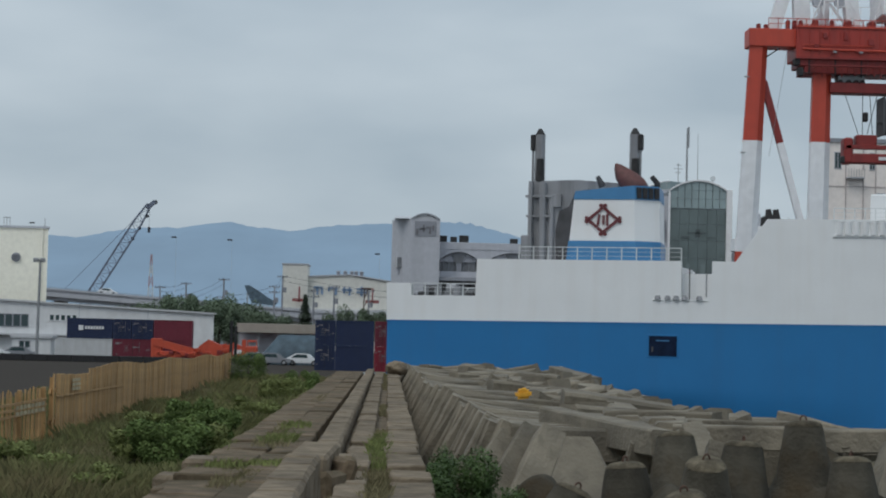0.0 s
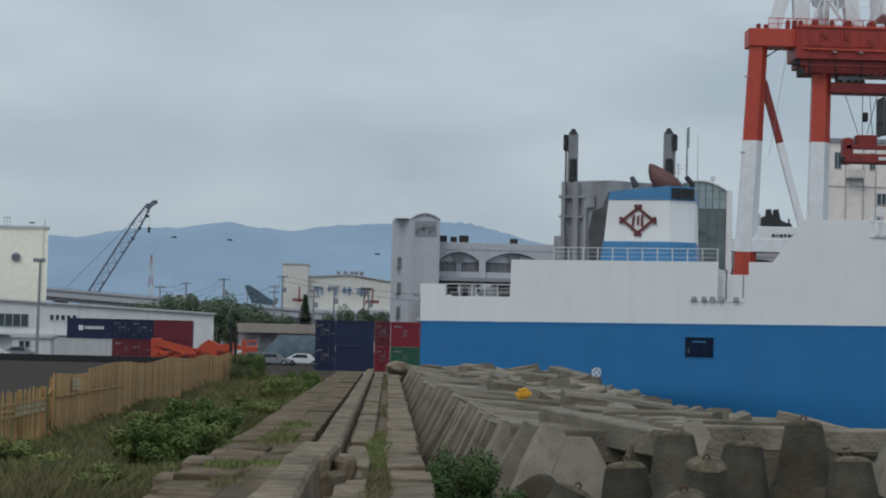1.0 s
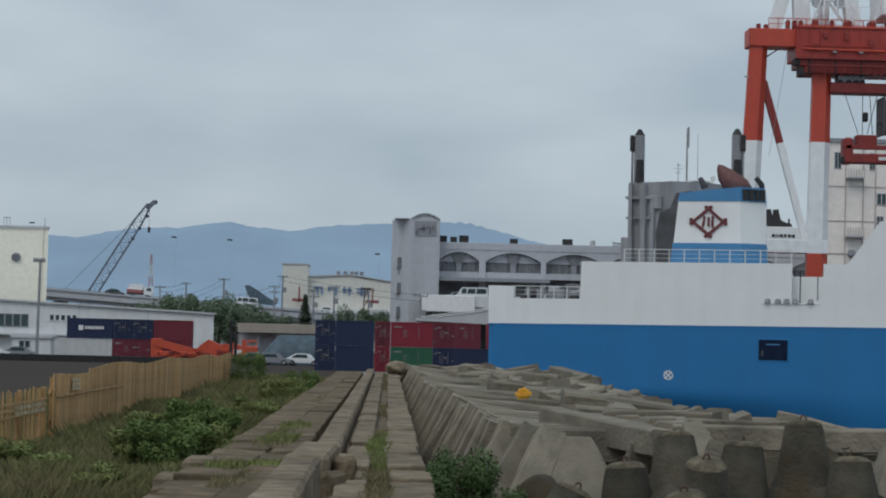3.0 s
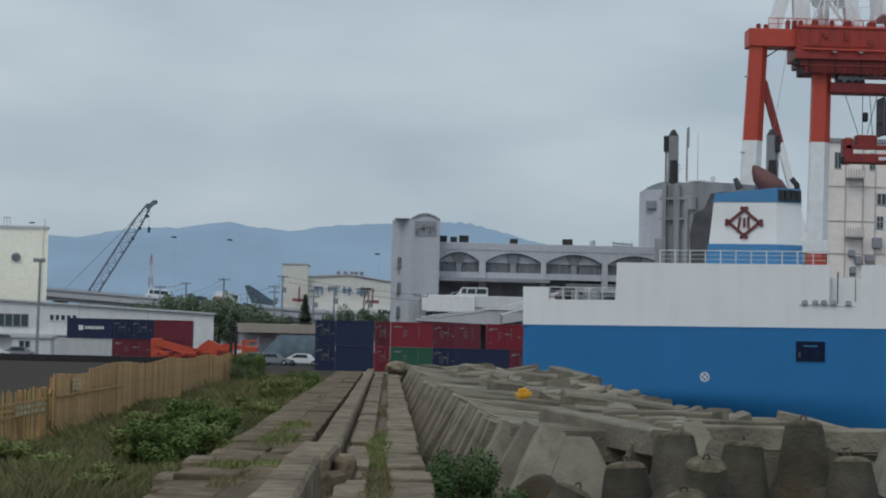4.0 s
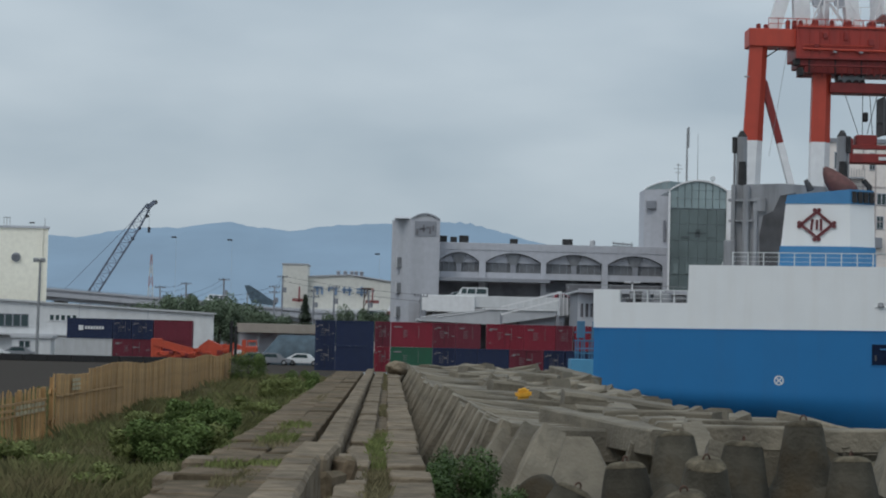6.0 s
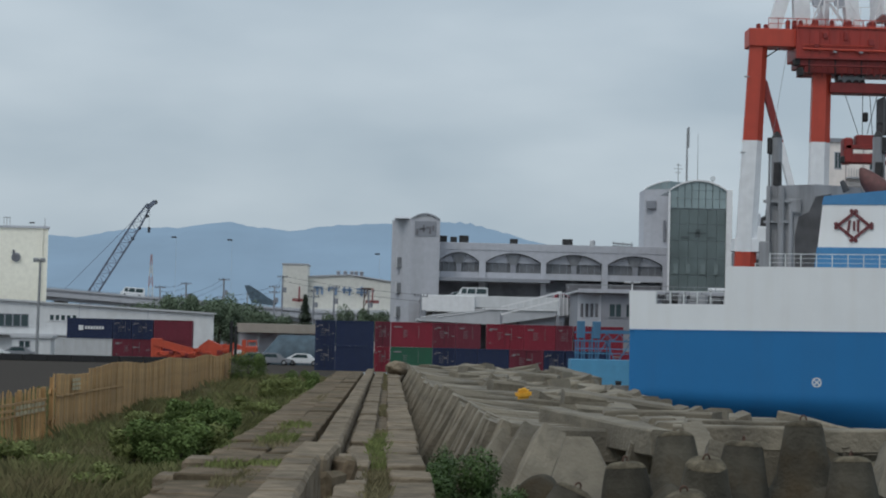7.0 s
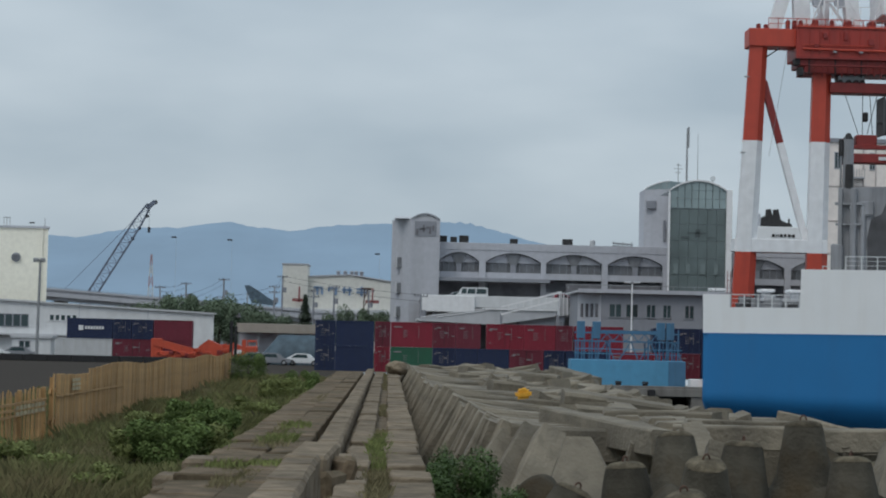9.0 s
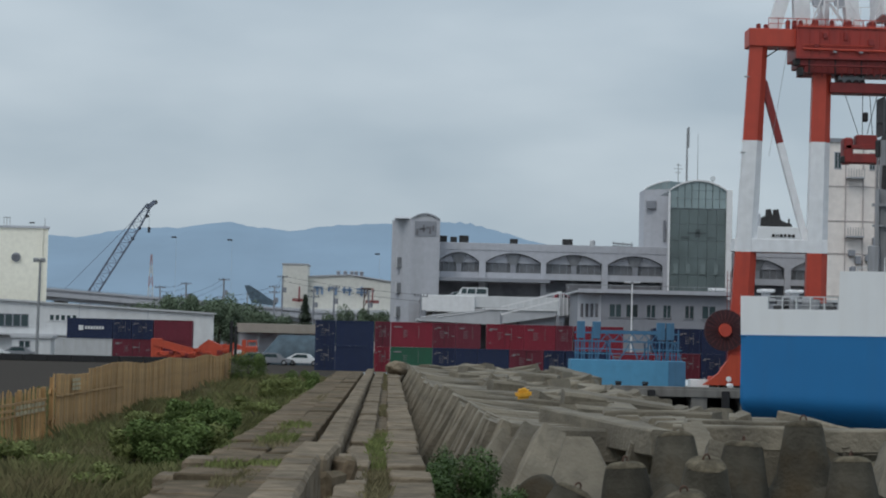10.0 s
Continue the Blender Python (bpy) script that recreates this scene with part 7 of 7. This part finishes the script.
    yf = single("plastic_float", fl, M_YELLOW, (3.07, 44.6, 4.6), "battered yellow plastic float on the blocks", "float")
    part("handle", rod((2.95, 44.4, 4.82), (3.12, 44.4, 4.86), 0.025, seg=6), M_YELLOW, yf)
    single("rubble_stone", lump(), M_CONCRETE, (0.4, 90.6, 4.3), "pale broken concrete lump on the wall", "stone")


# ---- crane fittings ----
def crane_details(c):
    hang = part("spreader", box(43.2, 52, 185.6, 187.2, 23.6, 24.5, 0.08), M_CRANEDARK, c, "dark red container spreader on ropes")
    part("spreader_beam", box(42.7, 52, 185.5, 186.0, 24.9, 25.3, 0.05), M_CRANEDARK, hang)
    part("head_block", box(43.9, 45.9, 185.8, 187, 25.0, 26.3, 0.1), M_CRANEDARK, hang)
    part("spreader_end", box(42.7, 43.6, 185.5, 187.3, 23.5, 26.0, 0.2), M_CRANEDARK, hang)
    part("flipper", box(42.4, 42.9, 185.6, 186.0, 23.6, 24.2, 0.05), M_SOOT, hang)
    part("spreader_sign", box(46.0, 46.8, 185.52, 185.6, 23.9, 24.2), M_MARK, hang)
    for x0, x1 in ((44.3, 42.6), (45.6, 45.2), (44.6, 44.6), (45.0, 46.2)):
        part("hoist_rope", rod((x0, 186.4, 26.2), (x1, 186.4, 31.0), 0.035, seg=5), M_SOOT, hang)
    part("sheave_block", box(44.6, 45.1, 186.1, 186.6, 27.6, 28.5, 0.1), M_SOOT, hang)
    cab = part("operator_cab", box(46.2, 48.5, 184.6, 187, 26.4, 29.6, 0.1), M_SOOT, c, "dark glazed operator cab")
    part("cab_frame", box(46.1, 46.35, 184.5, 187.1, 26.2, 29.8), M_SOOTGREY, cab)
    part("cab_step", box(45.7, 46.6, 184.6, 185.2, 27.2, 27.4), M_SOOT, cab)
    tr = part("trolley", box(42.0, 44.6, 185.6, 187, 31.2, 31.9, 0.05), M_STEEL, c, "pale trolley machinery")
    for x in (42.2, 43.0, 43.7, 44.3):
        part("trolley_wheel", rod((x, 185.3, 31.2), (x, 185.6, 31.2), 0.25, seg=12), M_SOOT, tr)
    part("bracket", box(37.75, 38.2, 184.6, 186, 32.7, 33.3), M_SOOT, c)
    part("bracket", box(38.0, 38.5, 184.5, 185.2, 31.6, 32.4, 0.05), M_SOOT, c)
    part("cable_tray", box(38.4, 45, 184.2, 184.35, 34.5, 34.56), M_CRANERED, c)
    part("elbow", bar((35.1, 185.6, 33.4), (36.4, 185.6, 34.3), 0.12), M_SOOT, c)
    part("stay_rope", rod((37.2, 185.8, 34.2), (35.6, 185.8, 24.0), 0.02, seg=5), M_STEEL, c)
    for x0, z0, x1, z1 in ((39.0, 36.3, 41.3, 38.8), (41.3, 38.8, 43.2, 36.3), (41.0, 39.3, 41.2, 46)):
        part("pylon_brace", bar((x0, 186.3, z0), (x1, 186.3, z1), 0.22), M_CRANEWHITE, c)
    for z in (38.35, 39.9):
        part("pylon_rail", box(37.6, 47.0, 185.2, 185.26, z, z + 0.06), M_CRANEWHITE, c)
    for i in range(11):
        part("pylon_post", box(37.7 + i * 0.9, 37.76 + i * 0.9, 185.2, 185.26, 37.6, 38.4), M_CRANEWHITE, c)
    for x0, z0, x1, z1 in ((41.4, 41.5, 44.6, 36.4), (41.4, 41.5, 39.2, 36.4), (45.2, 36.4, 46.6, 41.0), (40.6, 37.0, 40.6, 42.0), (41.9, 37.0, 41.9, 42.0)):
        part("pylon_brace", bar((x0, 185.6, z0), (x1, 185.6, z1), 0.14), M_CRANEWHITE, c)
    for x in (39.4, 42.6, 44.9, 46.6):
        part("winch_box", box(x, x + 0.7, 185.5, 186.6, 36.35, 37.1, 0.06), M_CRANEDARK, c)
    for x in (40.1, 42.2):
        part("pylon_sheave", rod((x, 185.8, 38.9), (x, 186.2, 38.9), 0.55, seg=16), M_WALLGREY, c)
    part("lamp_box", box(42.9, 43.2, 184.3, 184.6, 36.9, 37.2), M_MARK, c)
    for x, h in ((34.2, 0.5), (34.9, 0.45), (37.0, 0.9), (37.6, 0.9), (38.2, 0.9), (41.2, 1.0), (46.9, 1.6), (47.4, 1.6)):
        part("deck_fitting", box(x, x + 0.35, 185.4, 186, 36.1, 36.1 + h, 0.06), M_CRANEDARK, c)
    lad = part("ladder", box(31.75, 31.8, 185.3, 185.4, 4.0, 13.0), M_CRANEDARK, c)
    part("ladder_stile", box(32.05, 32.1, 185.3, 185.4, 4.0, 13.0), M_CRANEDARK, lad)
    for i in range(18):
        part("rung", box(31.78, 32.07, 185.32, 185.38, 4.3 + i * 0.49, 4.33 + i * 0.49), M_CRANEDARK, lad)
    for i in (2, 4):
        part("leg_platform", box(32.85 + 0.13 * i - 0.35, 32.95 + 0.13 * i, 185.1, 185.3, 17 + i * 3.6, 17.12 + i * 3.6), M_STEEL, c)
    part("portal_rail", box(34.6, 39.2, 185.3, 185.34, 17.1, 17.14), M_CRANEWHITE, c)
    for i in range(6):
        part("portal_post", box(34.6 + i * 0.9, 34.66 + i * 0.9, 185.3, 185.34, 16.15, 17.1), M_CRANEWHITE, c)
    part("leg_shade_plate", box(33.3, 34.2, 184.6, 185.2, 3.2, 5.2, 0.1), M_ORANGE, c)
    part("gear_case", prism([(29.6, 2.3), (33.0, 2.3), (33.2, 5.0), (32.2, 5.2), (31.0, 3.4)], "y", 184.8, 185.6), M_ORANGE, c)
    part("light", rod((31.9, 184.6, 2.9), (31.9, 184.4, 2.9), 0.25, seg=12), M_MARK, c)


def bird():
    b = thing("gull", (-60, 250, 16), "small dark gull gliding over the yard", "bird")
    ORIGIN[b] = Vector()
    bm = bmesh.new()
    bmesh.ops.create_uvsphere(bm, u_segments=10, v_segments=8, radius=1, matrix=Matrix.Diagonal((0.3, 0.09, 0.1, 1)))
    part("body", bm, M_WALLDARK, b, smooth=True)
    for s in (-1, 1):
        w = prism([(-0.12, 0), (0.14, 0), (0.1, s * 0.35), (-0.06, s * 0.72), (-0.16, s * 0.4)], "z", 0.02, 0.05)
        w.transform(Matrix.Rotation(s * radians(38), 4, "X"))
        part("wing", w, M_WALLDARK, b)
    part("tail", prism([(-0.5, -0.1), (-0.25, -0.04), (-0.25, 0.04), (-0.5, 0.1)], "z", -0.01, 0.02), M_WALLDARK, b)
    return b


def motions():
    # the ship drifts out along its own axis
    rows = []
    for i in range(11):
        t = float(i)
        d = 2.7535 * t - 0.00474 * t * t + 0.000573 * t ** 3
        dz = -0.0226 * t - 0.00357 * t * t
        rows.append((t, pose(-0.1745 + d * math.cos(radians(17)), 155 - d * math.sin(radians(17)), dz, 0, 0, -17)))
    walk(SHIP, rows)
    # traffic on the elevated road
    slope = math.degrees(math.atan(0.062))
    for c, y, x0, v in TRAFFIC:
        turn = 0 if v > 0 else 180
        tilt = slope if v > 0 else -slope
        m = lambda t: pose(x0 + v * t, y, highway_z(x0 + v * t) + 0.02, 0, tilt, turn)
        walk(c, [(0.0, m(0.0)), (5.0, m(5.0)), (10.0, m(10.0))])
    f = lambda t: pose(-43.1 + 14.2 * (t - 7.3), 250, 15.05 - (t - 7.3) * 3.0 * (0.6 + 0.5 * (t - 7.3) if t > 7.3 else 0.6), 0, 12, 0)
    walk(GULL, [(t, f(t)) for t in (0.0, 5.0, 7.0, 7.5, 8.0, 8.6)] + [(10.0, pose(-5.0, 262, 4.0, 0, 12, 0))])


structure()
hills()
seawall()
armour()
SHIP = ship()
crane_details(quay_crane())
yard_containers()
gangway()
quay_office()
shed()
stair_tower()
warehouse()
glass_tower()
beige_building()
far_ferry()
left_side()
parked_cars()
highway()
lattice_crane()
factory()
poles()
TRAFFIC = [(car((-70, 432, 15), M_CARWHITE, "white truck with a red bed on the road", "truck"), 432.5, -110.9, 18.85),
           (car((-75, 432, 15), M_CARDARK, "black car following a truck on the road", "car"), 432.5, -116.3, 18.85),
           (car((-40, 438, 15), M_CARWHITE, "white van on the elevated road", "van"), 438.5, 26.6, -19.45),
           (car((-40, 438, 15), M_CARWHITE, "white van on the elevated road", "van"), 438.5, 73.5, -18.6),
           (car((-60, 432, 15), M_CARWHITE, "white car on the elevated road", "car"), 432.5, -61.3, 16.0)]
GULL = bird()
plants()
ground_cover()
fence()
motions()
